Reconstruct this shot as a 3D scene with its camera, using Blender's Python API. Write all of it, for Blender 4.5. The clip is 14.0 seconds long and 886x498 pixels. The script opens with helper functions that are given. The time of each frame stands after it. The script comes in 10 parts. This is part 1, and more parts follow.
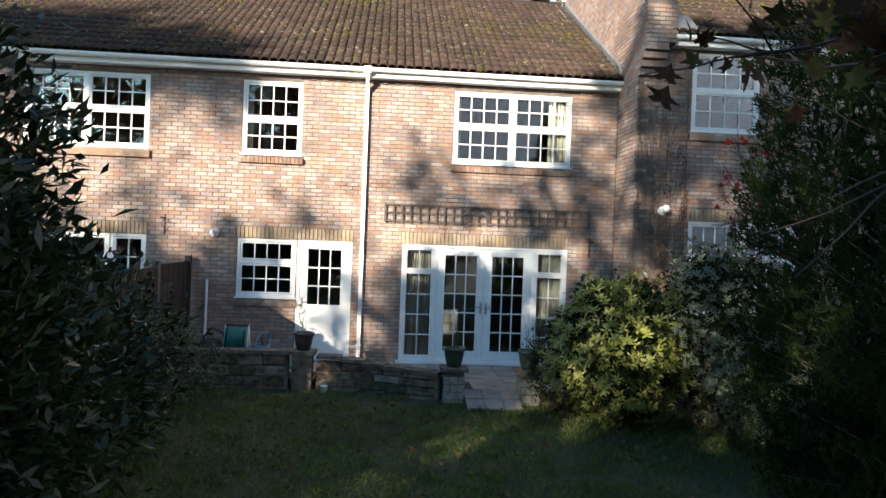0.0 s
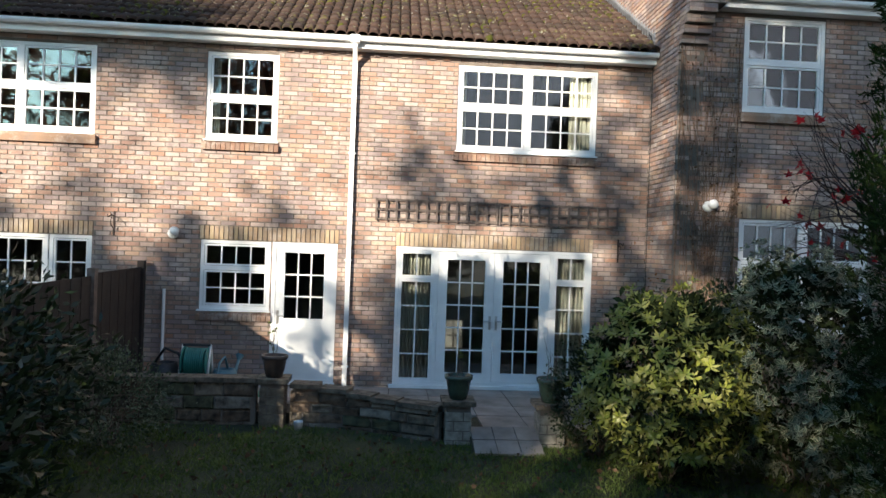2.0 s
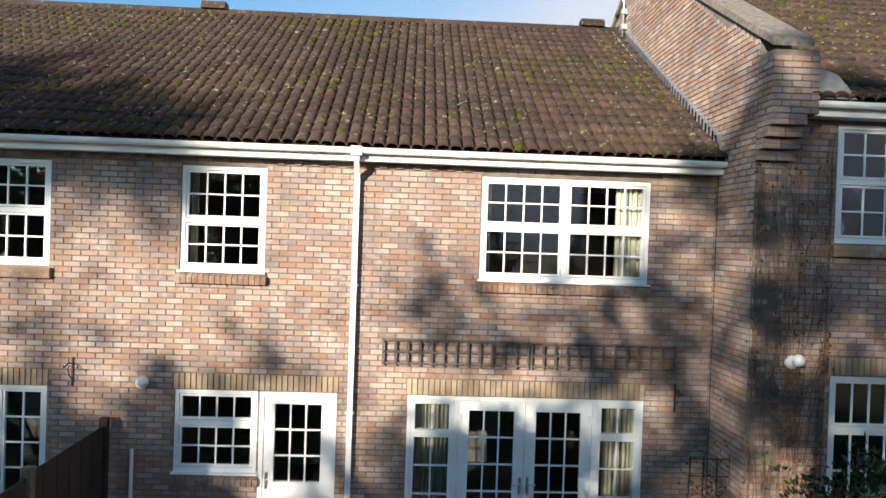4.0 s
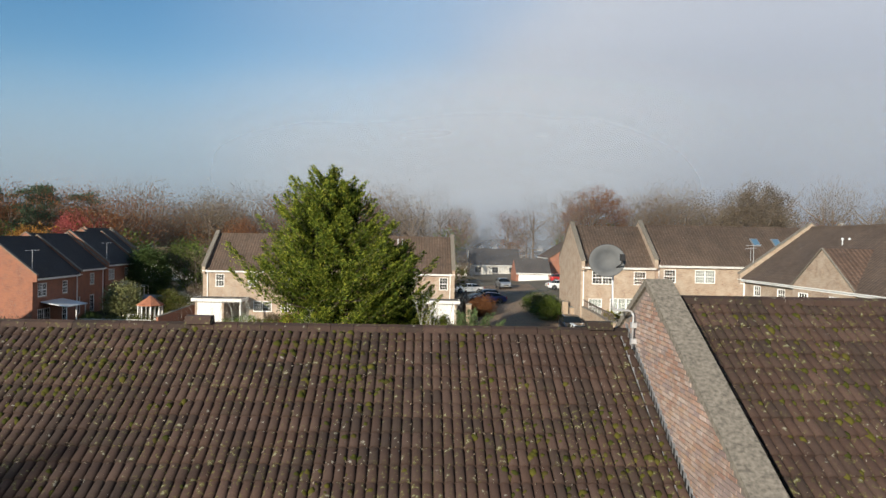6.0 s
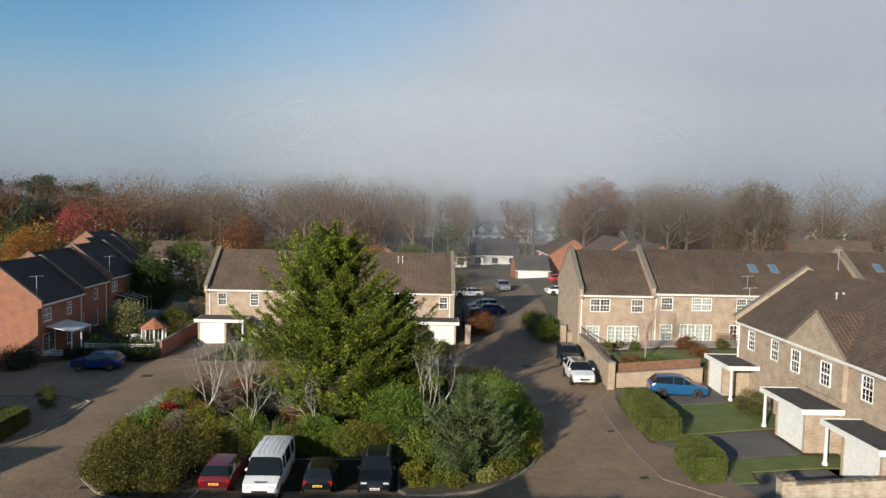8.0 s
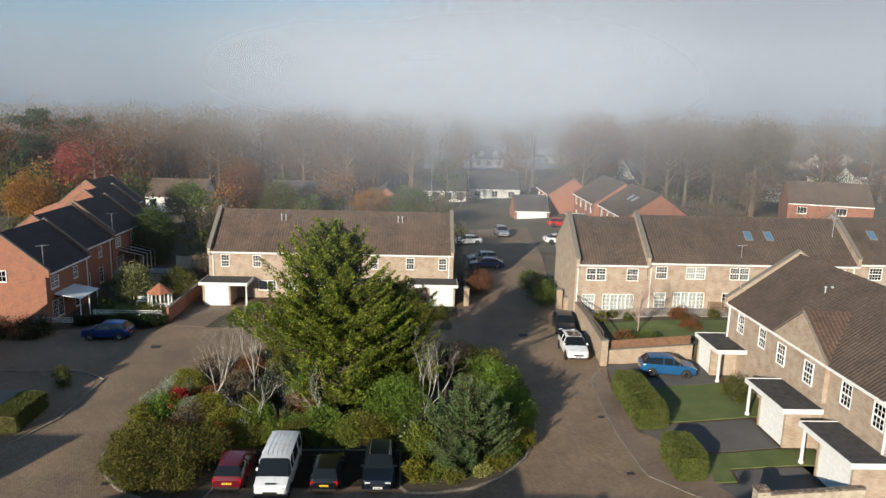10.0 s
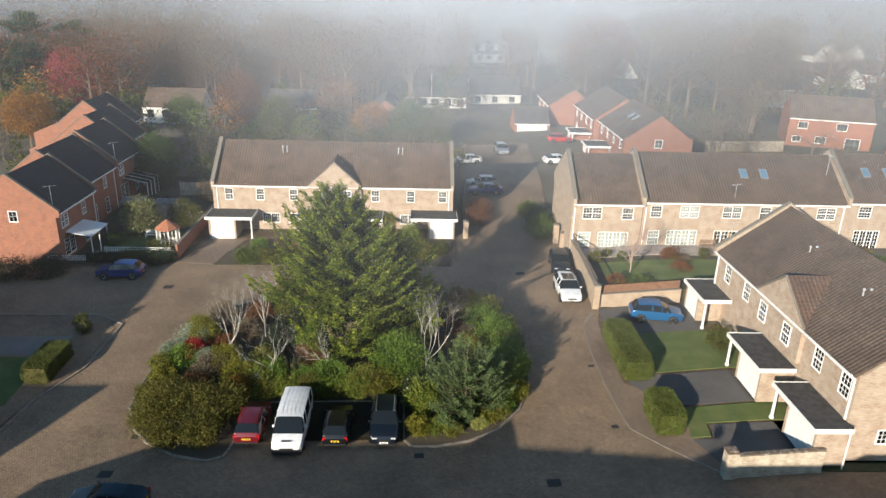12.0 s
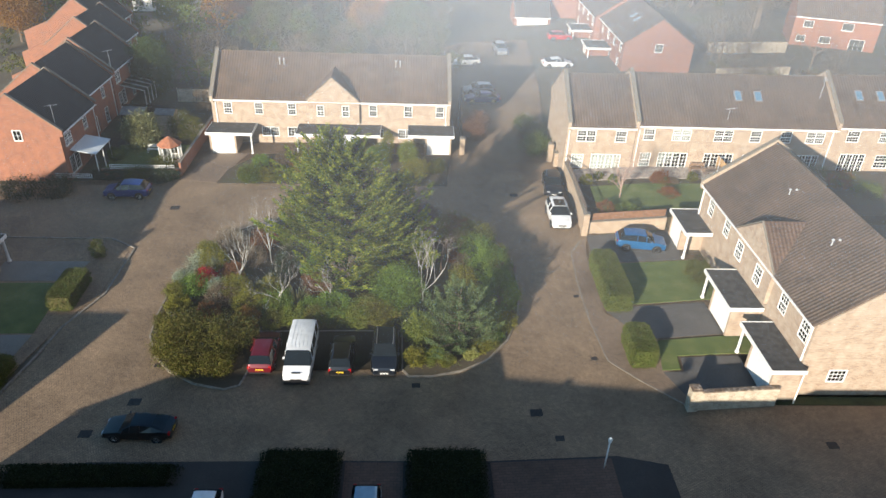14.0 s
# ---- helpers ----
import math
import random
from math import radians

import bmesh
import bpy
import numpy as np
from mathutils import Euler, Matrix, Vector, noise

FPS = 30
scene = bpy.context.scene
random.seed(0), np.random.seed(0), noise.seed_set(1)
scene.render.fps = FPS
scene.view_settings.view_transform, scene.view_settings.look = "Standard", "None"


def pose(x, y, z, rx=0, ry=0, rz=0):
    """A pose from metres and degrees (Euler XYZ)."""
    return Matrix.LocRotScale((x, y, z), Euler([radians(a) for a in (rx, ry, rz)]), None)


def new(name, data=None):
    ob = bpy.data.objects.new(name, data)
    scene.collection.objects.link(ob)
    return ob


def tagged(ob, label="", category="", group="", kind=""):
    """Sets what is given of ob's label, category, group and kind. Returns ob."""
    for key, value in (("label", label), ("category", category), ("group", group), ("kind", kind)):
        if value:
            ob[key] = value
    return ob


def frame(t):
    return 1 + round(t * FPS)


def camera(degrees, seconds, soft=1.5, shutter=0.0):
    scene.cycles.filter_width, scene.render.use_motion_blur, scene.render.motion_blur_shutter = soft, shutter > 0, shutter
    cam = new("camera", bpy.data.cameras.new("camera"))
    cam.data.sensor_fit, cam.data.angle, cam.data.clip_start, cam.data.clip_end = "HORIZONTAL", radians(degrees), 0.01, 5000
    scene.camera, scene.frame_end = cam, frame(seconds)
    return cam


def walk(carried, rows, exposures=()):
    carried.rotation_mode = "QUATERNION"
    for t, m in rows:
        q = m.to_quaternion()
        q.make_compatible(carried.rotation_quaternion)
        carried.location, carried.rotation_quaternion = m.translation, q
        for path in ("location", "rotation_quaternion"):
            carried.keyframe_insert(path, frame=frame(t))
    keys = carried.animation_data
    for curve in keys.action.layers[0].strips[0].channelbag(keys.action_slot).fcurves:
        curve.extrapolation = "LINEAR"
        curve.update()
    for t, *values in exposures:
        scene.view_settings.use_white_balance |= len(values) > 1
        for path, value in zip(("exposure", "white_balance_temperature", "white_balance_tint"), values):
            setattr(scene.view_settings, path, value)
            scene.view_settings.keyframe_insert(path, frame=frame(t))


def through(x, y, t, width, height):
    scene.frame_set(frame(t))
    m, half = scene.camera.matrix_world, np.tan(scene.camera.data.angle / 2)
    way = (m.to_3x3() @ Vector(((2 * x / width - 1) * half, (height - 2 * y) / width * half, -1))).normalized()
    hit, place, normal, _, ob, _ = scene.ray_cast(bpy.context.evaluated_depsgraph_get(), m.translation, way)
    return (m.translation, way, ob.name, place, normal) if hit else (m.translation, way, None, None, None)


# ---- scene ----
cam = camera(64.3, 14.0)
METRES, EYE, TILT, LEAN, TURN = 36.0, 1.95, 0.0, -2.1, -4.6
ROWS = [
    (0.0, 0.0, 0.0, 0.0, -0.0, 0.0, 0.0),
    (0.5, 0.0004, 0.0117, 0.0004, 0.03, 0.0, 0.02),
    (1.0, 0.0006, 0.0257, 0.0009, 0.03, -0.02, 0.04),
    (1.5, 0.0007, 0.0415, 0.0013, 0.06, -0.03, 0.05),
    (2.0, 0.0008, 0.0585, 0.0019, 0.31, -0.07, 0.06),
    (4.5, 0.0031, 0.1239, 0.0972, 2.65, -0.64, 0.23),
    (5.0, 0.004, 0.1348, 0.1438, 2.72, -0.66, 0.34),
    (5.5, 0.0051, 0.1378, 0.1884, 2.75, -0.68, 0.4),
    (6.0, 0.0064, 0.1363, 0.2331, 2.76, -0.68, 0.46),
    (6.5, 0.0084, 0.1342, 0.2772, 2.79, -0.67, 0.35),
    (7.0, 0.0096, 0.1318, 0.3208, 2.81, -1.31, 0.25),
    (7.5, 0.0099, 0.1291, 0.3632, 2.8, -2.19, 0.17),
    (8.0, 0.0106, 0.1258, 0.4069, 2.8, -3.63, 0.18),
    (10.5, 0.0143, 0.1221, 0.6215, 2.79, -13.07, 0.03),
    (11.0, 0.0145, 0.1201, 0.6634, 2.79, -15.13, 0.04),
    (11.5, 0.0145, 0.1185, 0.7053, 2.78, -17.87, 0.03),
    (12.0, 0.0144, 0.1172, 0.7473, 2.76, -20.69, 0.02),
    (12.5, 0.0147, 0.1161, 0.7888, 2.75, -23.42, -0.02),
    (13.0, 0.0149, 0.1151, 0.8309, 2.73, -26.07, -0.19),
    (13.5, 0.0168, 0.1142, 0.8735, 2.76, -28.74, -0.34),
    (14.0, 0.0182, 0.1126, 0.9158, 2.77, -31.37, -0.52),
]

EXPOSURES = [(0.0, 1.53), (2.2, 1.44), (4.5, 0.97), (5.5, 0.66), (7.0, 0.48), (8.2, 0.46), (11.0, 0.69), (14.0, 1.0)]


def settle(t):
    """The gimbal levels itself by half a degree while the drone climbs past the eaves."""
    return 0.55 * min(1.0, max(0.0, (t - 4.3) / 1.5))


walk(cam, [(t, pose(0, 0, EYE, TILT, LEAN, TURN) @ pose(METRES * x, METRES * y, METRES * z, 90 + pitch, roll + settle(t), yaw)) for t, x, y, z, yaw, pitch, roll in ROWS], EXPOSURES)

# ---- light ----
SUN_EL, SUN_AZ = 16.0, 33.0          # degrees above the horizon; shadows fall this far from +y towards +x
world = bpy.data.worlds.new("sky")
scene.world = world
world.use_nodes = True
wn, wl = world.node_tree.nodes, world.node_tree.links
wn.clear()
w_out, w_bg, w_sky = wn.new("ShaderNodeOutputWorld"), wn.new("ShaderNodeBackground"), wn.new("ShaderNodeTexSky")
w_sky.sky_type, w_sky.sun_disc = "NISHITA", False
w_sky.sun_elevation, w_sky.sun_rotation = radians(SUN_EL), radians(180 + SUN_AZ)
w_sky.air_density, w_sky.dust_density, w_sky.ozone_density = 1.0, 0.7, 3.0
w_co, w_sep, w_noise = wn.new("ShaderNodeTexCoord"), wn.new("ShaderNodeSeparateXYZ"), wn.new("ShaderNodeTexNoise")
w_mix = wn.new("ShaderNodeMixRGB")
wl.new(w_co.outputs["Generated"], w_sep.inputs[0])
wl.new(w_co.outputs["Generated"], w_noise.inputs["Vector"])
w_noise.inputs["Scale"].default_value, w_noise.inputs["Detail"].default_value = 3.0, 6.0
# morning mist: a bank with a slanting edge that hides the right of the view, and low haze on its other side


def w_math(op, a, b=0.0, c=0.0):
    m = wn.new("ShaderNodeMath")
    m.operation = op
    for k, v in enumerate((a, b, c)):
        if isinstance(v, (int, float)):
            m.inputs[k].default_value = v
        else:
            wl.new(v, m.inputs[k])
    return m.outputs[0]


def w_step(v, lo, hi, a, b):
    r = wn.new("ShaderNodeMapRange")
    r.interpolation_type = "SMOOTHSTEP"
    for k, e in zip(("From Min", "From Max", "To Min", "To Max"), (lo, hi, a, b)):
        r.inputs[k].default_value = e
    wl.new(v, r.inputs["Value"])
    return r.outputs[0]


w_deep = w_math("MAXIMUM", w_math("ABSOLUTE", w_sep.outputs["Y"]), 0.15)
w_u, w_v = w_math("DIVIDE", w_sep.outputs["X"], w_deep), w_math("DIVIDE", w_sep.outputs["Z"], w_deep)
w_edge = w_math("MULTIPLY_ADD", w_v, -0.80, w_math("ADD", w_u, 0.15))
w_edge = w_math("MULTIPLY_ADD", w_noise.outputs["Fac"], 0.16, w_math("SUBTRACT", w_edge, 0.08))
w_bank = w_step(w_edge, -0.17, 0.13, 0.0, 1.0)
w_low = w_step(w_v, 0.02, 0.24, 0.86, 0.0)
w_all = w_math("MAXIMUM", w_bank, w_low)
w_tone = wn.new("ShaderNodeValToRGB")
wl.new(w_sep.outputs["Z"], w_tone.inputs["Fac"])
w_tone.color_ramp.elements[0].position, w_tone.color_ramp.elements[0].color = 0.0, (0.34, 0.40, 0.485, 1)
w_tone.color_ramp.elements[1].position, w_tone.color_ramp.elements[1].color = 0.28, (0.80, 0.86, 0.97, 1)
w_gain = wn.new("ShaderNodeMixRGB"); w_gain.blend_type = "MULTIPLY"; w_gain.inputs["Fac"].default_value = 1.0
w_side = wn.new("ShaderNodeMixRGB")
w_side.inputs["Color1"].default_value, w_side.inputs["Color2"].default_value = (4.3, 5.0, 6.4, 1), (7.1, 7.2, 7.5, 1)
wl.new(w_bank, w_side.inputs["Fac"])
wl.new(w_tone.outputs["Color"], w_gain.inputs["Color1"]), wl.new(w_side.outputs["Color"], w_gain.inputs["Color2"])
wl.new(w_all, w_mix.inputs["Fac"])
w_blue = wn.new("ShaderNodeMixRGB"); w_blue.blend_type = "MULTIPLY"; w_blue.inputs["Fac"].default_value = 1.0
wl.new(w_sky.outputs["Color"], w_blue.inputs["Color1"]); w_blue.inputs["Color2"].default_value = (0.94, 1.52, 1.68, 1)
wl.new(w_blue.outputs["Color"], w_mix.inputs["Color1"])
wl.new(w_gain.outputs["Color"], w_mix.inputs["Color2"])
wl.new(w_mix.outputs["Color"], w_bg.inputs["Color"])
w_bg.inputs["Strength"].default_value = 0.056
wl.new(w_bg.outputs[0], w_out.inputs["Surface"])

sun_data = bpy.data.lights.new("sun", "SUN")
sun_data.energy, sun_data.angle, sun_data.color = 5.0, radians(0.6), (1.0, 0.895, 0.735)
sun = new("sun", sun_data)
sun_way = Vector((math.sin(radians(SUN_AZ)) * math.cos(radians(SUN_EL)), math.cos(radians(SUN_AZ)) * math.cos(radians(SUN_EL)), -math.sin(radians(SUN_EL))))
sun.matrix_world = Matrix.Translation((-30, -40, 40)) @ sun_way.to_track_quat("-Z", "Y").to_matrix().to_4x4()


# ---- materials ----
def nodes_of(name):
    m = bpy.data.materials.new(name)
    m.use_nodes = True
    n, l = m.node_tree.nodes, m.node_tree.links
    return m, n, l, n["Principled BSDF"]


def ramp(n, l, source, stops, interp="LINEAR"):
    r = n.new("ShaderNodeValToRGB")
    r.color_ramp.interpolation = interp
    while len(r.color_ramp.elements) < len(stops):
        r.color_ramp.elements.new(0.5)
    for e, (p, c) in zip(r.color_ramp.elements, stops):
        e.position, e.color = p, (*c, 1)
    l.new(source, r.inputs["Fac"])
    return r.outputs["Color"]


def noise_tex(n, l, vec, scale, detail=4.0, rough=0.55):
    t = n.new("ShaderNodeTexNoise")
    t.inputs["Scale"].default_value, t.inputs["Detail"].default_value, t.inputs["Roughness"].default_value = scale, detail, rough
    if vec is not None:
        l.new(vec, t.inputs["Vector"])
    return t.outputs["Fac"]


def mixc(n, l, fac, a, b, mode="MIX"):
    m = n.new("ShaderNodeMixRGB")
    m.blend_type = mode
    for sock, v in (("Fac", fac), ("Color1", a), ("Color2", b)):
        if isinstance(v, (int, float)):
            m.inputs[sock].default_value = v
        elif isinstance(v, tuple):
            m.inputs[sock].default_value = (*v, 1)
        else:
            l.new(v, m.inputs[sock])
    return m.outputs["Color"]


def math_node(n, l, op, a, b=0.0):
    m = n.new("ShaderNodeMath")
    m.operation = op
    for i, v in enumerate((a, b)):
        if isinstance(v, (int, float)):
            m.inputs[i].default_value = v
        else:
            l.new(v, m.inputs[i])
    return m.outputs[0]


def bump(n, l, bsdf, height, strength=0.3, dist=0.01):
    b = n.new("ShaderNodeBump")
    b.inputs["Strength"].default_value, b.inputs["Distance"].default_value = strength, dist
    l.new(height, b.inputs["Height"])
    l.new(b.outputs[0], bsdf.inputs["Normal"])


def chance(n, l):
    """A number that differs from piece to piece, whether a piece is an object or an island of one mesh."""
    oi, ge = n.new("ShaderNodeObjectInfo"), n.new("ShaderNodeNewGeometry")
    return math_node(n, l, "FRACT", math_node(n, l, "ADD", oi.outputs["Random"], ge.outputs["Random Per Island"]))


def place(n, l):
    """The point in the world."""
    return n.new("ShaderNodeNewGeometry").outputs["Position"]


def plain(name, colour, rough=0.6, metal=0.0, vary=0.12, scale=6.0, grain=0.0, spec=0.5):
    """A surface of one colour with soft stains and a fine grain."""
    m, n, l, b = nodes_of(name)
    p = place(n, l)
    a = noise_tex(n, l, p, scale, 6.0)
    dark = tuple(c * (1 - 2.2 * vary) for c in colour)
    light = tuple(min(1, c * (1 + vary)) for c in colour)
    l.new(ramp(n, l, a, [(0.3, dark), (0.65, light)]), b.inputs["Base Color"])
    b.inputs["Roughness"].default_value, b.inputs["Metallic"].default_value = rough, metal
    b.inputs["Specular IOR Level"].default_value = spec
    if grain:
        bump(n, l, b, noise_tex(n, l, p, scale * 14, 4.0), grain, 0.01)
    return m


def brick_piece(name, tones):
    """Separate bricks: each takes a tone of its own, with burns and a sandy face."""
    m, n, l, b = nodes_of(name)
    p, c = place(n, l), chance(n, l)
    tone = ramp(n, l, c, [(i / len(tones), t) for i, t in enumerate(tones)], "CONSTANT")
    blotch = noise_tex(n, l, p, 9.0, 5.0)
    tone = mixc(n, l, math_node(n, l, "MULTIPLY", blotch, 0.5), tone, (0.30, 0.235, 0.19))
    bloom = ramp(n, l, noise_tex(n, l, p, 4.2, 6.0, 0.7), [(0.50, (0, 0, 0)), (0.66, (1, 1, 1))])
    tone = mixc(n, l, math_node(n, l, "MULTIPLY", bloom, 0.60), tone, (0.56, 0.50, 0.45))
    smoke = ramp(n, l, noise_tex(n, l, p, 2.3, 5.0, 0.65), [(0.52, (0, 0, 0)), (0.66, (1, 1, 1))])
    tone = mixc(n, l, math_node(n, l, "MULTIPLY", smoke, 0.55), tone, (0.20, 0.165, 0.155))
    broad = ramp(n, l, noise_tex(n, l, p, 0.9, 4.0), [(0.35, (0.68, 0.64, 0.62)), (0.65, (1.05, 1.04, 1.03))])
    tone = mixc(n, l, 0.7, tone, broad, "MULTIPLY")
    grit = noise_tex(n, l, p, 160.0, 3.0)
    l.new(mixc(n, l, 0.35, tone, ramp(n, l, grit, [(0.3, (0.45, 0.4, 0.36)), (0.7, (1, 1, 1))]), "MULTIPLY"), b.inputs["Base Color"])
    b.inputs["Roughness"].default_value = 0.9
    bump(n, l, b, grit, 0.5, 0.004)
    return m


def brick_wall(name, tones, mortar, size=1.0):
    """Brickwork that stays far off: courses of 75 mm laid on any upright face."""
    m, n, l, b = nodes_of(name)
    tc, s, cm = n.new("ShaderNodeTexCoord"), n.new("ShaderNodeSeparateXYZ"), n.new("ShaderNodeCombineXYZ")
    l.new(tc.outputs["Object"], s.inputs[0])
    l.new(math_node(n, l, "ADD", s.outputs["X"], s.outputs["Y"]), cm.inputs["X"])
    l.new(s.outputs["Z"], cm.inputs["Y"])
    t = n.new("ShaderNodeTexBrick")
    l.new(cm.outputs[0], t.inputs["Vector"])
    for k, v in (("Scale", 1.0), ("Brick Width", 0.225 * size), ("Row Height", 0.075 * size), ("Mortar Size", 0.008), ("Bias", 0.0)):
        t.inputs[k].default_value = v
    t.inputs["Color1"].default_value, t.inputs["Color2"].default_value = (*tones[0], 1), (*tones[1], 1)
    t.inputs["Mortar"].default_value = (*mortar, 1)
    a = noise_tex(n, l, cm.outputs[0], 1.3, 6.0)
    st = n.new("ShaderNodeMapping")
    st.inputs["Scale"].default_value = (1.0, 6.0, 1.0)
    l.new(cm.outputs[0], st.inputs["Vector"])
    rows = noise_tex(n, l, st.outputs[0], 2.2, 5.0, 0.7)
    col = mixc(n, l, ramp(n, l, a, [(0.4, (0, 0, 0)), (0.62, (1, 1, 1))]), t.outputs["Color"], tones[2])
    col = mixc(n, l, 0.75, col, ramp(n, l, rows, [(0.3, (0.62, 0.58, 0.55)), (0.65, (1.08, 1.05, 1.0))]), "MULTIPLY")
    l.new(col, b.inputs["Base Color"])
    b.inputs["Roughness"].default_value = 0.9
    bump(n, l, b, t.outputs["Fac"], 0.4, -0.01)
    return m


def tile_roof(name, tones, moss=0.0, lines=0.0, along="X"):
    """Concrete roof tiles; lines lays rolls and courses into the relief, and their shade into the colour, of roofs that
    stay far off.
    """
    m, n, l, b = nodes_of(name)
    p, c = place(n, l), chance(n, l)
    col = ramp(n, l, c, [(i / len(tones), t) for i, t in enumerate(tones)], "CONSTANT")
    broad = noise_tex(n, l, p, 0.5, 6.0, 0.65)
    col = mixc(n, l, 0.8, col, ramp(n, l, broad, [(0.3, (0.55, 0.53, 0.52)), (0.7, (1.15, 1.1, 1.05))]), "MULTIPLY")
    fine = noise_tex(n, l, p, 26.0, 6.0, 0.7)
    col = mixc(n, l, 0.6, col, ramp(n, l, fine, [(0.3, (0.5, 0.48, 0.46)), (0.7, (1.2, 1.2, 1.2))]), "MULTIPLY")
    spots = ramp(n, l, noise_tex(n, l, p, 11.0, 3.0), [(0.66, (0, 0, 0)), (0.70, (1, 1, 1))])
    col = mixc(n, l, math_node(n, l, "MULTIPLY", spots, 0.55), col, (0.33, 0.32, 0.29))
    if moss:
        big = ramp(n, l, noise_tex(n, l, p, 0.7, 3.0), [(0.38, (0, 0, 0)), (0.56, (1, 1, 1))])
        small = ramp(n, l, noise_tex(n, l, p, 11.0, 4.0, 0.6), [(0.57, (0, 0, 0)), (0.625, (1, 1, 1))])
        f = math_node(n, l, "MULTIPLY", math_node(n, l, "MULTIPLY", big, small), moss)
        col = mixc(n, l, f, col, mixc(n, l, noise_tex(n, l, p, 3.0), (0.075, 0.095, 0.018), (0.17, 0.155, 0.03)))
    l.new(col, b.inputs["Base Color"])
    b.inputs["Roughness"].default_value = 0.88
    h = fine
    if lines:
        tc = n.new("ShaderNodeTexCoord")
        w = n.new("ShaderNodeTexWave")
        w.wave_profile = "SIN"
        w.bands_direction = along
        w.inputs["Scale"].default_value, w.inputs["Distortion"].default_value = 1.05 / lines, 0.0
        l.new(tc.outputs["Object"], w.inputs["Vector"])
        h = w.outputs["Fac"]
        # channels between the rolls darkened in the colour, as shade
        col = mixc(n, l, 0.45, col, ramp(n, l, h, [(0.0, (0.55, 0.54, 0.53)), (0.6, (1.1, 1.1, 1.1))]), "MULTIPLY")
        course = n.new("ShaderNodeTexWave")
        course.wave_profile, course.bands_direction = "SAW", "Z"
        course.inputs["Scale"].default_value, course.inputs["Distortion"].default_value = 1.75, 0.6
        l.new(tc.outputs["Object"], course.inputs["Vector"])
        # a painted dark edge shades the foot of each course
        col = mixc(n, l, 0.5, col, ramp(n, l, course.outputs["Fac"], [(0.0, (0.5, 0.49, 0.48)), (0.35, (1.1, 1.1, 1.1))]), "MULTIPLY")
        worn = noise_tex(n, l, p, 3.4, 5.0, 0.75)
        l.new(mixc(n, l, 0.55, col, ramp(n, l, worn, [(0.36, (0.42, 0.40, 0.38)), (0.52, (1.05, 1.05, 1.05)), (0.7, (1.5, 1.45, 1.35))]), "MULTIPLY"), b.inputs["Base Color"])
    bump(n, l, b, h, 0.6, 0.05 if lines else 0.006)
    return m


def leaf(name, tones, rough=0.5, through=0.25):
    """Leaves of several greens, letting some light through."""
    m, n, l, b = nodes_of(name)
    c = chance(n, l)
    col = ramp(n, l, c, [(i / (len(tones) - 1) if len(tones) > 1 else 0, t) for i, t in enumerate(tones)])
    big = noise_tex(n, l, place(n, l), 1.7, 4.0)
    col = mixc(n, l, 0.7, col, ramp(n, l, big, [(0.3, (0.6, 0.6, 0.6)), (0.7, (1.2, 1.2, 1.15))]), "MULTIPLY")
    l.new(col, b.inputs["Base Color"])
    b.inputs["Roughness"].default_value = rough
    b.inputs["Specular IOR Level"].default_value = 0.35 if rough < 0.42 else 0.10
    tr, mx = n.new("ShaderNodeBsdfTranslucent"), n.new("ShaderNodeMixShader")
    l.new(col, tr.inputs["Color"])
    mx.inputs["Fac"].default_value = through
    l.new(b.outputs[0], mx.inputs[1]), l.new(tr.outputs[0], mx.inputs[2])
    l.new(mx.outputs[0], n["Material Output"].inputs["Surface"])
    return m


def glass(name, tint=(0.9, 0.95, 0.95)):
    m, n, l, b = nodes_of(name)
    g, t, mx, f = n.new("ShaderNodeBsdfGlossy"), n.new("ShaderNodeBsdfTransparent"), n.new("ShaderNodeMixShader"), n.new("ShaderNodeFresnel")
    g.inputs["Roughness"].default_value = 0.02
    f.inputs["IOR"].default_value = 1.95
    t.inputs["Color"].default_value = (*tint, 1)
    wob = noise_tex(n, l, place(n, l), 2.2, 1.0)
    bp = n.new("ShaderNodeBump")
    bp.inputs["Strength"].default_value, bp.inputs["Distance"].default_value = 0.12, 0.02
    l.new(wob, bp.inputs["Height"]), l.new(bp.outputs[0], g.inputs["Normal"])
    l.new(f.outputs[0], mx.inputs["Fac"]), l.new(t.outputs[0], mx.inputs[1]), l.new(g.outputs[0], mx.inputs[2])
    l.new(mx.outputs[0], n["Material Output"].inputs["Surface"])
    return m


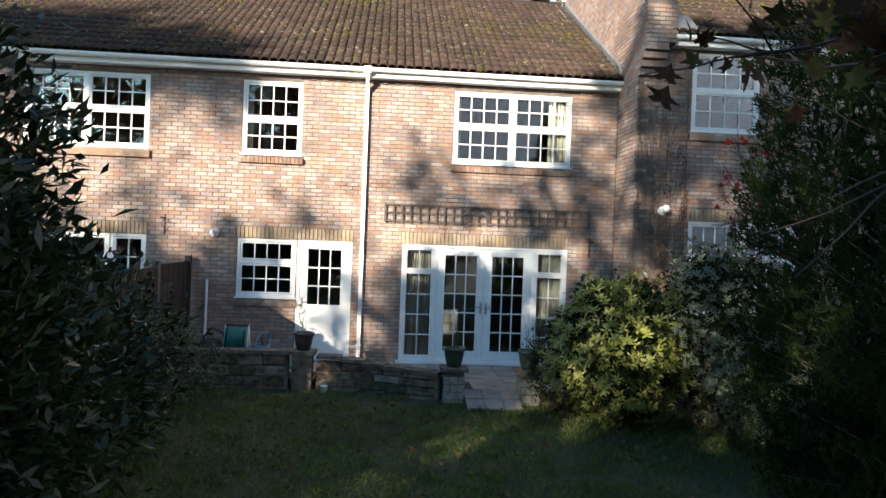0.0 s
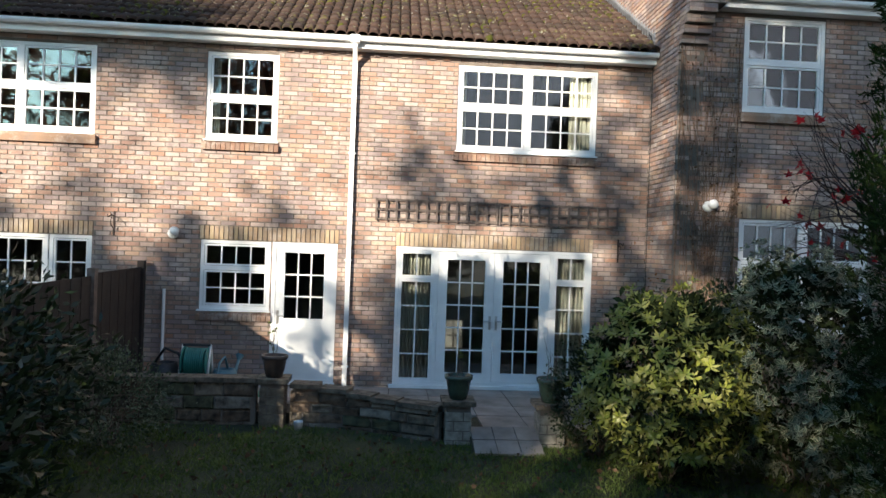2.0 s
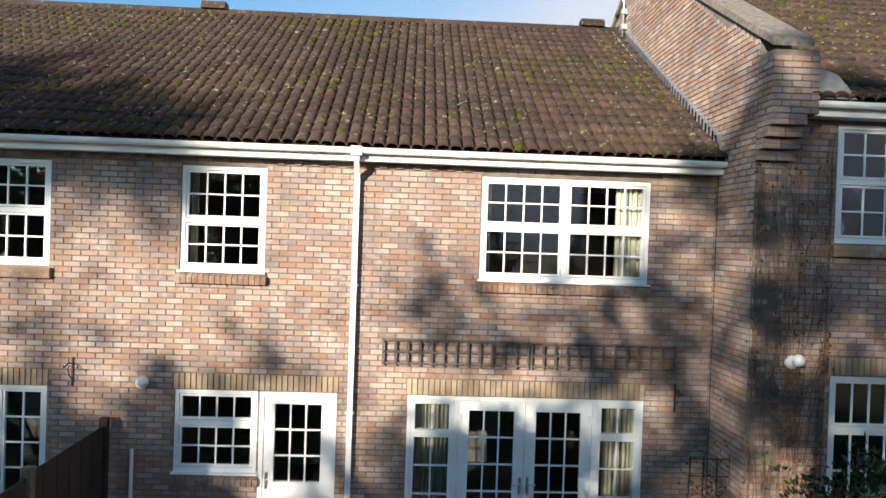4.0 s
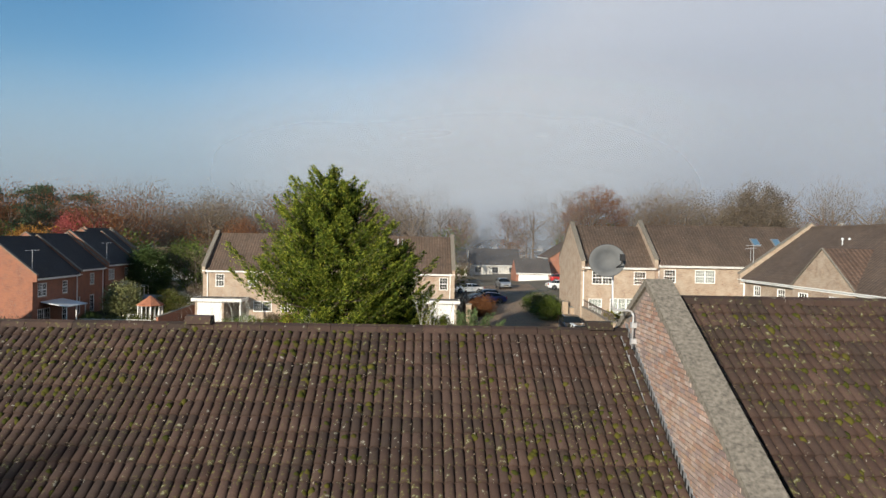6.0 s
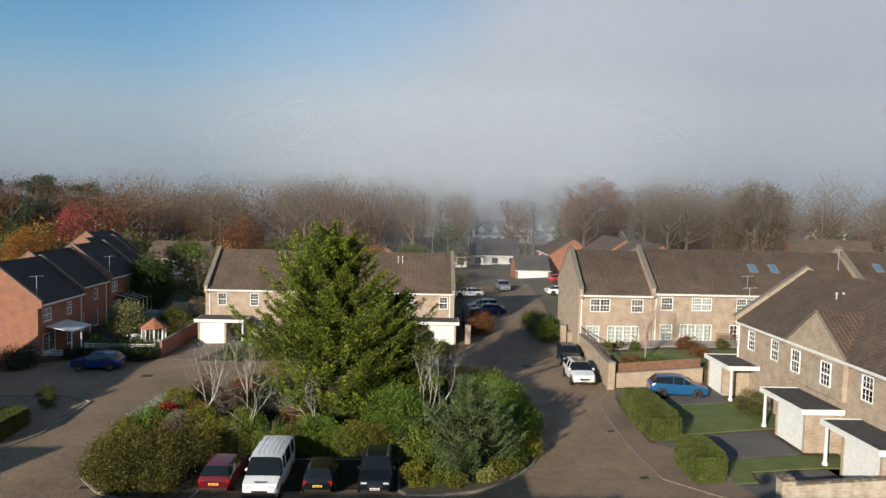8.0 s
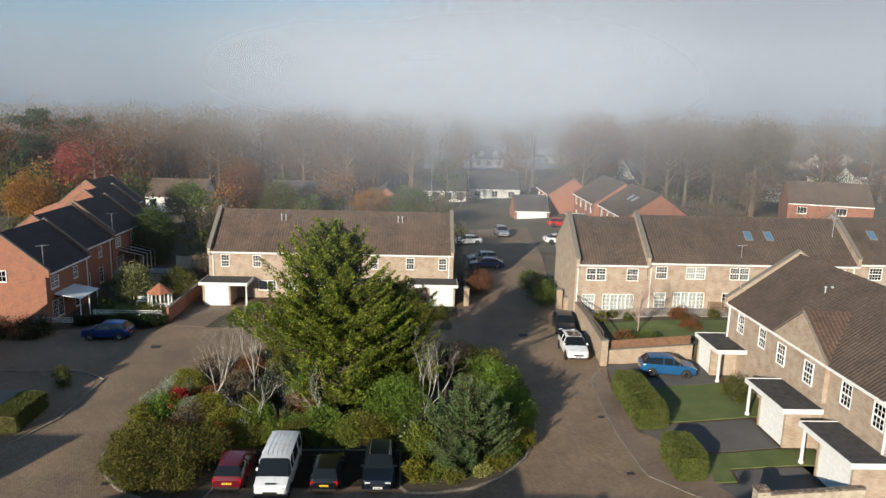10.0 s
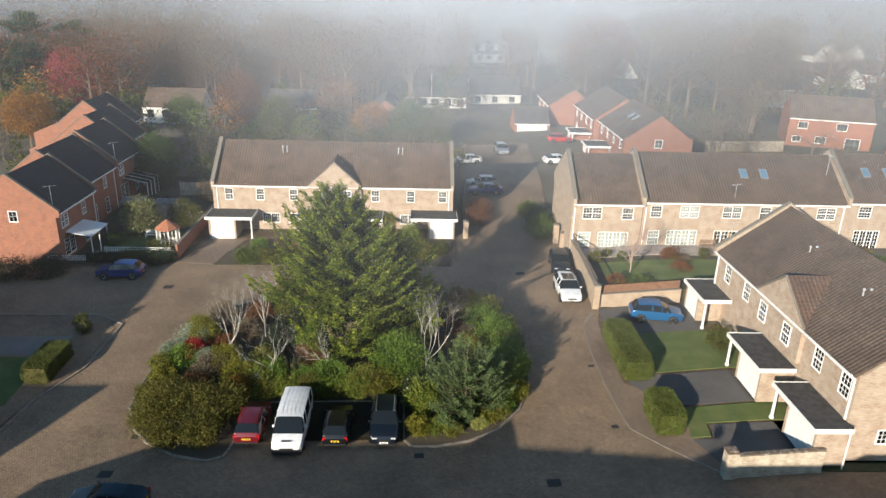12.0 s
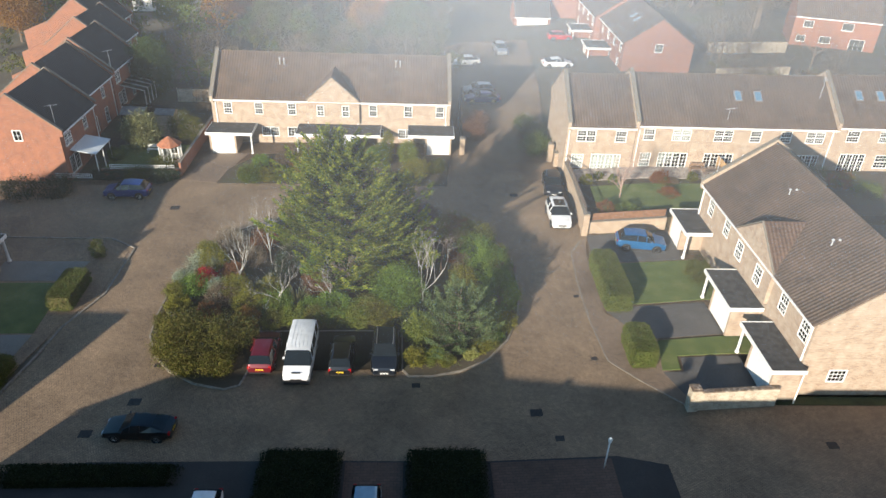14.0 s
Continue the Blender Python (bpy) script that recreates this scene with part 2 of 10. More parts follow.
def paving(name, tones, mortar, w, h, rough=0.85, turn=0.0):
    m, n, l, b = nodes_of(name)
    p = place(n, l)
    mp = n.new("ShaderNodeMapping")
    mp.inputs["Rotation"].default_value = (0, 0, turn)
    l.new(p, mp.inputs["Vector"])
    t = n.new("ShaderNodeTexBrick")
    l.new(mp.outputs[0], t.inputs["Vector"])
    for k, v in (("Scale", 1.0), ("Brick Width", w), ("Row Height", h), ("Mortar Size", 0.012), ("Bias", 0.0)):
        t.inputs[k].default_value = v
    t.inputs["Color1"].default_value, t.inputs["Color2"].default_value, t.inputs["Mortar"].default_value = (*tones[0], 1), (*tones[1], 1), (*mortar, 1)
    a, c = noise_tex(n, l, p, 0.22, 7.0, 0.6), noise_tex(n, l, p, 3.0, 6.0, 0.7)
    col = mixc(n, l, 0.8, t.outputs["Color"], ramp(n, l, a, [(0.3, (0.62, 0.61, 0.60)), (0.7, (1.15, 1.12, 1.08))]), "MULTIPLY")
    col = mixc(n, l, 0.6, col, ramp(n, l, c, [(0.3, (0.65, 0.64, 0.62)), (0.7, (1.15, 1.15, 1.15))]), "MULTIPLY")
    l.new(col, b.inputs["Base Color"])
    b.inputs["Roughness"].default_value = rough
    bump(n, l, b, t.outputs["Fac"], 0.5, -0.012)
    return m


def ground_mat(name, tones, scale=1.2, rough=0.95, grain=0.6):
    m, n, l, b = nodes_of(name)
    p = place(n, l)
    a, c = noise_tex(n, l, p, scale * 0.2, 6.0, 0.6), noise_tex(n, l, p, scale * 9, 6.0, 0.7)
    col = ramp(n, l, a, [(0.3, tones[0]), (0.52, tones[1]), (0.7, tones[2])])
    col = mixc(n, l, 0.7, col, ramp(n, l, c, [(0.3, (0.5, 0.5, 0.5)), (0.7, (1.25, 1.25, 1.25))]), "MULTIPLY")
    l.new(col, b.inputs["Base Color"])
    b.inputs["Roughness"].default_value = rough
    bump(n, l, b, c, grain, 0.03)
    return m


BUFF = [(0.420, 0.282, 0.228), (0.383, 0.233, 0.175), (0.473, 0.356, 0.307), (0.347, 0.198, 0.154), (0.326, 0.252, 0.249), (0.441, 0.297, 0.212), (0.284, 0.213, 0.217), (0.399, 0.247, 0.191), (0.525, 0.416, 0.376), (0.362, 0.272, 0.260), (0.389, 0.198, 0.133), (0.430, 0.327, 0.302)]
M_BRICK = brick_piece("buff_stock_brick", BUFF)
M_SILLBRICK = brick_piece("red_brown_sill_brick", [(0.26, 0.13, 0.08), (0.20, 0.10, 0.065), (0.31, 0.19, 0.12), (0.23, 0.14, 0.10)])
M_SOLDIER = brick_piece("yellow_soldier_brick", [(0.50, 0.38, 0.22), (0.42, 0.29, 0.17), (0.46, 0.36, 0.24), (0.36, 0.26, 0.17)])
M_MORTAR = plain("grey_weathered_mortar", (0.17, 0.145, 0.125), 0.95, vary=0.15, scale=5, grain=0.3)
M_FARBRICK = brick_wall("far_buff_brick", [(0.40, 0.30, 0.222), (0.275, 0.19, 0.142), (0.43, 0.355, 0.285)], (0.40, 0.35, 0.295))
M_REDBRICK = brick_wall("far_red_brick", [(0.29, 0.115, 0.070), (0.225, 0.088, 0.060), (0.31, 0.135, 0.085)], (0.24, 0.165, 0.13))
M_STONEWALL = brick_wall("buff_garden_wall_brick", [(0.36, 0.265, 0.19), (0.28, 0.20, 0.145), (0.41, 0.33, 0.25)], (0.40, 0.35, 0.29))
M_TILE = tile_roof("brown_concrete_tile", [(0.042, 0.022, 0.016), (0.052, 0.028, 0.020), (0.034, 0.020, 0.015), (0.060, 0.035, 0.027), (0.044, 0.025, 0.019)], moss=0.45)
M_FARTILE = tile_roof("far_brown_tile", [(0.122, 0.086, 0.064)], moss=0.0, lines=1.0)
M_FARTILE2 = tile_roof("far_grey_brown_tile", [(0.118, 0.085, 0.065)], moss=0.0, lines=1.0)
M_GABLETILE = tile_roof("gable_brown_tile", [(0.125, 0.080, 0.060)], moss=0.0, lines=1.0, along="Y")
M_DARKTILE = tile_roof("dark_slate_tile", [(0.035, 0.035, 0.038)], moss=0.0, lines=1.0)
M_WHITE = plain("white_upvc", (0.80, 0.80, 0.79), 0.35, vary=0.04, scale=3)
M_PAINT = plain("white_painted_timber", (0.70, 0.70, 0.685), 0.5, vary=0.06, scale=4)
M_GLASS = glass("window_glass")
# room dimness put into the colour of floors, partitions and backing sheets
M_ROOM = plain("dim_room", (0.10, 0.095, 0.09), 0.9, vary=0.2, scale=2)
M_CURTAIN = plain("cream_curtain", (0.66, 0.62, 0.52), 0.9, vary=0.1, scale=8, grain=0.2)
M_FELT = plain("dark_roofing_felt", (0.055, 0.052, 0.05), 0.9, vary=0.2, scale=2, grain=0.4)
M_LEAD = plain("weathered_lead", (0.215, 0.215, 0.225), 0.6, 0.0, vary=0.15, scale=9, grain=0.2)
M_COPING = plain("lichen_coping_concrete", (0.190, 0.168, 0.138), 0.95, vary=0.24, scale=16, grain=0.25)
M_STONE = plain("rough_garden_stone", (0.17, 0.138, 0.102), 0.95, vary=0.36, scale=9, grain=0.9)
M_STONES = [M_STONE, plain("brown_garden_stone", (0.135, 0.095, 0.066), 0.95, vary=0.38, scale=8, grain=0.9), plain("pale_garden_stone", (0.21, 0.185, 0.15), 0.95, vary=0.38, scale=7, grain=0.9), plain("mossy_garden_stone", (0.070, 0.072, 0.040), 0.95, vary=0.36, scale=10, grain=0.9)]
M_SLAB = plain("riven_patio_slab", (0.30, 0.26, 0.23), 0.85, vary=0.18, scale=3, grain=0.4)
M_BARK = plain("grey_brown_bark", (0.16, 0.12, 0.09), 0.95, vary=0.25, scale=8, grain=0.6)
M_PALEBARK = plain("pale_birch_bark", (0.43, 0.41, 0.365), 0.9, vary=0.22, scale=10, grain=0.4)
M_BLACK = plain("black_plastic", (0.02, 0.02, 0.022), 0.45, vary=0.1)
M_FENCE = plain("dark_stained_fence", (0.022, 0.015, 0.012), 0.85, vary=0.2, scale=6, grain=0.4)
M_IRON = plain("rusty_iron", (0.07, 0.05, 0.045), 0.7, 0.5, vary=0.3, scale=20)
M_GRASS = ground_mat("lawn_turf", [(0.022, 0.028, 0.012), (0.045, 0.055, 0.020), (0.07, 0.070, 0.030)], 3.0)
M_SOIL = ground_mat("garden_earth", [(0.05, 0.04, 0.03), (0.07, 0.055, 0.035), (0.06, 0.07, 0.03)], 1.2)
M_FARGROUND = ground_mat("suburb_ground", [(0.07, 0.06, 0.04), (0.12, 0.10, 0.07), (0.085, 0.085, 0.04)], 0.5)
M_BLOCK = paving("brown_block_paving", [(0.325, 0.232, 0.150), (0.235, 0.165, 0.106)], (0.09, 0.066, 0.050), 0.22, 0.11, turn=0.35)
M_TARMAC = ground_mat("worn_tarmac", [(0.075, 0.070, 0.068), (0.10, 0.093, 0.088), (0.12, 0.11, 0.105)], 1.5, 0.9, 0.3)
M_KERB = plain("concrete_kerb", (0.22, 0.19, 0.155), 0.9, vary=0.2, scale=5, grain=0.3)


# ---- builders ----
class Mesh:
    """Gathers corners and faces for one mesh object."""

    def __init__(self, m=None):
        self.v, self.f, self.m = [], [], m

    def add(self, verts, faces):
        o = len(self.v)
        self.v += [tuple(p) for p in verts]
        self.f += [tuple(o + i for i in q) for q in faces]
        return self

    def box(self, x0, y0, z0, x1, y1, z1, m=None):
        p = [Vector((x, y, z)) for z in (z0, z1) for y in (y0, y1) for x in (x0, x1)]
        if m is not None:
            p = [m @ q for q in p]
        return self.add(p, [(0, 2, 3, 1), (4, 5, 7, 6), (0, 1, 5, 4), (2, 6, 7, 3), (0, 4, 6, 2), (1, 3, 7, 5)])

    def prism(self, outline, axis, a, b):
        """A flat outline drawn out along an axis from a to b. outline: pairs in the other two axes, in order."""
        k = {"x": 0, "y": 1, "z": 2}[axis]

        def at(p, c):
            q = list(p)
            q.insert(k, c)
            return tuple(q)
        n = len(outline)
        verts = [at(p, a) for p in outline] + [at(p, b) for p in outline]
        return self.add(verts, [tuple(range(n)), tuple(range(2 * n - 1, n - 1, -1))] + [(i, n + i, n + (i + 1) % n, (i + 1) % n) for i in range(n)])

    def tube(self, path, radii, sides=8):
        path = [Vector(p) for p in path]
        if isinstance(radii, (int, float)):
            radii = [radii] * len(path)
        verts, faces = [], []
        for i, p in enumerate(path):
            d = (path[min(i + 1, len(path) - 1)] - path[max(i - 1, 0)]).normalized()
            q = d.to_track_quat("Z", "Y")
            for s in range(sides):
                a = 2 * math.pi * s / sides
                verts.append(p + q @ Vector((math.cos(a) * radii[i], math.sin(a) * radii[i], 0)))
        for i in range(len(path) - 1):
            for s in range(sides):
                faces.append((i * sides + s, i * sides + (s + 1) % sides, (i + 1) * sides + (s + 1) % sides, (i + 1) * sides + s))
        faces.append(tuple(range(sides - 1, -1, -1)))
        faces.append(tuple((len(path) - 1) * sides + s for s in range(sides)))
        return self.add(verts, faces)

    def lathe(self, profile, sides=14, at=(0, 0, 0)):
        """profile: pairs of radius and height."""
        verts = [(at[0] + r * math.cos(2 * math.pi * s / sides), at[1] + r * math.sin(2 * math.pi * s / sides), at[2] + z) for r, z in profile for s in range(sides)]
        faces = [(i * sides + s, i * sides + (s + 1) % sides, (i + 1) * sides + (s + 1) % sides, (i + 1) * sides + s) for i in range(len(profile) - 1) for s in range(sides)]
        faces += [tuple(range(sides - 1, -1, -1)), tuple((len(profile) - 1) * sides + s for s in range(sides))]
        return self.add(verts, faces)

    def moved(self, m):
        self.v = [tuple(m @ Vector(p)) for p in self.v]
        return self

    def data(self, name, material, smooth=False):
        d = bpy.data.meshes.new(name)
        d.from_pydata(self.v, [], self.f)
        d.materials.append(material)
        if smooth:
            d.polygons.foreach_set("use_smooth", [True] * len(d.polygons))
        d.update()
        return d


def part(name, m, material, parent=None, label="", smooth=False):
    ob = new(name, m if isinstance(m, bpy.types.Mesh) else m.data(name, material, smooth))
    ob.parent = parent
    if label:
        ob["label"] = label
    return ob


def thing(name, m, label, category, group="", kind=""):
    """An Empty at a thing's base."""
    ob = new(name)
    ob.empty_display_size = 0.3
    ob.matrix_world = m
    return tagged(ob, label, category, group, kind)


def solo(name, m, material, label, category, group="", kind="", smooth=False):
    """A thing of one mesh."""
    return tagged(part(name, m, material, None, "", smooth), label, category, group, kind)


def wall_sheet(m, x0, x1, z0, z1, y0, y1, holes):
    """A wall along x with thickness y0..y1 and rectangular holes (x0, x1, z0, z1) that go through it, in one piece."""
    xs = sorted({x0, x1, *[h[0] for h in holes], *[h[1] for h in holes]})
    zs = sorted({z0, z1, *[h[2] for h in holes], *[h[3] for h in holes]})
    cells = {(i, j) for i in range(len(xs) - 1) for j in range(len(zs) - 1) if not any(h[0] < (xs[i] + xs[i + 1]) / 2 < h[1] and h[2] < (zs[j] + zs[j + 1]) / 2 < h[3] for h in holes)}
    at = {}

    def corner(i, j, k):
        if (i, j, k) not in at:
            at[i, j, k] = len(m.v)
            m.v.append((xs[i], (y0, y1)[k], zs[j]))
        return at[i, j, k]
    for i, j in sorted(cells):
        c = [corner(i + a, j + b, k) for k in (0, 1) for b in (0, 1) for a in (0, 1)]
        m.f += [(c[0], c[1], c[3], c[2]), (c[4], c[6], c[7], c[5])]
        for near, q in (((i - 1, j), (0, 2, 6, 4)), ((i + 1, j), (1, 5, 7, 3)), ((i, j - 1), (0, 4, 5, 1)), ((i, j + 1), (2, 3, 7, 6))):
            if near not in cells:
                m.f.append(tuple(c[k] for k in q))
    return m


def window(house, x0, x1, z0, z1, y, cols=4, rows=4, lights=1, split=0.0, sill=None, depth=0.07, bar=0.022, rail=0.055, inner=None, curtain=""):
    """A white framed window in a wall that faces -y: frame, panes, glazing bars, sill. lights: casements side by side; split: where a rail crosses."""
    w = (x1 - x0) / lights
    zs = z0 + (z1 - z0) * split if split else None
    spans = [(z0 + rail * 1.2, zs - rail * 0.6), (zs + rail * 0.6, z1 - rail)] if zs else [(z0 + rail * 1.2, z1 - rail)]
    holes = [(x0 + i * w + rail * (1 if i == 0 else 0.7), x0 + (i + 1) * w - rail * (1 if i == lights - 1 else 0.7), c, d) for i in range(lights) for c, d in spans]
    f = part("window", wall_sheet(Mesh(), x0, x1, z0, z1, y, y + depth, holes), M_WHITE, house)
    for a, b, c, d in holes:
        n = max(1, round(rows * (d - c) / (z1 - z0)))
        if bar < 0.025:
            e = 0.036
            part("sash", wall_sheet(Mesh(), a + 0.006, b - 0.006, c + 0.006, d - 0.006, y + depth * 0.16, y + depth * 0.80, [(a + e, b - e, c + e, d - e)]), M_WHITE, f)
            a, b, c, d = a + e, b - e, c + e, d - e
        p = part("pane", Mesh().box(a, y + depth * 0.55, c, b, y + depth * 0.55 + 0.006, d), M_GLASS, f)
        p.visible_shadow = False
        for j in range(1, cols):
            xx = a + (b - a) * j / cols
            part("glazing_bar", Mesh().box(xx - bar / 2, y + depth * 0.30, c, xx + bar / 2, y + depth * 0.54, d), M_WHITE, f)
        for j in range(1, n):
            zz = c + (d - c) * j / n
            part("glazing_bar", Mesh().box(a, y + depth * 0.32, zz - bar / 2, b, y + depth * 0.52, zz + bar / 2), M_WHITE, f)
    if sill:
        part("sill", Mesh().prism([(y - 0.05, z0 - 0.002), (y + depth + 0.04, z0 - 0.002), (y + depth + 0.04, z0 - sill), (y - 0.05, z0 - sill)], "x", x0 - 0.03, x1 + 0.03), M_SOLDIER if inner else M_FARBRICK, f)
    if curtain:
        for side in curtain:
            cw = (x1 - x0) * 0.16
            a = x0 + rail if side == "l" else x1 - rail - cw
            m = Mesh()
            n = 14
            pts = [(a + cw * i / n, y + 0.16 + 0.025 * math.sin(i * 2.2)) for i in range(n + 1)]
            m.add([(p[0], p[1], z0) for p in pts] + [(p[0], p[1], z1) for p in pts] , [(i, i + 1, n + 2 + i, n + 1 + i) for i in range(n)])
            part("curtain", m, M_CURTAIN, f, "cream pleated curtain")
    return f


# ---- ground ----
def ease(a):
    a = min(1.0, max(0.0, a))
    return a * a * (3 - 2 * a)


def level(x, y):
    """The height of the close's ground."""
    rise = 0.07 * min(20.0, max(0.0, x - 4.0)) + 0.032 * min(55.0, max(0.0, y - 45.0)) + 0.02 * max(-35.0, min(0.0, x + 5.0))
    front = 0.2 + rise
    return -0.45 + (front + 0.45) * ease((y - 15.0) / 14.0)


def sheet(m, x0, x1, y0, y1, nx, ny, lift=0.0, keep=None):
    """A piece of ground draped over the levels; keep(x, y) chooses its cells."""
    o, idx = len(m.v), {}
    for j in range(ny):
        for i in range(nx):
            q = []
            cx, cy = x0 + (x1 - x0) * (i + 0.5) / nx, y0 + (y1 - y0) * (j + 0.5) / ny
            if keep and not keep(cx, cy):
                continue
            for di, dj in ((0, 0), (1, 0), (1, 1), (0, 1)):
                k = (i + di, j + dj)
                if k not in idx:
                    x, y = x0 + (x1 - x0) * k[0] / nx, y0 + (y1 - y0) * k[1] / ny
                    idx[k] = len(m.v)
                    m.v.append((x, y, level(x, y) + lift))
                q.append(idx[k])
            m.f.append(tuple(q))
    return m


def draped(outline, lift, step=1.5):
    """A patch inside an outline, laid over the levels, with an edge that drops to the ground."""
    bm = bmesh.new()
    f = bm.faces.new([bm.verts.new((x, y, 0)) for x, y in outline])
    if f.normal.z < 0:
        f.normal_flip()
    bmesh.ops.triangulate(bm, faces=bm.faces[:])
    xs, ys = [p[0] for p in outline], [p[1] for p in outline]
    for k, (lo, hi) in enumerate(((min(xs), max(xs)), (min(ys), max(ys)))):
        c = lo + step
        while c < hi:
            no = (1, 0, 0) if k == 0 else (0, 1, 0)
            bmesh.ops.bisect_plane(bm, geom=bm.verts[:] + bm.edges[:] + bm.faces[:], plane_co=(c, 0, 0) if k == 0 else (0, c, 0), plane_no=no)
            c += step
    bm.normal_update()
    ext = bmesh.ops.extrude_face_region(bm, geom=bm.faces[:])
    top = [g for g in ext["geom"] if isinstance(g, bmesh.types.BMVert)]
    tops = set(top)
    for v in bm.verts:
        v.co.z = level(v.co.x, v.co.y) + (lift if v in tops else -0.05)
    bmesh.ops.recalc_face_normals(bm, faces=bm.faces[:])
    return bm


def patch(name, outline, lift, material, label, category, kind="structure", step=1.5):
    bm = draped(outline, lift, step)
    d = bpy.data.meshes.new(name)
    bm.to_mesh(d)
    bm.free()
    d.materials.append(material)
    return tagged(new(name, d), label, category, "", kind)


ground_mesh = Mesh()
sheet(ground_mesh, -60, 60, -30, 130, 60, 64, -0.05)
o = len(ground_mesh.v)
g0 = [(-60, -30), (60, -30), (60, 130), (-60, 130)]
far = [(-2500, -2500), (2500, -2500), (2500, 2500), (-2500, 2500)]
# the skirt that carries the sheet to the horizon
def rim(m, nx, ny):
    edge = [(-60 + 120 * i / nx, -30) for i in range(nx)] + [(60, -30 + 160 * j / ny) for j in range(ny)] + [(60 - 120 * i / nx, 130) for i in range(nx)] + [(-60, 130 - 160 * j / ny) for j in range(ny)]
    n, o = len(edge), len(m.v)
    for x, y in edge:
        m.v.append((x, y, level(x, y) - 0.05))
    for x, y in edge:
        m.v.append((x * 40, (y - 50) * 30 + 50, -1.0 if y < 20 else 2.0))
    m.f += [(o + i, o + n + i, o + n + (i + 1) % n, o + (i + 1) % n) for i in range(n)]


rim(ground_mesh, 60, 64)
tagged(part("ground", ground_mesh, M_FARGROUND), "rough green and brown suburban ground", "ground", "", "structure")


# ---- brickwork and tiles ----
def brick_spans(x0, x1, z0, z1, holes, shift):
    """The bricks of one course between x0 and x1, cut at the holes."""
    cuts = [(x0, x1)]
    for h in holes:
        if h[2] < (z0 + z1) / 2 < h[3]:
            cuts = [s for a, b in cuts for s in ((a, min(b, h[0])), (max(a, h[1]), b)) if s[1] - s[0] > 0.01]
    out = []
    for a, b in cuts:
        k = math.floor((a - shift) / 0.225)
        while shift + k * 0.225 < b:
            p, q = max(a, shift + k * 0.225 + 0.005), min(b, shift + (k + 1) * 0.225 - 0.005)
            if q - p > 0.03:
                out.append((p, q))
            k += 1
    return out


def five_faces(m, x0, x1, z0, z1, y, d, rnd):
    e, dy = 0.004, rnd.uniform(-0.0025, 0.0025)
    v = [(x0, y + d, z0), (x1, y + d, z0), (x1, y + d, z1), (x0, y + d, z1), (x0 + e, y + dy, z0 + e), (x1 - e, y + dy, z0 + e), (x1 - e, y + dy, z1 - e), (x0 + e, y + dy, z1 - e)]
    return m.add(v, [(4, 5, 6, 7), (0, 1, 5, 4), (1, 2, 6, 5), (2, 3, 7, 6), (3, 0, 4, 7)])


BRICK = five_faces(Mesh(), 0, 0.215, 0, 0.065, 0, 0.03, random.Random(1)).data("brick", M_BRICK)
HALF = five_faces(Mesh(), 0, 0.1, 0, 0.065, 0, 0.03, random.Random(2)).data("brick", M_BRICK)


def brick_face(wall, x0, x1, z0, z1, holes, y=0.0, region=None, top=None, turn=None, seed=3, tooth=(0.0, 0.0)):
    """Stretcher-bond bricks on a wall's face at y; tooth: how far the ends of every second course reach over. region (x0, x1, z0, z1): bricks that are objects of their own. top(x): the wall's raking top. turn: a pose for the face."""
    rnd, rest, k = random.Random(seed), Mesh(), 0
    z = z0
    while z + 0.065 <= z1 + 0.001:
        for a, b in brick_spans(x0 + tooth[0] * (k % 2), x1 + tooth[1] * (k % 2), z, z + 0.065, holes, 0.1125 * (k % 2)):
            if top and min(top(a), top(b)) < z + 0.065:
                continue
            if region and region[0] <= a and b <= region[1] and region[2] <= z <= region[3] and b - a > 0.2:
                ob = part("brick", BRICK, M_BRICK, wall)
                ob.matrix_local = (turn or Matrix()) @ pose(a, y + rnd.uniform(-0.002, 0.002), z)
            else:
                five_faces(rest, a, b, z, z + 0.065, y, 0.03, rnd)
        z += 0.075
        k += 1
    if turn is not None:
        rest.v = [tuple(turn @ Vector(p)) for p in rest.v]
    return tagged(part("brickwork", rest, M_BRICK, wall), kind="stuff")


def soldiers(wall, x0, x1, z0, y=0.0, name="soldier_course"):
    """Upright bricks over an opening, each one its own piece."""
    n = round((x1 - x0) / 0.075)
    d = five_faces(Mesh(), 0, (x1 - x0) / n - 0.01, 0, 0.215, 0, 0.03, random.Random(4)).data("brick", M_SOLDIER)
    for i in range(n):
        part("brick", d, M_SOLDIER, wall).matrix_local = pose(x0 + (x1 - x0) * i / n + 0.005, y - 0.004, z0 + 0.01)


def tile_profile(w, n=7):
    """Across a tile: two rounded rolls with narrow deep channels between them."""
    out = []
    for r in range(2):
        x0 = w / 2 * r
        out += [(x0, -0.012), (x0 + w * 0.030, -0.012)]
        for i in range(n):
            a = math.pi * i / (n - 1)
            out.append((x0 + w * (0.265 - 0.222 * math.cos(a)), 0.052 * math.sin(a) ** 0.75))
        out.append((x0 + w * 0.4999, -0.012))
    return out


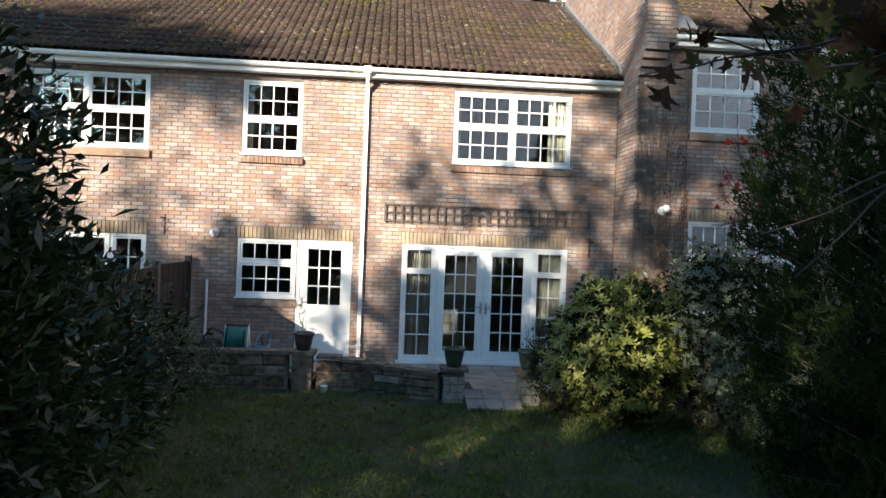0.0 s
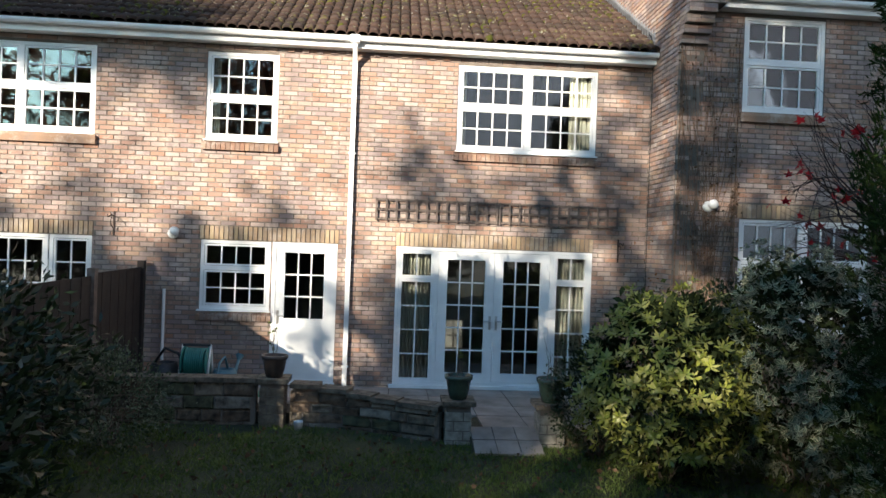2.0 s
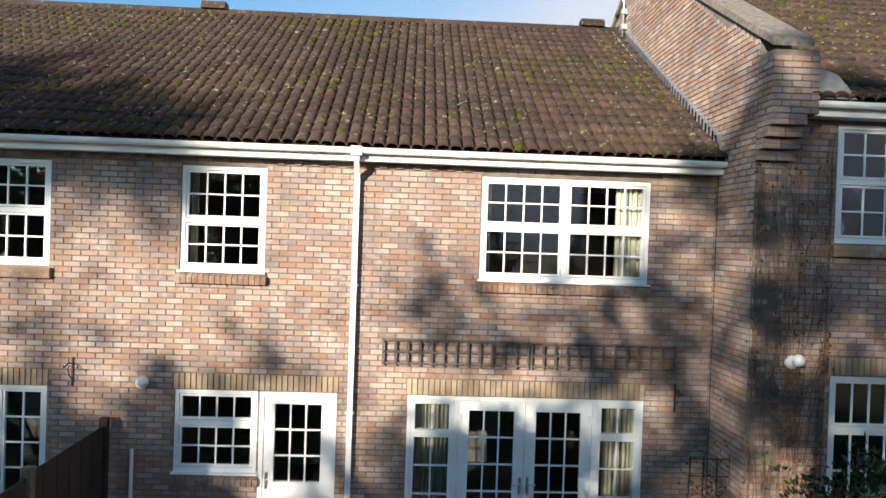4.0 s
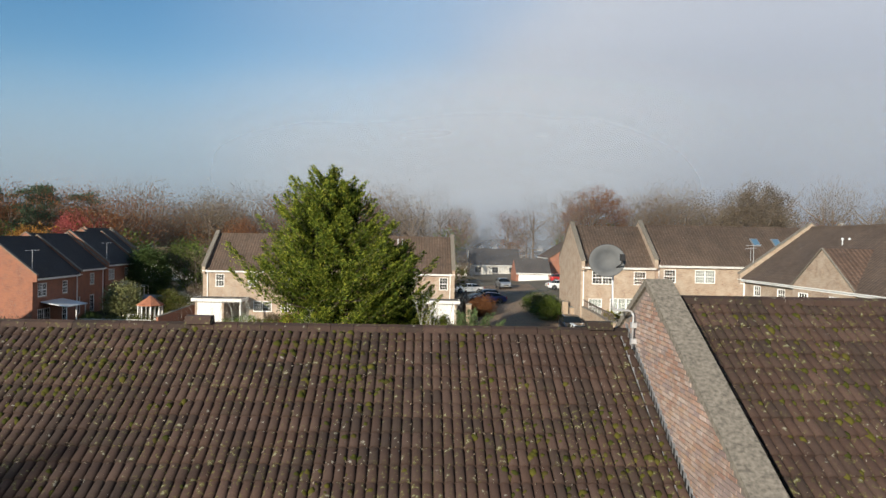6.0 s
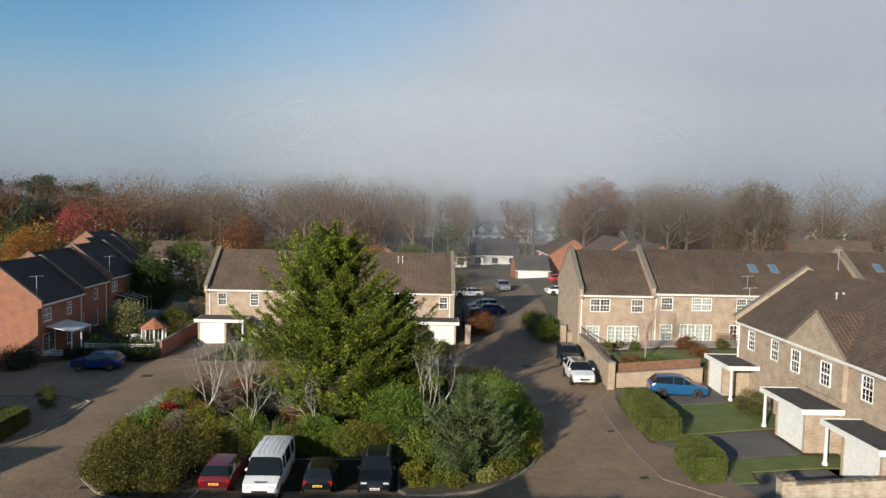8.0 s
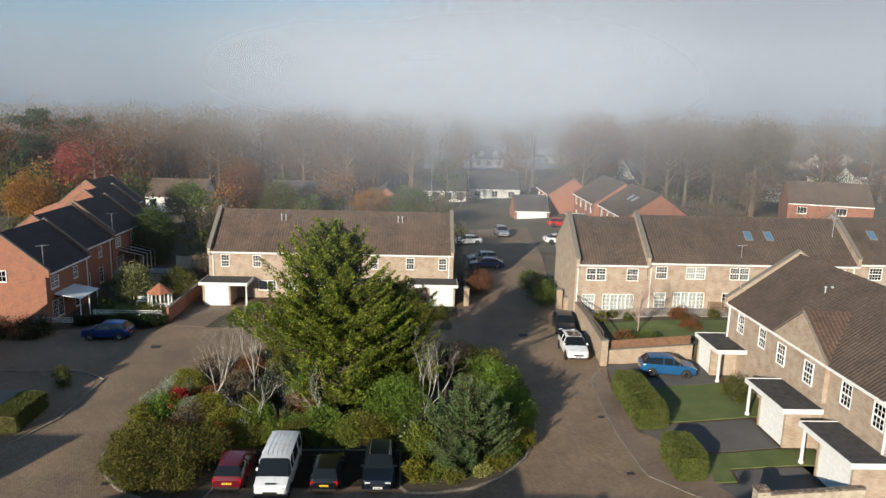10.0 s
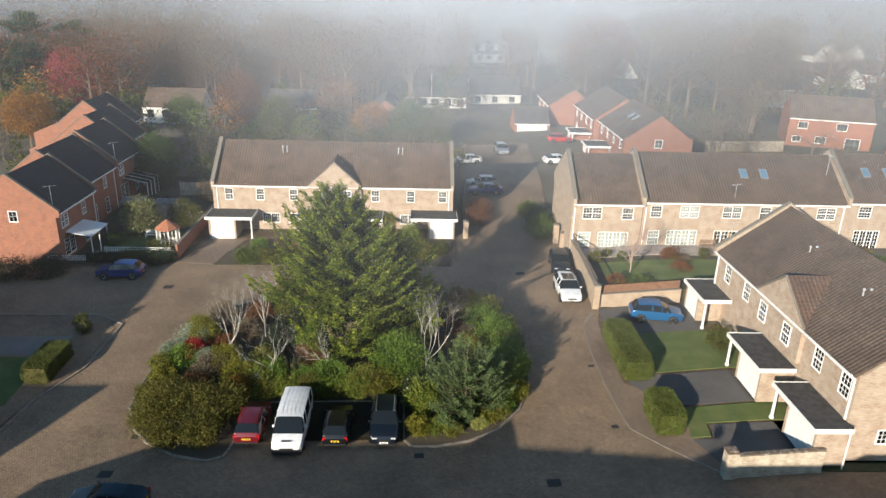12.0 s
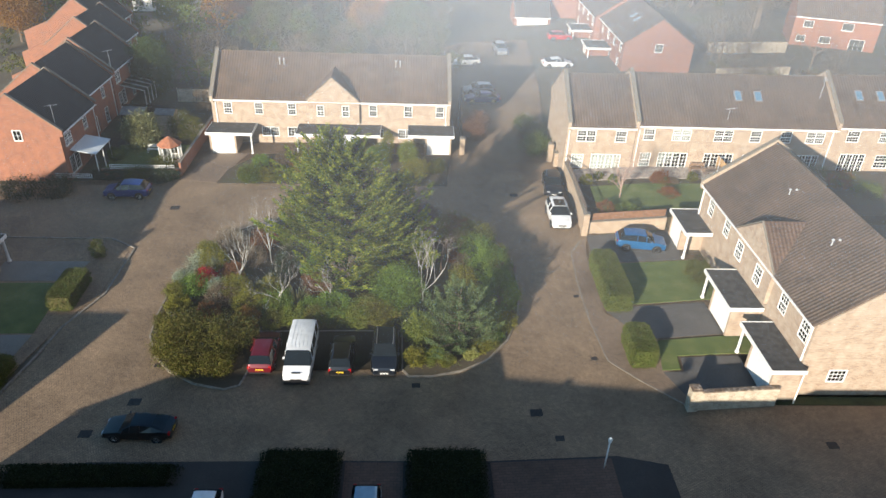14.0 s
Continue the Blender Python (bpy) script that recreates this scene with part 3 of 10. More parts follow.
def tile_into(m, w, g, rnd=None, mat=None):
    """One tile: its top, its front edge. x across, y up the slope."""
    pr = tile_profile(w)
    n = len(pr)
    lift, tw = 0.050, (rnd.uniform(-0.012, 0.012) if rnd else 0.0)
    v = [(x, -0.03 + tw, h + lift) for x, h in pr] + [(x, g + 0.02 + tw, h + 0.004) for x, h in pr] + [(x, -0.026 + tw, h + lift - 0.046) for x, h in pr]
    f = [(i, i + 1, n + i + 1, n + i) for i in range(n - 1)] + [(2 * n + i, 2 * n + i + 1, i + 1, i) for i in range(n - 1)]
    if mat is not None:
        v = [tuple(mat @ Vector(p)) for p in v]
    return m.add(v, f)


def tiled_slope(roof, x0, x1, y0, z0, y1, z1, pieces=None, w=0.33, gauge=0.34, right=None, seed=5):
    """Interlocking tiles on a slope from the eave (y0, z0) to the ridge (y1, z1). pieces (x0, x1): tiles there are objects of their own."""
    rnd, rest = random.Random(seed), Mesh()
    run = math.hypot(y1 - y0, z1 - z0)
    rows, cols = round(run / gauge), round((x1 - x0) / w)
    g, ww = run / rows, (x1 - x0) / cols
    a = math.degrees(math.atan2(z1 - z0, y1 - y0))
    one = tile_into(Mesh(), ww, g).data("tile", M_TILE, True)
    for j in range(rows):
        for i in range(cols):
            x = x0 + i * ww
            c = pose(x, y0, z0, a) @ pose(0, j * g + rnd.uniform(-0.008, 0.008), 0, rnd.uniform(-0.6, 0.6), rnd.uniform(-0.9, 0.9), rnd.uniform(-0.5, 0.5))
            if pieces and pieces[0] <= x < pieces[1]:
                part("tile", one, M_TILE, roof).matrix_local = c
            else:
                tile_into(rest, ww, g, rnd, c)
    ob = part("tiles", rest, M_TILE, roof, smooth=True)
    return tagged(ob, kind="stuff")


def gutter(house, x0, x1, y, z, joints=1.0):
    """A white half-round gutter with brackets."""
    pr = [(0.0, 0.0), (-0.004, -0.04), (-0.03, -0.068), (-0.06, -0.075), (-0.09, -0.068), (-0.112, -0.04), (-0.116, 0.0), (-0.110, 0.0), (-0.106, -0.038), (-0.086, -0.062), (-0.06, -0.068), (-0.034, -0.062), (-0.01, -0.038), (-0.006, 0.0)]
    g = part("gutter", Mesh().prism([(y + a, z + b) for a, b in pr], "x", x0, x1), M_WHITE, house)
    x = x0 + 0.5
    while x < x1:
        part("bracket", Mesh().prism([(y + a * 1.06 - 0.001, z + b * 1.08) for a, b in pr[:7]] + [(y - 0.06, z - 0.05)], "x", x, x + 0.045), M_WHITE, g)
        x += joints
    return g


def downpipe(house, x, y, z0, z1, neck=None, r=0.034):
    m = Mesh()
    path = [(x, y, z0), (x, y, z1)]
    if neck:
        path += [(x, y + neck * 0.2, z1 + 0.06), (x, y + neck, z1 + 0.22), (x, y + neck, z1 + 0.30)]
    m.box(x - r, y - r, z0, x + r, y + r, z1 + 0.02)
    if neck:
        for (ax, ay, az), (bx, by, bz) in zip(path[1:], path[2:]):
            v = [(ax - r, ay - r, az), (ax + r, ay - r, az), (ax + r, ay + r, az), (ax - r, ay + r, az), (bx - r, by - r, bz), (bx + r, by - r, bz), (bx + r, by + r, bz), (bx - r, by + r, bz)]
            m.add(v, [(0, 1, 5, 4), (1, 2, 6, 5), (2, 3, 7, 6), (3, 0, 4, 7)])
    p = part("downpipe", m, M_WHITE, house)
    z = z0 + 0.3
    while z < z1:
        part("pipe_clip", Mesh().box(x - r - 0.02, y - r * 0.3, z, x + r + 0.02, y + r + 0.03, z + 0.03), M_WHITE, p)
        z += 1.7
    return p


# ---- the terrace that the drone climbs past ----
WALL_Y, FLOOR, EAVE, RIDGE_Y, RIDGE_Z = 13.45, -0.22, 5.30, 18.60, 8.55
FRONT_Y = 24.0


def shell(house, x0, x1, depth, top, ridge_y, ridge_z, material, left=True, right=True):
    """Back and side walls, floors and a roof lining of a house whose face wall stands at local y 0."""
    m = Mesh().box(x0, depth - 0.25, 0, x1, depth, top)
    part("wall", m, material, house)
    for flag, a in ((left, x0), (right, x1 - 0.2)):
        if flag:
            part("gable_wall", Mesh().prism([(0.26, 0), (depth - 0.26, 0), (depth - 0.26, top), (ridge_y, ridge_z - 0.1), (0.26, top)], "x", a, a + 0.2), material, house)
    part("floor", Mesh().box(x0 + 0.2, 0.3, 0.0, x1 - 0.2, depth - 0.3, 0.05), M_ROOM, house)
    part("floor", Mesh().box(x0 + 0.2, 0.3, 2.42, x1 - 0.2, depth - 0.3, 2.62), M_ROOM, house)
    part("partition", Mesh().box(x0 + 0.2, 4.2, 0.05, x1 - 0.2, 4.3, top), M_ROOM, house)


def tile_block(house, x0, x1, y0, z0, y1, z1, name="roof", material=None, thick=0.06):
    """The boarding under a slope of tiles, or a whole plain slope."""
    return part(name, Mesh().prism([(y0, z0), (y1, z1), (y1, z1 - thick * 1.4), (y0, z0 - thick)], "x", x0, x1), material or M_TILE, house)


def rear_house(x0, x1, openings, label, detail, tiles=True, pieces=None, region=None):
    """One house of the terrace. openings: (x0, x1, z0, z1) in world metres."""
    h = thing("terraced_house", pose(0, WALL_Y, FLOOR), label, "house")
    k = -FLOOR
    holes = [(a, b, c + k, d + k) for a, b, c, d in openings]
    wall = part("wall", wall_sheet(Mesh(), x0, x1, -0.4, EAVE + k - 0.18, 0.010, 0.26, holes), M_MORTAR, h)
    if detail:
        lintels = [(a - 0.02, b + 0.02, d, d + 0.235) for a, b, c, d in holes if d < 2.6]
        merged = []
        for q in sorted(lintels):
            if merged and q[0] - merged[-1][1] < 0.15:
                merged[-1] = (merged[-1][0], q[1], q[2], q[3])
            else:
                merged.append(q)
        brick_face(wall, x0, x1, -0.375, EAVE + k - 0.2, holes + merged, region=region, tooth=(-0.1125 if x0 > -5 else 0.0, -0.1125 if x1 < 0 else 0.0))
        for a, b, c, d in merged:
            soldiers(wall, a, b, c)
    shell(h, x0, x1, FRONT_Y - WALL_Y, EAVE + k - 0.18, RIDGE_Y - WALL_Y, RIDGE_Z + k, M_FARBRICK)
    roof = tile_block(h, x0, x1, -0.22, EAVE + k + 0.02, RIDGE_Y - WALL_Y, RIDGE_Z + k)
    tile_block(h, x0, x1, FRONT_Y + 0.3 - WALL_Y, EAVE + k - 0.14, RIDGE_Y - WALL_Y, RIDGE_Z + k, material=M_FARTILE, thick=0.1)
    if tiles:
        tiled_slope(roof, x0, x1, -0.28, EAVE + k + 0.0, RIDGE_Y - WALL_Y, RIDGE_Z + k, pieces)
    part("fascia", Mesh().box(x0, -0.20, EAVE + k - 0.19, x1, -0.175, EAVE + k - 0.02), M_WHITE, h)
    part("soffit", Mesh().box(x0, -0.172, EAVE + k - 0.19, x1, 0.008, EAVE + k - 0.175), M_WHITE, h)
    gutter(h, x0, x1, -0.205, EAVE + k - 0.03)
    # ridge tiles
    n = round((x1 - x0) / 0.45)
    pr = [(-0.15, -0.05), (-0.10, 0.05), (0.0, 0.095), (0.10, 0.05), (0.15, -0.05), (0.11, -0.05), (0.0, 0.055), (-0.11, -0.05)]
    d = Mesh().prism([(a, b) for a, b in pr], "x", 0.004, (x1 - x0) / n - 0.004).data("ridge_tile", M_TILE)
    for i in range(n):
        part("ridge_tile", d, M_TILE, h).matrix_local = pose(x0 + (x1 - x0) * i / n, RIDGE_Y - WALL_Y, RIDGE_Z + k + 0.03)
    return h, k


OWN = [(-2.78, -1.69, 0.92, 2.02), (-1.66, -0.64, -0.19, 2.02), (0.30, 3.50, -0.19, 2.02), (1.20, 3.50, 3.60, 4.99), (-2.77, -1.66, 3.60, 4.99)]
house_a, K = rear_house(-3.6, 4.40, OWN, "buff brick terraced house with white windows and mossy brown tiles", True, pieces=(-0.4, 4.0), region=(0.2, 3.9, 2.6, 3.75))
window(house_a, 1.20, 3.50, 3.60 + K, 4.99 + K, 0.022, 4, 4, 2, 0.52, sill=None, inner=True, curtain="r")
window(house_a, -2.77, -1.66, 3.60 + K, 4.99 + K, 0.022, 4, 4, 1, 0.48)
window(house_a, -2.78, -1.69, 0.92 + K, 2.02 + K, 0.022, 4, 4, 1, 0.60)
NEIGHBOUR = [(-6.72, -4.46, 3.60, 4.99), (-7.9, -4.44, -0.19, 2.02), (-10.2, -9.1, 3.6, 4.99), (-10.2, -9.1, 0.92, 2.02)]
house_b, K = rear_house(-11.6, -3.6, NEIGHBOUR, "buff brick terraced house with white windows and a mossy roof", True)
window(house_b, -6.72, -4.46, 3.60 + K, 4.99 + K, 0.022, 4, 4, 2, 0.52)
window(house_b, -10.2, -9.1, 3.60 + K, 4.99 + K, 0.022, 4, 4, 1, 0.48)
window(house_b, -10.2, -9.1, 0.92 + K, 2.02 + K, 0.022, 4, 4, 1, 0.48)
window(house_b, -7.9, -5.1, -0.19 + K, 2.02 + K, 0.022, 3, 6, 3, 0.0)
window(house_b, -5.08, -4.44, -0.19 + K, 2.02 + K, 0.022, 2, 6, 1, 0.0)
rear_house(-32.8, -11.6, [], "long brick terrace with a brown tiled roof", False, tiles=False)


# ---- houses round the close ----
def far_house(name, m, width, depth, top, rise, label, walls, roof_mat, openings, back=(), ends=(True, True), garages=(), group="", windows=True, pipes=(), ridge=None):
    """A house that faces local -y, its front left corner at the origin. openings: (x0, x1, z0, z1, cols, rows, lights, split)."""
    h = thing(name, m, label, "house", group)
    holes = [q[:4] for q in openings]
    part("wall", wall_sheet(Mesh(), 0, width, -0.6, top, 0, 0.26, holes), walls, h)
    part("wall", wall_sheet(Mesh(), 0, width, -0.6, top, depth - 0.26, depth, [q[:4] for q in back]), walls, h)
    ry = ridge or depth / 2
    for a in (0, width - 0.24):
        part("gable_wall", Mesh().prism([(0.262, -0.6), (depth - 0.262, -0.6), (depth - 0.262, top), (ry, top + rise), (0.262, top)], "x", a, a + 0.24), walls, h)
    part("floor", Mesh().box(0.3, 0.3, 0.0, width - 0.3, depth - 0.3, 0.1), M_ROOM, h)
    part("floor", Mesh().box(0.3, 0.3, 2.5, width - 0.3, depth - 0.3, 2.6), M_ROOM, h)
    part("partition", Mesh().box(0.3, 3.4, 0.1, width - 0.3, 3.5, top), M_ROOM, h)
    s = rise / ry
    o = 0.3
    for y0, sgn in ((-o, 1), (depth + o, -1)):
        z0 = top - o * s
        part("roof", Mesh().prism([(y0, z0 + 0.02), (ry, top + rise + 0.02), (ry, top + rise + 0.16), (y0, z0 + 0.14)], "x", 0.0, width), roof_mat, h)
    part("ridge", Mesh().prism([(ry - 0.14, top + rise + 0.09), (ry, top + rise + 0.24), (ry + 0.14, top + rise + 0.09)], "x", 0, width), roof_mat, h)
    part("fascia", Mesh().box(0, -o - 0.03, top - o * s - 0.12, width, -o - 0.002, top - o * s + 0.06), M_WHITE, h)
    gutter(h, 0, width, -o - 0.03, top - o * s + 0.06, 2.0)
    if windows:
        for q in openings:
            window(h, q[0], q[1], q[2], q[3], -0.012, q[4], q[5], q[6], q[7], sill=0.1, bar=0.03, rail=0.07)
    for x in pipes:
        downpipe(h, x, -0.05, 0, top - 0.4, -0.28, 0.045)
    return h


def parapet(h, x, depth, top, rise, w=0.34, up=0.35, ridge=None, material=None):
    """A party wall that stands above the roof, with coping stones."""
    ry = ridge or depth / 2
    s = rise / ry
    y0 = -0.38
    pr = [(y0, top - 0.5), (y0, top + up - 0.1), (ry, top + rise + up + 0.1), (depth - y0, top + up - 0.1), (depth - y0, top - 0.5)]
    w_ob = part("parapet", Mesh().prism(pr, "x", x - w / 2, x + w / 2), material or M_FARBRICK, h)
    cp = [(y0 - 0.05, top + up - 0.1), (ry, top + rise + up + 0.1), (depth - y0 + 0.05, top + up - 0.1), (depth - y0 + 0.05, top + up), (ry, top + rise + up + 0.2), (y0 - 0.05, top + up)]
    part("coping", Mesh().prism(cp, "x", x - w / 2 - 0.05, x + w / 2 + 0.05), M_COPING, w_ob)


def flat_garage(m, width, depth, label, door_x, porch, height=2.45, group="garages", tone=None):
    """A flat-roofed garage with an open porch beside it; it faces local -y. porch: (x0, x1) of the open bay."""
    g = thing("garage", m, label, "garage", group)
    gx0, gx1 = door_x
    mat = tone or M_FARBRICK
    part("wall", Mesh().box(gx0, 0, 0, gx0 + 0.2, depth, height), mat, g)
    part("wall", Mesh().box(gx1 - 0.2, 0, 0, gx1, depth, height), mat, g)
    part("roof", Mesh().box(0, -0.25, height + 0.02, width, depth, height + 0.22), M_FELT, g, "dark felt flat roof")
    for a in ((-0.03, -0.30, width + 0.03, -0.25), (-0.04, -0.25, -0.001, depth), (width + 0.001, -0.25, width + 0.04, depth)):
        part("fascia", Mesh().box(a[0], a[1], height - 0.06, a[2], a[3], height + 0.27), M_PAINT, g)
    d, ribs = Mesh().box(gx0 + 0.2, 0.06, 0.02, gx1 - 0.2, 0.11, height), []
    n = 12
    for i in range(n):
        a = gx0 + 0.22 + (gx1 - gx0 - 0.44) * i / n
        ribs.append(Mesh().box(a, 0.045, 0.06, a + (gx1 - gx0 - 0.44) / n - 0.02, 0.0605, height - 0.1))
    door = part("garage_door", d, M_PAINT, g, "white ribbed up-and-over door")
    for r in ribs:
        part("rib", r, M_PAINT, door)
    px = porch[0] + 0.16 if porch[0] < gx0 else porch[1] - 0.16
    post = part("post", Mesh().lathe([(0.17, 0), (0.17, 0.14), (0.12, 0.2), (0.11, 0.3), (0.095, height - 0.2), (0.13, height - 0.12), (0.13, height)], 12, (px, 0.05, 0)), M_PAINT, g, "white turned post", True)
    return g


fl_m = pose(-23.4, 82.9, 1.10)
FL_W, FL_D, FL_TOP, FL_RISE = 27.6, 10.2, 5.55, 3.75
ups = []
for x in (1.35, 4.9, 8.7):
    ups.append((x, x + 0.95, 3.6, 5.0, 3, 4, 1, 0.5))
ups += [(12.1, 12.95, 3.6, 5.0, 2, 4, 1, 0.5), (15.0, 15.85, 3.6, 5.0, 2, 4, 1, 0.5)]
for x in (18.1, 22.2, 25.9):
    ups.append((x, x + 0.95, 3.6, 5.0, 3, 4, 1, 0.5))
downs = [(5.5, 7.5, 0.9, 2.1, 4, 3, 2, 0.0), (8.5, 10.0, 0.9, 2.1, 4, 3, 1, 0.0), (18.5, 19.8, 0.9, 2.1, 3, 3, 1, 0.0), (21.5, 23.3, 0.9, 2.1, 4, 3, 2, 0.0)]
far_terrace = far_house("terraced_house", fl_m, FL_W, FL_D, FL_TOP, FL_RISE, "long buff brick terrace with brown tiles and white garages", M_FARBRICK, M_FARTILE, ups + downs, pipes=(0.5, 11.0, 16.8, 27.1))
for x in (0.17, FL_W - 0.17):
    parapet(far_terrace, x + (-0.03 if x < 1 else 0.03), FL_D, FL_TOP, FL_RISE)


def end_window(h, m, x0, x1, z0, z1, y, cols, rows):
    """A small white window in a gable end that faces -y, given in the world."""
    f = window(h, x0, x1, z0, z1, y - 0.09, cols, rows, 1, 0.0, bar=0.03, rail=0.07)
    # no opening here: a dark sheet stands in for the unlit room
    part("dim_backing", Mesh().box(x0 + 0.03, y - 0.02, z0 + 0.03, x1 - 0.03, y - 0.004, z1 - 0.03), M_ROOM, f)
    f.matrix_local = m.inverted()


def cross_gable(h, x0, x1, top, rise, out=0.5, back=4.2, walls=None, roof_mat=None, lights=()):
    """A gable that breaks forward from a front wall."""
    c = (x0 + x1) / 2
    part("gable_front", Mesh().prism([(x0, top - 2.6), (x1, top - 2.6), (x1, top), (c, top + rise + 0.04), (x0, top)], "y", -out, -0.013), walls, h)
    for a, b, z0, z1, cols in lights:
        # solid gable behind the glass, so a dark sheet imitates the room's dimness
        part("dim_backing", Mesh().box(a + 0.03, -out - 0.02, z0 + 0.03, b - 0.03, -out - 0.002, z1 - 0.03), M_ROOM, h)
        window(h, a, b, z0, z1, -out - 0.085, cols, 4, 1, 0.5, bar=0.03, rail=0.07)
    part("vent", Mesh().lathe([(0.01, 0), (0.28, 0), (0.30, 0.03), (0.22, 0.04), (0.01, 0.05)], 14).moved(pose(c, -out - 0.002, top + rise * 0.45, 90)), walls, h, "round brick roundel")
    for sgn, e in ((-1, x0 - 0.15), (1, x1 + 0.15)):
        q = [(e, top - 0.1), (c, top + rise + 0.06), (c, top + rise + 0.18), (e, top + 0.02)]
        part("roof", Mesh().prism(q, "y", -out + 0.10, back), roof_mat, h)
        part("verge", Mesh().prism([(e, top - 0.02), (c, top + rise + 0.14), (c, top + rise + 0.22), (e, top + 0.06)], "y", -out - 0.03, -out + 0.098), M_COPING, h)


cross_gable(far_terrace, 10.9, 17.0, FL_TOP - 0.1, 2.75, 0.35, 4.4, M_FARBRICK, M_GABLETILE, [(12.1, 12.95, 3.65, 5.0, 2), (15.0, 15.85, 3.65, 5.0, 2)])
flat_garage(pose(-23.6, 79.9, 0.95), 5.2, 3.0, "white-doored garage with a flat felt roof and open porch", (0.3, 3.3), (3.3, 5.2))
flat_garage(pose(-13.5, 79.9, 1.0), 9.6, 3.0, "white-doored double garage with a flat felt roof", (2.4, 7.2), (0.0, 2.4))
flat_garage(pose(-0.7, 79.9, 1.1), 5.3, 3.0, "white-doored garage with a flat felt roof and open porch", (2.0, 5.0), (0.0, 2.0))

# the terrace behind the garden wall
rt_m = pose(16.0, 73.0, 2.75)
RT_TOP, RT_RISE, RT_D = 5.35, 3.7, 10.4
rt1 = far_house("terraced_house", rt_m, 7.3, RT_D, RT_TOP, RT_RISE, "buff brick end house with white windows and French doors", M_FARBRICK, M_FARTILE2,
                [(1.1, 3.1, 3.5, 4.8, 3, 4, 2, 0.5), (5.2, 6.4, 3.5, 4.8, 4, 4, 1, 0.5), (0.8, 2.1, 0.5, 2.1, 4, 4, 1, 0.5), (2.9, 6.1, 0.05, 2.15, 2, 5, 4, 0.0)], pipes=(0.25,))
parapet(rt1, 0.14, RT_D, RT_TOP, RT_RISE, up=0.5)
parapet(rt1, 7.3, RT_D, RT_TOP + 0.25, RT_RISE, up=0.5)
rt2_ops = [(0.8, 2.0, 3.5, 4.8, 4, 4, 1, 0.5), (3.9, 5.9, 3.5, 4.8, 4, 4, 2, 0.5), (8.4, 10.4, 3.5, 4.8, 4, 4, 2, 0.5), (12.3, 13.5, 3.5, 4.8, 4, 4, 1, 0.5), (15.6, 16.8, 3.5, 4.8, 4, 4, 1, 0.5), (18.4, 20.4, 3.5, 4.8, 4, 4, 2, 0.5),
           (0.8, 2.0, 0.5, 2.1, 4, 4, 1, 0.5), (2.8, 6.0, 0.05, 2.15, 2, 5, 4, 0.0), (7.8, 11.0, 0.05, 2.15, 2, 5, 4, 0.0), (12.0, 13.2, 1.0, 2.1, 3, 3, 1, 0.0), (17.6, 20.4, 0.05, 2.15, 2, 5, 4, 0.0)]
rt2 = far_house("terraced_house", pose(23.4, 73.15, 3.0), 21.6, RT_D, RT_TOP, RT_RISE, "long buff brick terrace with skylights in a brown roof", M_FARBRICK, M_FARTILE2, rt2_ops, pipes=(0.3, 21.2))
parapet(rt2, 21.5, RT_D, RT_TOP + 0.25, RT_RISE, up=0.5)
rt3 = far_house("terraced_house", pose(45.1, 73.3, 3.2), 16.0, RT_D, RT_TOP, RT_RISE, "buff brick terraced house with white French doors", M_FARBRICK, M_FARTILE2,
                [(1.2, 2.6, 3.5, 4.8, 4, 4, 1, 0.5), (4.8, 6.8, 3.5, 4.8, 4, 4, 2, 0.5), (1.2, 4.0, 0.05, 2.15, 2, 5, 4, 0.0), (5.2, 6.8, 0.5, 2.1, 4, 4, 1, 0.5)])


# the house that faces the close from the right
RH_TOP, RH_RISE = 5.45, 3.9
rh_m = pose(26.2, 60.5, 2.35, 0, 0, -90)
rh_ops = [(c - 0.55, c + 0.55, 3.35, 4.9, 3, 4, 1, 0.5) for c in (2.4, 6.0, 9.55, 13.1, 16.7, 19.8)]
right_house = far_house("terraced_house", rh_m, 20.9, 10.6, RH_TOP, RH_RISE, "buff brick house with a steep brown roof and white windows", M_FARBRICK, M_FARTILE2, rh_ops, pipes=(0.3, 20.6))
parapet(right_house, 0.14, 10.6, RH_TOP, RH_RISE)
downpipe(right_house, 21.75, -0.25, -0.6, 1.9)
part("string_course", Mesh().box(20.90, 0.12, 2.62, 20.925, 10.5, 2.68), M_FARBRICK, right_house)
cross_gable(right_house, 8.15, 14.85, RH_TOP - 0.1, 2.35, 0.32, 3.9, M_FARBRICK, M_GABLETILE, [(9.0, 10.1, 3.35, 4.9, 3), (12.55, 13.65, 3.35, 4.9, 3)])
end_window(right_house, rh_m, 28.2, 29.45, 2.98, 4.05, 39.6, 4, 3)
flat_garage(pose(24.1, 61.1, 2.05, 0, 0, -90), 4.5, 3.6, "white-doored garage with a flat felt roof and a turned porch post", (0.1, 2.9), (2.9, 4.5), group="garages along the close")
flat_garage(pose(23.8, 51.0, 1.95, 0, 0, -90), 5.3, 2.35, "white-doored garage with a flat felt roof and a turned porch post", (1.7, 5.2), (0.0, 1.7), group="garages along the close")
flat_garage(pose(24.0, 44.1, 1.90, 0, 0, -90), 5.3, 2.15, "white-doored garage with a flat felt roof and a turned porch post", (1.7, 5.2), (0.0, 1.7), group="garages along the close")

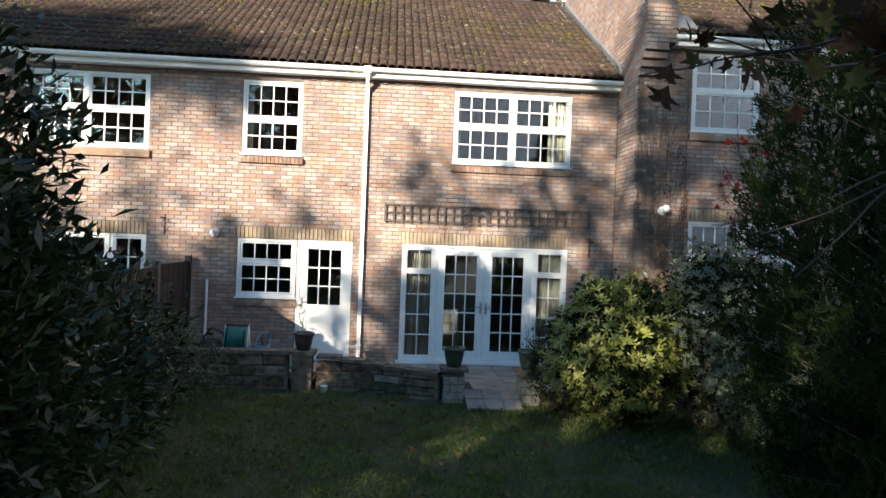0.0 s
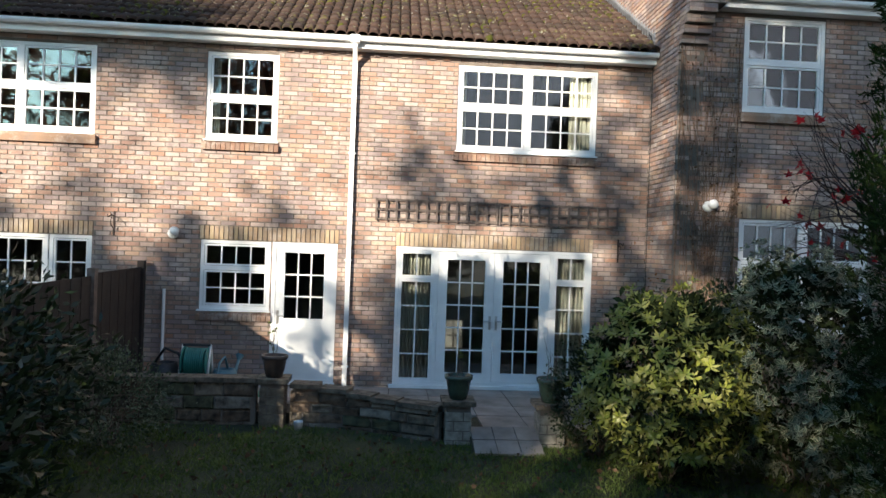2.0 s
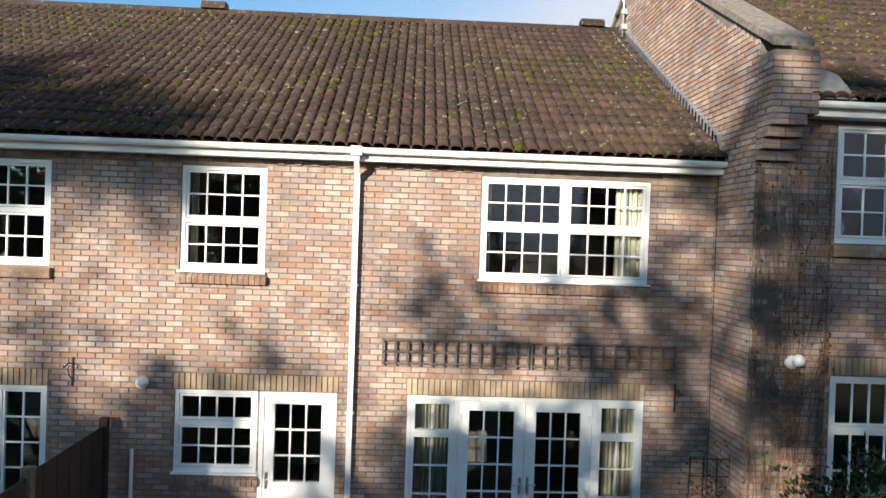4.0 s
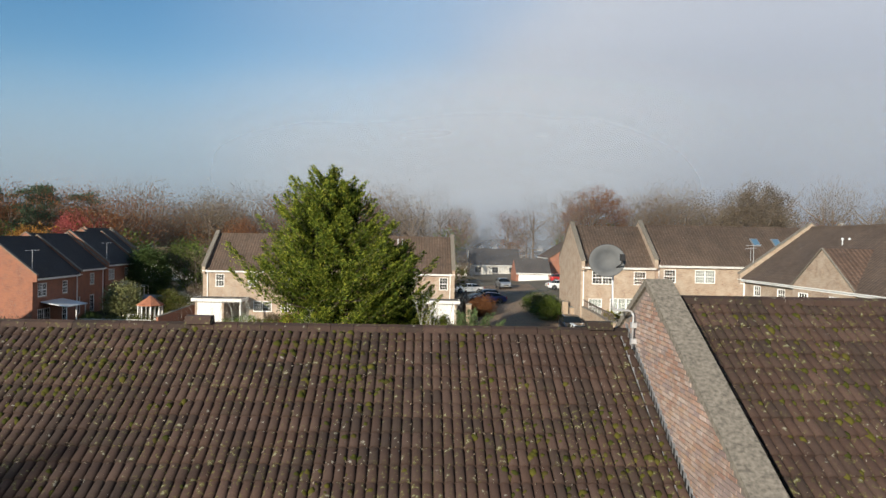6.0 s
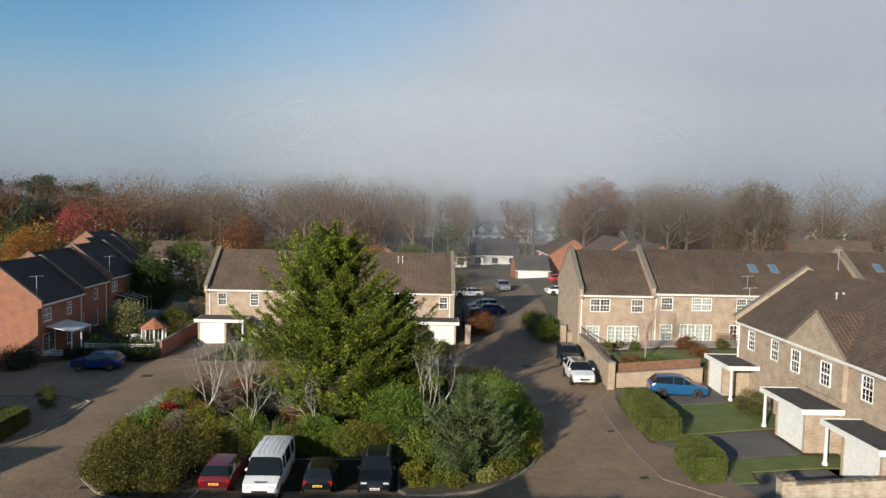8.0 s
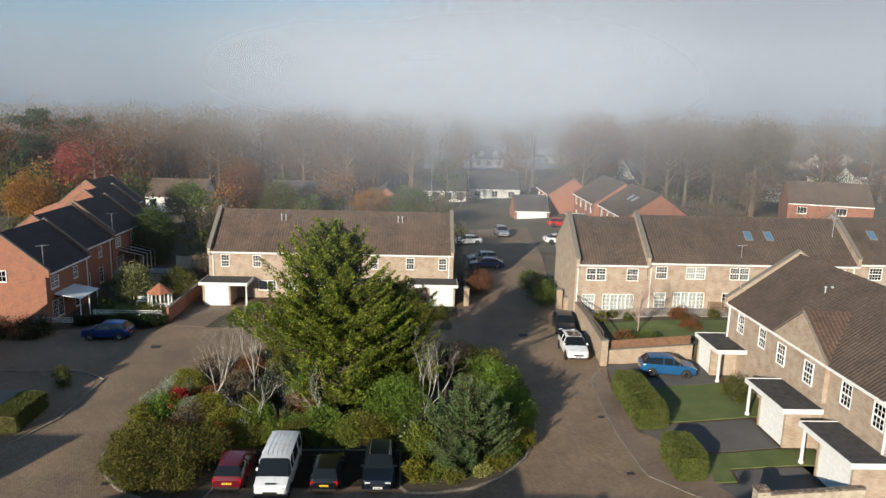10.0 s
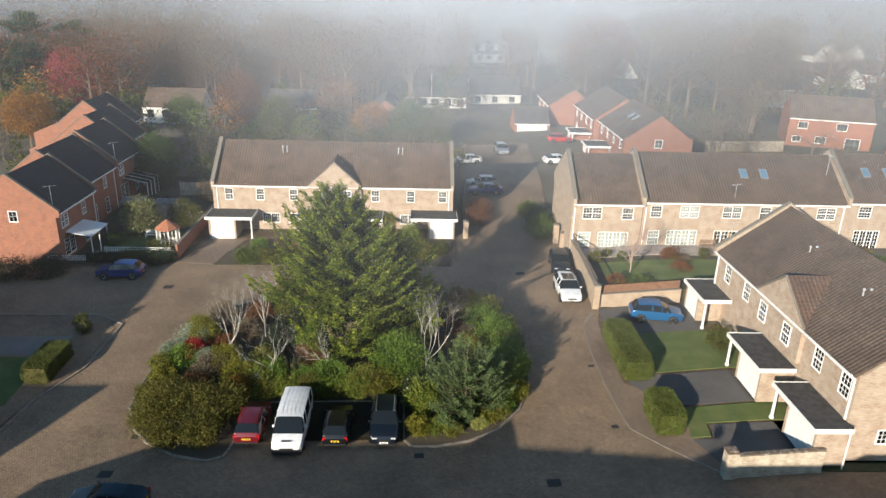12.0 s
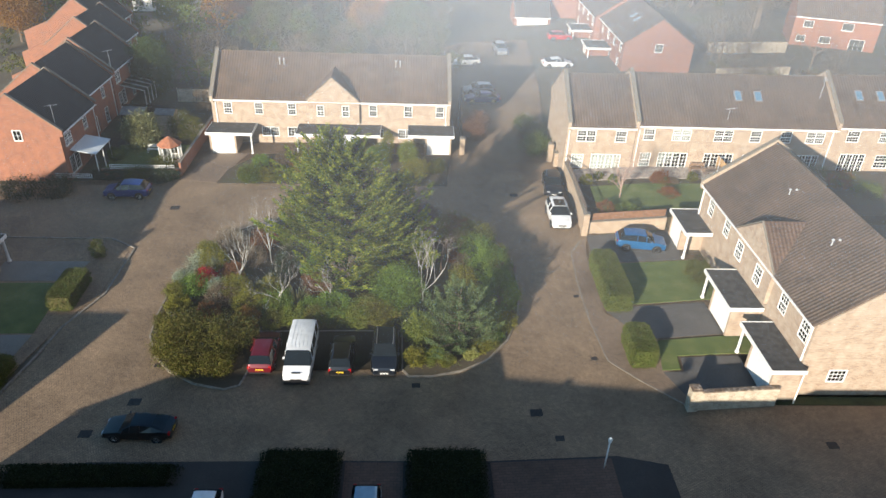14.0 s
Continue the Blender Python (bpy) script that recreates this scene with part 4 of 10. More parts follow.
# the stepped row of red brick houses
for i, (x0, y0, up, w) in enumerate(((-36.4, 73.0, 0.0, 9.0), (-37.8, 82.1, 0.3, 9.2), (-37.7, 91.4, 0.6, 8.7), (-40.5, 100.3, 0.9, 9.0), (-44.5, 109.6, 1.2, 9.0))):
    ops = [(0.9, 2.5, 3.3, 4.6, 3, 4, 2, 0.5), (5.6, 6.6, 3.3, 4.6, 3, 4, 1, 0.5), (0.9, 3.2, 0.2, 2.1, 3, 4, 2, 0.0), (5.6, 6.6, 0.2, 2.1, 2, 4, 1, 0.0)]
    row_m = pose(x0, y0, 0.75 + up, 0, 0, 90)
    h = far_house("terraced_house", row_m, w, 8.6, 5.3, 3.6, "red brick terraced house with a dark tiled roof", M_REDBRICK, M_DARKTILE, ops, group="stepped red brick terrace", pipes=(w - 0.4,))
    for e in (0.1, w - 0.1):
        parapet(h, e, 8.6, 5.3, 3.6, w=0.26, up=0.22, material=M_REDBRICK)
    if i == 0:
        end_window(h, row_m, -41.0, -40.1, 5.0, 6.2, y0, 2, 2)
    else:
        part("party_wall", Mesh().prism([(8.62, -0.6), (12.2, -0.6), (12.2, 4.4), (8.62, 5.9)], "x", 0.0, 0.3), M_REDBRICK, h)

# ---- road and gardens of the close ----
ROAD = [(-60, 30), (24, 30), (60, 30), (60, 38.6), (19.0, 38.9), (16.6, 42.0), (14.6, 46), (15.3, 56), (16.6, 62), (16.6, 73), (15.8, 84), (17.5, 100), (19, 125), (8, 125), (6, 96), (4.6, 80), (4.4, 74.5), (-22.5, 76.5), (-26.5, 72.5), (-60, 71.0), (-60, 60.5), (-36, 60.0), (-29, 52), (-27.5, 46), (-28.5, 41), (-34, 37.5), (-60, 37)]
patch("road", ROAD, 0.02, M_BLOCK, "brown block-paved road of the close", "road", step=2.0)


# ---- planting tools ----
def unit(v):
    return v / np.maximum(np.linalg.norm(v, axis=1, keepdims=True), 1e-9)


def leaf_sheet(name, pts, length, width, material, rng, way=None, spread=1.0, fold=0.0, face=None):
    """Many small four-cornered leaves as one mesh. pts (n, 3); way: a direction for all, or one for each, that spread loosens."""
    n = len(pts)
    pts = np.asarray(pts, float)
    d = rng.normal(size=(n, 3)) * spread
    if way is not None:
        d = d + np.asarray(way, float)
    d = unit(d)
    w = unit(np.cross(d, rng.normal(size=(n, 3)) if face is None else np.asarray(face, float) + rng.normal(size=(n, 3)) * 0.25))
    ln = length * rng.uniform(0.65, 1.3, (n, 1))
    wd = width * rng.uniform(0.7, 1.25, (n, 1))
    up = np.cross(d, w) * fold * wd
    v = np.stack([pts - d * ln / 2, pts + w * wd / 2 + up, pts + d * ln / 2, pts - w * wd / 2 + up], 1).reshape(-1, 3)
    m = bpy.data.meshes.new(name)
    m.vertices.add(4 * n)
    m.vertices.foreach_set("co", v.ravel())
    m.loops.add(4 * n)
    m.loops.foreach_set("vertex_index", np.arange(4 * n, dtype=np.int32))
    m.polygons.add(n)
    m.polygons.foreach_set("loop_start", np.arange(0, 4 * n, 4, dtype=np.int32))
    m.materials.append(material)
    m.update(calc_edges=True)
    return m


def clumps(rng, centre, radii, n_clumps, per, spread, shell=0.55):
    """Points gathered in clumps over a crown of the given half sizes; shell pushes the clumps outwards. Returns points and the way out from the middle."""
    c = unit(rng.normal(size=(n_clumps, 3))) * (shell + (1 - shell) * rng.uniform(0, 1, (n_clumps, 1)) ** 0.6)
    c = c * np.asarray(radii)
    p = np.repeat(c, per, 0) + rng.normal(size=(n_clumps * per, 3)) * spread
    way = unit(p / np.asarray(radii))
    return p + np.asarray(centre), way


def limbs(m, rng, start, way, length, radius, depth, spread=0.55, lift=0.12, tips=None, sides=5, split=(2, 3)):
    """A branching limb; gathers the ends of its twigs."""
    p, d = Vector(start), Vector(way).normalized()
    path, n = [p.copy()], 4
    for i in range(n):
        d = (d + Vector(rng.normal(size=3)) * 0.12 + Vector((0, 0, lift))).normalized()
        p = p + d * (length / n)
        path.append(p.copy())
    m.tube(path, [radius * (1 - 0.45 * i / n) for i in range(n + 1)], sides)
    if tips is not None:
        tips += [tuple(q) for q in path[2:]]
    if depth > 0:
        for _ in range(rng.integers(split[0], split[1] + 1)):
            k = rng.integers(2, n + 1)
            s = Vector(rng.normal(size=3)) * spread
            limbs(m, rng, path[k], (d + s).normalized(), length * rng.uniform(0.55, 0.8), radius * 0.5, depth - 1, spread, lift, tips, max(3, sides - 1), split)
    return tips


def bush(name, at, radii, material, label, seed, n_clumps=60, per=40, leaf_len=0.10, leaf_w=0.05, group="", stems=4, shell=0.6, spread=None, category="shrub", stem_mat=None):
    """A shrub: stems and a crown of leaves, standing on its base."""
    rng = np.random.default_rng(seed)
    h = thing(name, pose(*at), label, category, group)
    s = Mesh()
    for i in range(stems):
        a = 2 * math.pi * i / stems + rng.uniform(-0.4, 0.4)
        limbs(s, rng, (0.05 * math.cos(a), 0.05 * math.sin(a), -0.03), (radii[0] * math.cos(a) * 0.7, radii[1] * math.sin(a) * 0.7, radii[2] * 1.6), radii[2] * 0.55, 0.015 + 0.010 * radii[2], 1, sides=4)
    part("stem", s, stem_mat or M_BARK, h)
    p, way = clumps(rng, (0, 0, radii[2]), radii, n_clumps, per, spread or 0.16 * min(radii), shell)
    p[:, 2] = np.maximum(p[:, 2], 0.03)
    part("crown", leaf_sheet("crown", p, leaf_len, leaf_w, material, rng, way + np.array((0, 0, 0.4)), 0.7, 0.25), material, h)
    return h


def hedge(name, x0, x1, y0, y1, height, material, label, seed, density=900, leaf_len=0.07):
    """A clipped hedge on the levels: a dense box of leaves with soft corners over twigs."""
    rng = np.random.default_rng(seed)
    cx, cy = (x0 + x1) / 2, (y0 + y1) / 2
    z = level(cx, cy)
    h = thing(name, pose(cx, cy, z - 0.05), label, "hedge")
    a, b = (x1 - x0) / 2, (y1 - y0) / 2
    inner = Mesh()
    for i in range(10):
        x, y = rng.uniform(-a * 0.7, a * 0.7), rng.uniform(-b * 0.8, b * 0.8)
        limbs(inner, rng, (x, y, -0.02), (rng.normal() * 0.2, rng.normal() * 0.2, 1), height * 0.6, 0.025, 1, sides=4)
    part("stem", inner, M_BARK, h)
    area = 4 * a * b + 4 * (a + b) * height
    n = int(area * density)
    q = rng.uniform(-1, 1, (n, 3)) 
    k = rng.integers(0, 3, n)
    face = np.where(rng.uniform(size=n) < 0.5, -1.0, 1.0)
    wts = np.array([b * height, a * height, 2 * a * b])
    k = rng.choice(3, n, p=wts / wts.sum())
    for i in range(3):
        q[k == i, i] = np.where(i == 2, 1.0, face[k == i])
    r = np.linalg.norm(q * np.array((0.8, 0.95, 0.72)), axis=1)
    q = q * np.minimum(1.0, 1.28 / np.maximum(r, 1e-6))[:, None]
    way = q.copy()
    lump = np.array([noise.noise(Vector(v) * 2.3 + Vector((seed, 0, 0))) for v in q[:: max(1, n // 6000)]])
    lump = np.repeat(lump, max(1, n // 6000))[:n]
    lump = np.pad(lump, (0, n - len(lump)))
    q = q * (1 - np.abs(rng.normal(size=(n, 1))) * 0.07 + 0.05 * rng.normal(size=(n, 1)) * 0.4)
    p = np.stack([q[:, 0] * a, q[:, 1] * b, (q[:, 2] * 0.5 + 0.5) * height], 1)
    part("foliage", leaf_sheet("foliage", p, leaf_len, leaf_len * 0.6, material, rng, way, 0.9, 0.2), material, h)
    core = Mesh().box(-a * 0.86, -b * 0.92, 0, a * 0.86, b * 0.92, height * 0.86)
    part("core", core, material, h)
    return h


L_LAUREL = leaf("dark_laurel_leaf", [(0.013, 0.024, 0.009), (0.022, 0.037, 0.013), (0.030, 0.042, 0.015)], 0.32, 0.12)
L_CHOISYA = leaf("golden_green_leaf", [(0.175, 0.21, 0.036), (0.295, 0.315, 0.058), (0.40, 0.39, 0.14), (0.135, 0.175, 0.032)], 0.4, 0.25)
L_VARIEG = leaf("grey_green_cream_edged_leaf", [(0.05, 0.075, 0.04), (0.08, 0.11, 0.06), (0.20, 0.22, 0.15), (0.06, 0.09, 0.05)], 0.45, 0.15)
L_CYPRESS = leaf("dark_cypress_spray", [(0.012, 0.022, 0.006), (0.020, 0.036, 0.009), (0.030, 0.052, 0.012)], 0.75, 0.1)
L_CONIFER = leaf("olive_cypress_spray", [(0.058, 0.092, 0.015), (0.105, 0.148, 0.023), (0.150, 0.190, 0.030), (0.044, 0.070, 0.012)], 0.6, 0.25)
L_CONIFERTIP = leaf("yellow_green_cypress_tip", [(0.22, 0.27, 0.034), (0.31, 0.34, 0.045), (0.38, 0.39, 0.060)], 0.6, 0.3)
L_PINE = leaf("grey_green_pine_needle", [(0.055, 0.088, 0.036), (0.085, 0.125, 0.050), (0.115, 0.155, 0.060)], 0.6, 0.15)
L_PINETIP = leaf("pale_pine_shoot", [(0.14, 0.19, 0.085), (0.18, 0.23, 0.10)], 0.6, 0.2)
L_GREEN = leaf("mid_green_leaf", [(0.055, 0.080, 0.018), (0.09, 0.125, 0.026), (0.125, 0.16, 0.034)], 0.45, 0.25)
L_OLIVE = leaf("olive_hedge_leaf", [(0.055, 0.070, 0.018), (0.09, 0.105, 0.025), (0.125, 0.125, 0.032), (0.09, 0.07, 0.028)], 0.5, 0.2)
L_YELLOW = leaf("yellow_green_leaf", [(0.14, 0.145, 0.025), (0.23, 0.205, 0.034), (0.09, 0.11, 0.022)], 0.45, 0.25)
L_RED = leaf("crimson_leaf", [(0.25, 0.012, 0.015), (0.36, 0.02, 0.03), (0.17, 0.015, 0.02)], 0.45, 0.3)
L_ORANGE = leaf("orange_autumn_leaf", [(0.30, 0.13, 0.03), (0.36, 0.19, 0.04), (0.22, 0.09, 0.025)], 0.6, 0.3)
L_RUSSET = leaf("russet_autumn_leaf", [(0.17, 0.075, 0.035), (0.23, 0.10, 0.045), (0.13, 0.07, 0.04)], 0.7, 0.3)
L_BROWN = leaf("brown_twig_haze", [(0.14, 0.11, 0.08), (0.19, 0.145, 0.10), (0.11, 0.09, 0.07)], 0.8, 0.2)
L_PINKRED = leaf("rose_red_autumn_leaf", [(0.42, 0.095, 0.095), (0.54, 0.14, 0.135), (0.34, 0.08, 0.085)], 0.6, 0.3)
L_STRAW = leaf("straw_grass_blade", [(0.32, 0.28, 0.12), (0.22, 0.22, 0.08), (0.40, 0.35, 0.18)], 0.6, 0.3)
L_GRASS = leaf("grass_blade", [(0.065, 0.10, 0.026), (0.105, 0.155, 0.036), (0.17, 0.205, 0.068), (0.085, 0.13, 0.032)], 0.5, 0.3)
L_SILVER = leaf("silver_grey_leaf", [(0.20, 0.24, 0.17), (0.28, 0.32, 0.24)], 0.6, 0.2)
L_DEAD = leaf("dead_brown_leaf", [(0.16, 0.09, 0.05), (0.10, 0.07, 0.05), (0.22, 0.15, 0.09)], 0.8, 0.1)


# ---- doors of the near house ----
def handle(parent, x, y, z, side=1):
    p = part("door_handle", Mesh().box(x - 0.018, y - 0.012, z - 0.11, x + 0.018, y, z + 0.11).tube([(x, y - 0.01, z + 0.03), (x, y - 0.05, z + 0.03), (x + side * 0.11, y - 0.052, z + 0.03)], 0.011, 8), M_CHROME, parent, "chrome lever handle")
    return p


M_CHROME = plain("brushed_chrome", (0.55, 0.53, 0.50), 0.3, 0.9, vary=0.05)


def glazed(parent, x0, x1, z0, z1, y, cols, rows, bar=0.022):
    p = part("pane", Mesh().box(x0, y + 0.045, z0, x1, y + 0.051, z1), M_GLASS, parent)
    p.visible_shadow = False
    for j in range(1, cols):
        xx = x0 + (x1 - x0) * j / cols
        part("glazing_bar", Mesh().box(xx - bar / 2, y + 0.025, z0, xx + bar / 2, y + 0.044, z1), M_WHITE, parent)
    for j in range(1, rows):
        zz = z0 + (z1 - z0) * j / rows
        part("glazing_bar", Mesh().box(x0, y + 0.027, zz - bar / 2, x1, y + 0.043, zz + bar / 2), M_WHITE, parent)


def leaf_frame(name, parent, x0, x1, z0, z1, y, stile, top, bottom, d=0.062, label=""):
    m = Mesh().box(x0, y, z0, x0 + stile, y + d, z1).box(x1 - stile, y, z0, x1, y + d, z1)
    m.box(x0 + stile, y, z1 - top, x1 - stile, y + d, z1).box(x0 + stile, y, z0, x1 - stile, y + d, z0 + bottom)
    return part(name, m, M_WHITE, parent, label)


ZB, ZT = -0.19 + K, 2.02 + K
# the half-glazed back door
fr = leaf_frame("door_frame", house_a, -1.66, -0.64, ZB, ZT, -0.010, 0.06, 0.06, 0.04)
bd = leaf_frame("back_door", house_a, -1.60, -0.70, ZB + 0.042, ZT - 0.062, 0.004, 0.14, 0.10, 0.96, label="white half-glazed back door with a panelled base")
part("door_panel", Mesh().box(-1.44, -0.004, ZB + 0.14, -0.86, 0.003, ZB + 0.92).box(-1.40, -0.009, ZB + 0.18, -0.90, -0.0041, ZB + 0.88), M_WHITE, bd)
glazed(bd, -1.46, -0.84, ZB + 1.002, ZT - 0.162, 0.004, 3, 3)
handle(bd, -1.55, 0.004, ZB + 1.02, 1)
part("threshold", Mesh().box(-1.68, -0.06, ZB - 0.04, -0.62, 0.08, ZB - 0.002), M_WHITE, house_a)
# French doors between two side lights
fd = leaf_frame("french_door_frame", house_a, 0.30, 3.50, ZB, ZT, -0.012, 0.05, 0.05, 0.05)
for a, b in ((0.92, 0.985), (2.81, 2.875)):
    part("mullion", Mesh().box(a, -0.010, ZB + 0.05, b, 0.048, ZT - 0.05), M_WHITE, fd)
part("threshold", Mesh().box(0.24, -0.09, ZB - 0.05, 3.56, 0.06, ZB - 0.002), M_WHITE, house_a)
for a, b, s in ((0.99, 1.895, 1), (1.90, 2.805, -1)):
    dr = leaf_frame("french_door", house_a, a, b, ZB + 0.055, ZT - 0.055, -0.002, 0.145, 0.13, 0.14, label="white French door with a grid of small panes")
    glazed(dr, a + 0.145, b - 0.145, ZB + 0.195, ZT - 0.185, -0.002, 3, 5)
    handle(dr, b - 0.05 if s > 0 else a + 0.05, -0.002, ZB + 1.02, -s)
    for z in (0.3, 1.05, 1.9):
        part("hinge", Mesh().box(*((a - 0.05, -0.022, ZB + z, a + 0.04, -0.003, ZB + z + 0.09) if s > 0 else (b - 0.04, -0.022, ZB + z, b + 0.05, -0.003, ZB + z + 0.09))), M_WHITE, dr)
for a, b in ((0.352, 0.918), (2.877, 3.448)):
    low = leaf_frame("side_light", house_a, a, b, ZB + 0.052, ZB + 1.70, 0.0, 0.05, 0.05, 0.05)
    glazed(low, a + 0.05, b - 0.05, ZB + 0.102, ZB + 1.65, 0.0, 2, 4)
    upp = leaf_frame("fanlight", house_a, a, b, ZB + 1.702, ZT - 0.052, -0.014, 0.055, 0.055, 0.055)
    glazed(upp, a + 0.055, b - 0.055, ZB + 1.757, ZT - 0.107, -0.014, 2, 1)


def curtain(parent, x0, x1, y, z0, z1, folds=9):
    m, n = Mesh(), folds * 5
    pts = [(x0 + (x1 - x0) * i / n, y + 0.03 * math.sin(i * 2 * math.pi / 5) + 0.008 * math.sin(i * 1.7)) for i in range(n + 1)]
    m.add([(p[0], p[1], z0) for p in pts] + [(p[0], p[1], z1) for p in pts] + [(p[0], p[1] + 0.012, z0) for p in pts] + [(p[0], p[1] + 0.012, z1) for p in pts],
          [(i, i + 1, n + 2 + i, n + 1 + i) for i in range(n)] + [(2 * n + 3 + i, 2 * n + 2 + i, 3 * n + 3 + i, 3 * n + 4 + i) for i in range(n)])
    return part("curtain", m, M_CURTAIN, parent, "cream pleated curtain", True)


curtain(house_a, 0.40, 0.86, 0.20, ZB + 0.06, ZT - 0.08, 8)
curtain(house_a, 2.98, 3.52, 0.20, ZB + 0.06, ZT - 0.08, 9)
curtain(house_a, -2.70, -2.60, 0.20, 3.62 + K, 4.95 + K, 3)
curtain(house_a, 1.26, 1.36, 0.20, 3.62 + K, 4.95 + K, 3)
# brick sills under the windows
for a, b, z in ((1.20, 3.50, 3.60), (-2.77, -1.66, 3.60), (-2.78, -1.69, 0.92)):
    n = round((b - a + 0.08) / 0.075)
    w = (b - a + 0.08) / n
    d = Mesh().prism([(-0.062, -0.055), (-0.062, -0.15), (0.006, -0.15), (0.006, -0.012)], "x", 0.004, w - 0.004).data("brick", M_SILLBRICK)
    sl = part("sill", Mesh().box(a - 0.02, -0.045, z + K - 0.02, b + 0.02, 0.05, z + K + 0.004), M_WHITE, house_a)
    for i in range(n):
        part("brick", d, M_SILLBRICK, sl).matrix_local = pose(a - 0.04 + w * i, 0, z + K - 0.012)
for a, b, z in ((-6.72, -4.46, 3.60), (-10.2, -9.1, 3.60)):
    part("sill", Mesh().prism([(-0.062, -0.067), (-0.062, -0.16), (0.006, -0.16), (0.006, -0.024), (-0.05, -0.02)], "x", a - 0.04, b + 0.04).data("sill", M_SILLBRICK), M_SILLBRICK, house_b).matrix_local = pose(0, 0, z + K)
# dentil bricks under the eaves
for hs, a, b in ((house_a, -3.55, 4.35), (house_b, -11.5, -3.6)):
    x = a
    while x < b:
        if not any(o[0] - 0.12 < x < o[1] + 0.02 for o in ((1.20, 3.50), (-2.77, -1.66), (-6.72, -4.46), (-10.2, -9.1))):
            part("dentil", HALF, M_BRICK, hs).matrix_local = pose(x, -0.028, EAVE + K - 0.262)
        x += 0.225
downpipe(house_a, -0.46, -0.05, -0.02, EAVE + K - 0.42, -0.215, 0.036)
part("hopper", Mesh().box(-0.53, -0.33, EAVE + K - 0.13, -0.39, -0.20, EAVE + K - 0.012), M_WHITE, house_a)
part("vent_pipe", Mesh().tube([(-3.30, -0.05, 0.30), (-3.30, -0.05, 1.45)], 0.025, 8), M_WHITE, house_a, "short white waste pipe")
# ridge vents
for x in (-3.9, 3.85):
    part("ridge_vent", Mesh().prism([(-0.17, 0.0), (-0.12, 0.15), (0.12, 0.15), (0.17, 0.0)], "x", x - 0.24, x + 0.24).data("ridge_vent", M_TILE), M_TILE, house_a if x > 0 else house_b, "raised ridge vent tile").matrix_local = pose(0, RIDGE_Y - WALL_Y, RIDGE_Z + K + 0.09)

# ---- the taller house that joins the terrace ----
RW, RF = 12.38, 0.40
REAVE, RRY, RRZ = 5.92, 17.4, 9.30
tall = thing("terraced_house", pose(4.40, RW, RF), "taller buff brick house with a stepped gable and creeper", "house")
kk = -RF
t_holes = [(1.02, 2.30, 4.24 + kk, 5.68 + kk), (1.04, 3.1, 0.9 + kk, 2.62 + kk)]
tw = part("wall", wall_sheet(Mesh(), 0.02, 9.0, -1.0, REAVE + kk - 0.16, 0.010, 0.26, t_holes), M_MORTAR, tall)
brick_face(tw, 0.02, 9.0, -0.98, REAVE + kk - 0.18, t_holes + [(1.0, 3.12, 2.62 + kk, 2.855 + kk)], seed=8)
soldiers(tw, 1.0, 3.12, 2.62 + kk)
window(tall, 1.02, 2.30, 4.24 + kk, 5.68 + kk, 0.022, 4, 4, 1, 0.52)
window(tall, 1.04, 3.1, 0.9 + kk, 2.62 + kk, 0.022, 4, 4, 2, 0.62)
for a, b, z in ((1.02, 2.30, 4.24), (1.04, 3.1, 0.9)):
    part("sill", Mesh().prism([(-0.062, -0.067), (-0.062, -0.16), (0.006, -0.16), (0.006, -0.024), (-0.05, -0.02)], "x", a - 0.04, b + 0.04).data("sill", M_SILLBRICK), M_SILLBRICK, tall).matrix_local = pose(0, 0, z + kk)
shell(tall, 0.6, 9.0, 11.0, REAVE + kk - 0.16, RRY - RW, RRZ + kk, M_FARBRICK, left=False)
troof = tile_block(tall, 0.402, 9.2, -0.22, REAVE + kk + 0.02, RRY - RW, RRZ + kk)
tile_block(tall, 0.402, 9.2, 11.3, REAVE + kk - 0.1, RRY - RW, RRZ + kk, material=M_FARTILE, thick=0.1)
tiled_slope(troof, 0.44, 9.2, -0.28, REAVE + kk, RRY - RW, RRZ + kk, seed=12)
part("fascia", Mesh().box(0.60, -0.20, REAVE + kk - 0.19, 9.2, -0.175, REAVE + kk - 0.02), M_WHITE, tall)
part("soffit", Mesh().box(0.60, -0.172, REAVE + kk - 0.19, 9.2, 0.008, REAVE + kk - 0.172), M_WHITE, tall)
gutter(tall, 0.42, 9.2, -0.205, REAVE + kk - 0.03)
n = 18
d = Mesh().prism([(-0.15, -0.05), (-0.10, 0.05), (0.0, 0.095), (0.10, 0.05), (0.15, -0.05), (0.11, -0.05), (0.0, 0.055), (-0.11, -0.05)], "x", 0.004, 8.6 / n - 0.004).data("ridge_tile", M_TILE)
for i in range(n):
    part("ridge_tile", d, M_TILE, tall).matrix_local = pose(0.6 + 8.6 * i / n, RRY - RW, RRZ + kk + 0.03)
# the party wall that rises through the roofs
APEX, KNEEL = 9.58, 6.48
Y0 = -0.36                      # the kneeler stands forward of the wall


def rake(y):
    """The height of the party wall's top over local y."""
    return KNEEL + kk + (APEX - KNEEL) * (y - Y0) / (RRY - RW - Y0) if y <= RRY - RW else APEX + kk - (APEX - KNEEL) * (y - (RRY - RW)) / (RRY - RW - Y0)


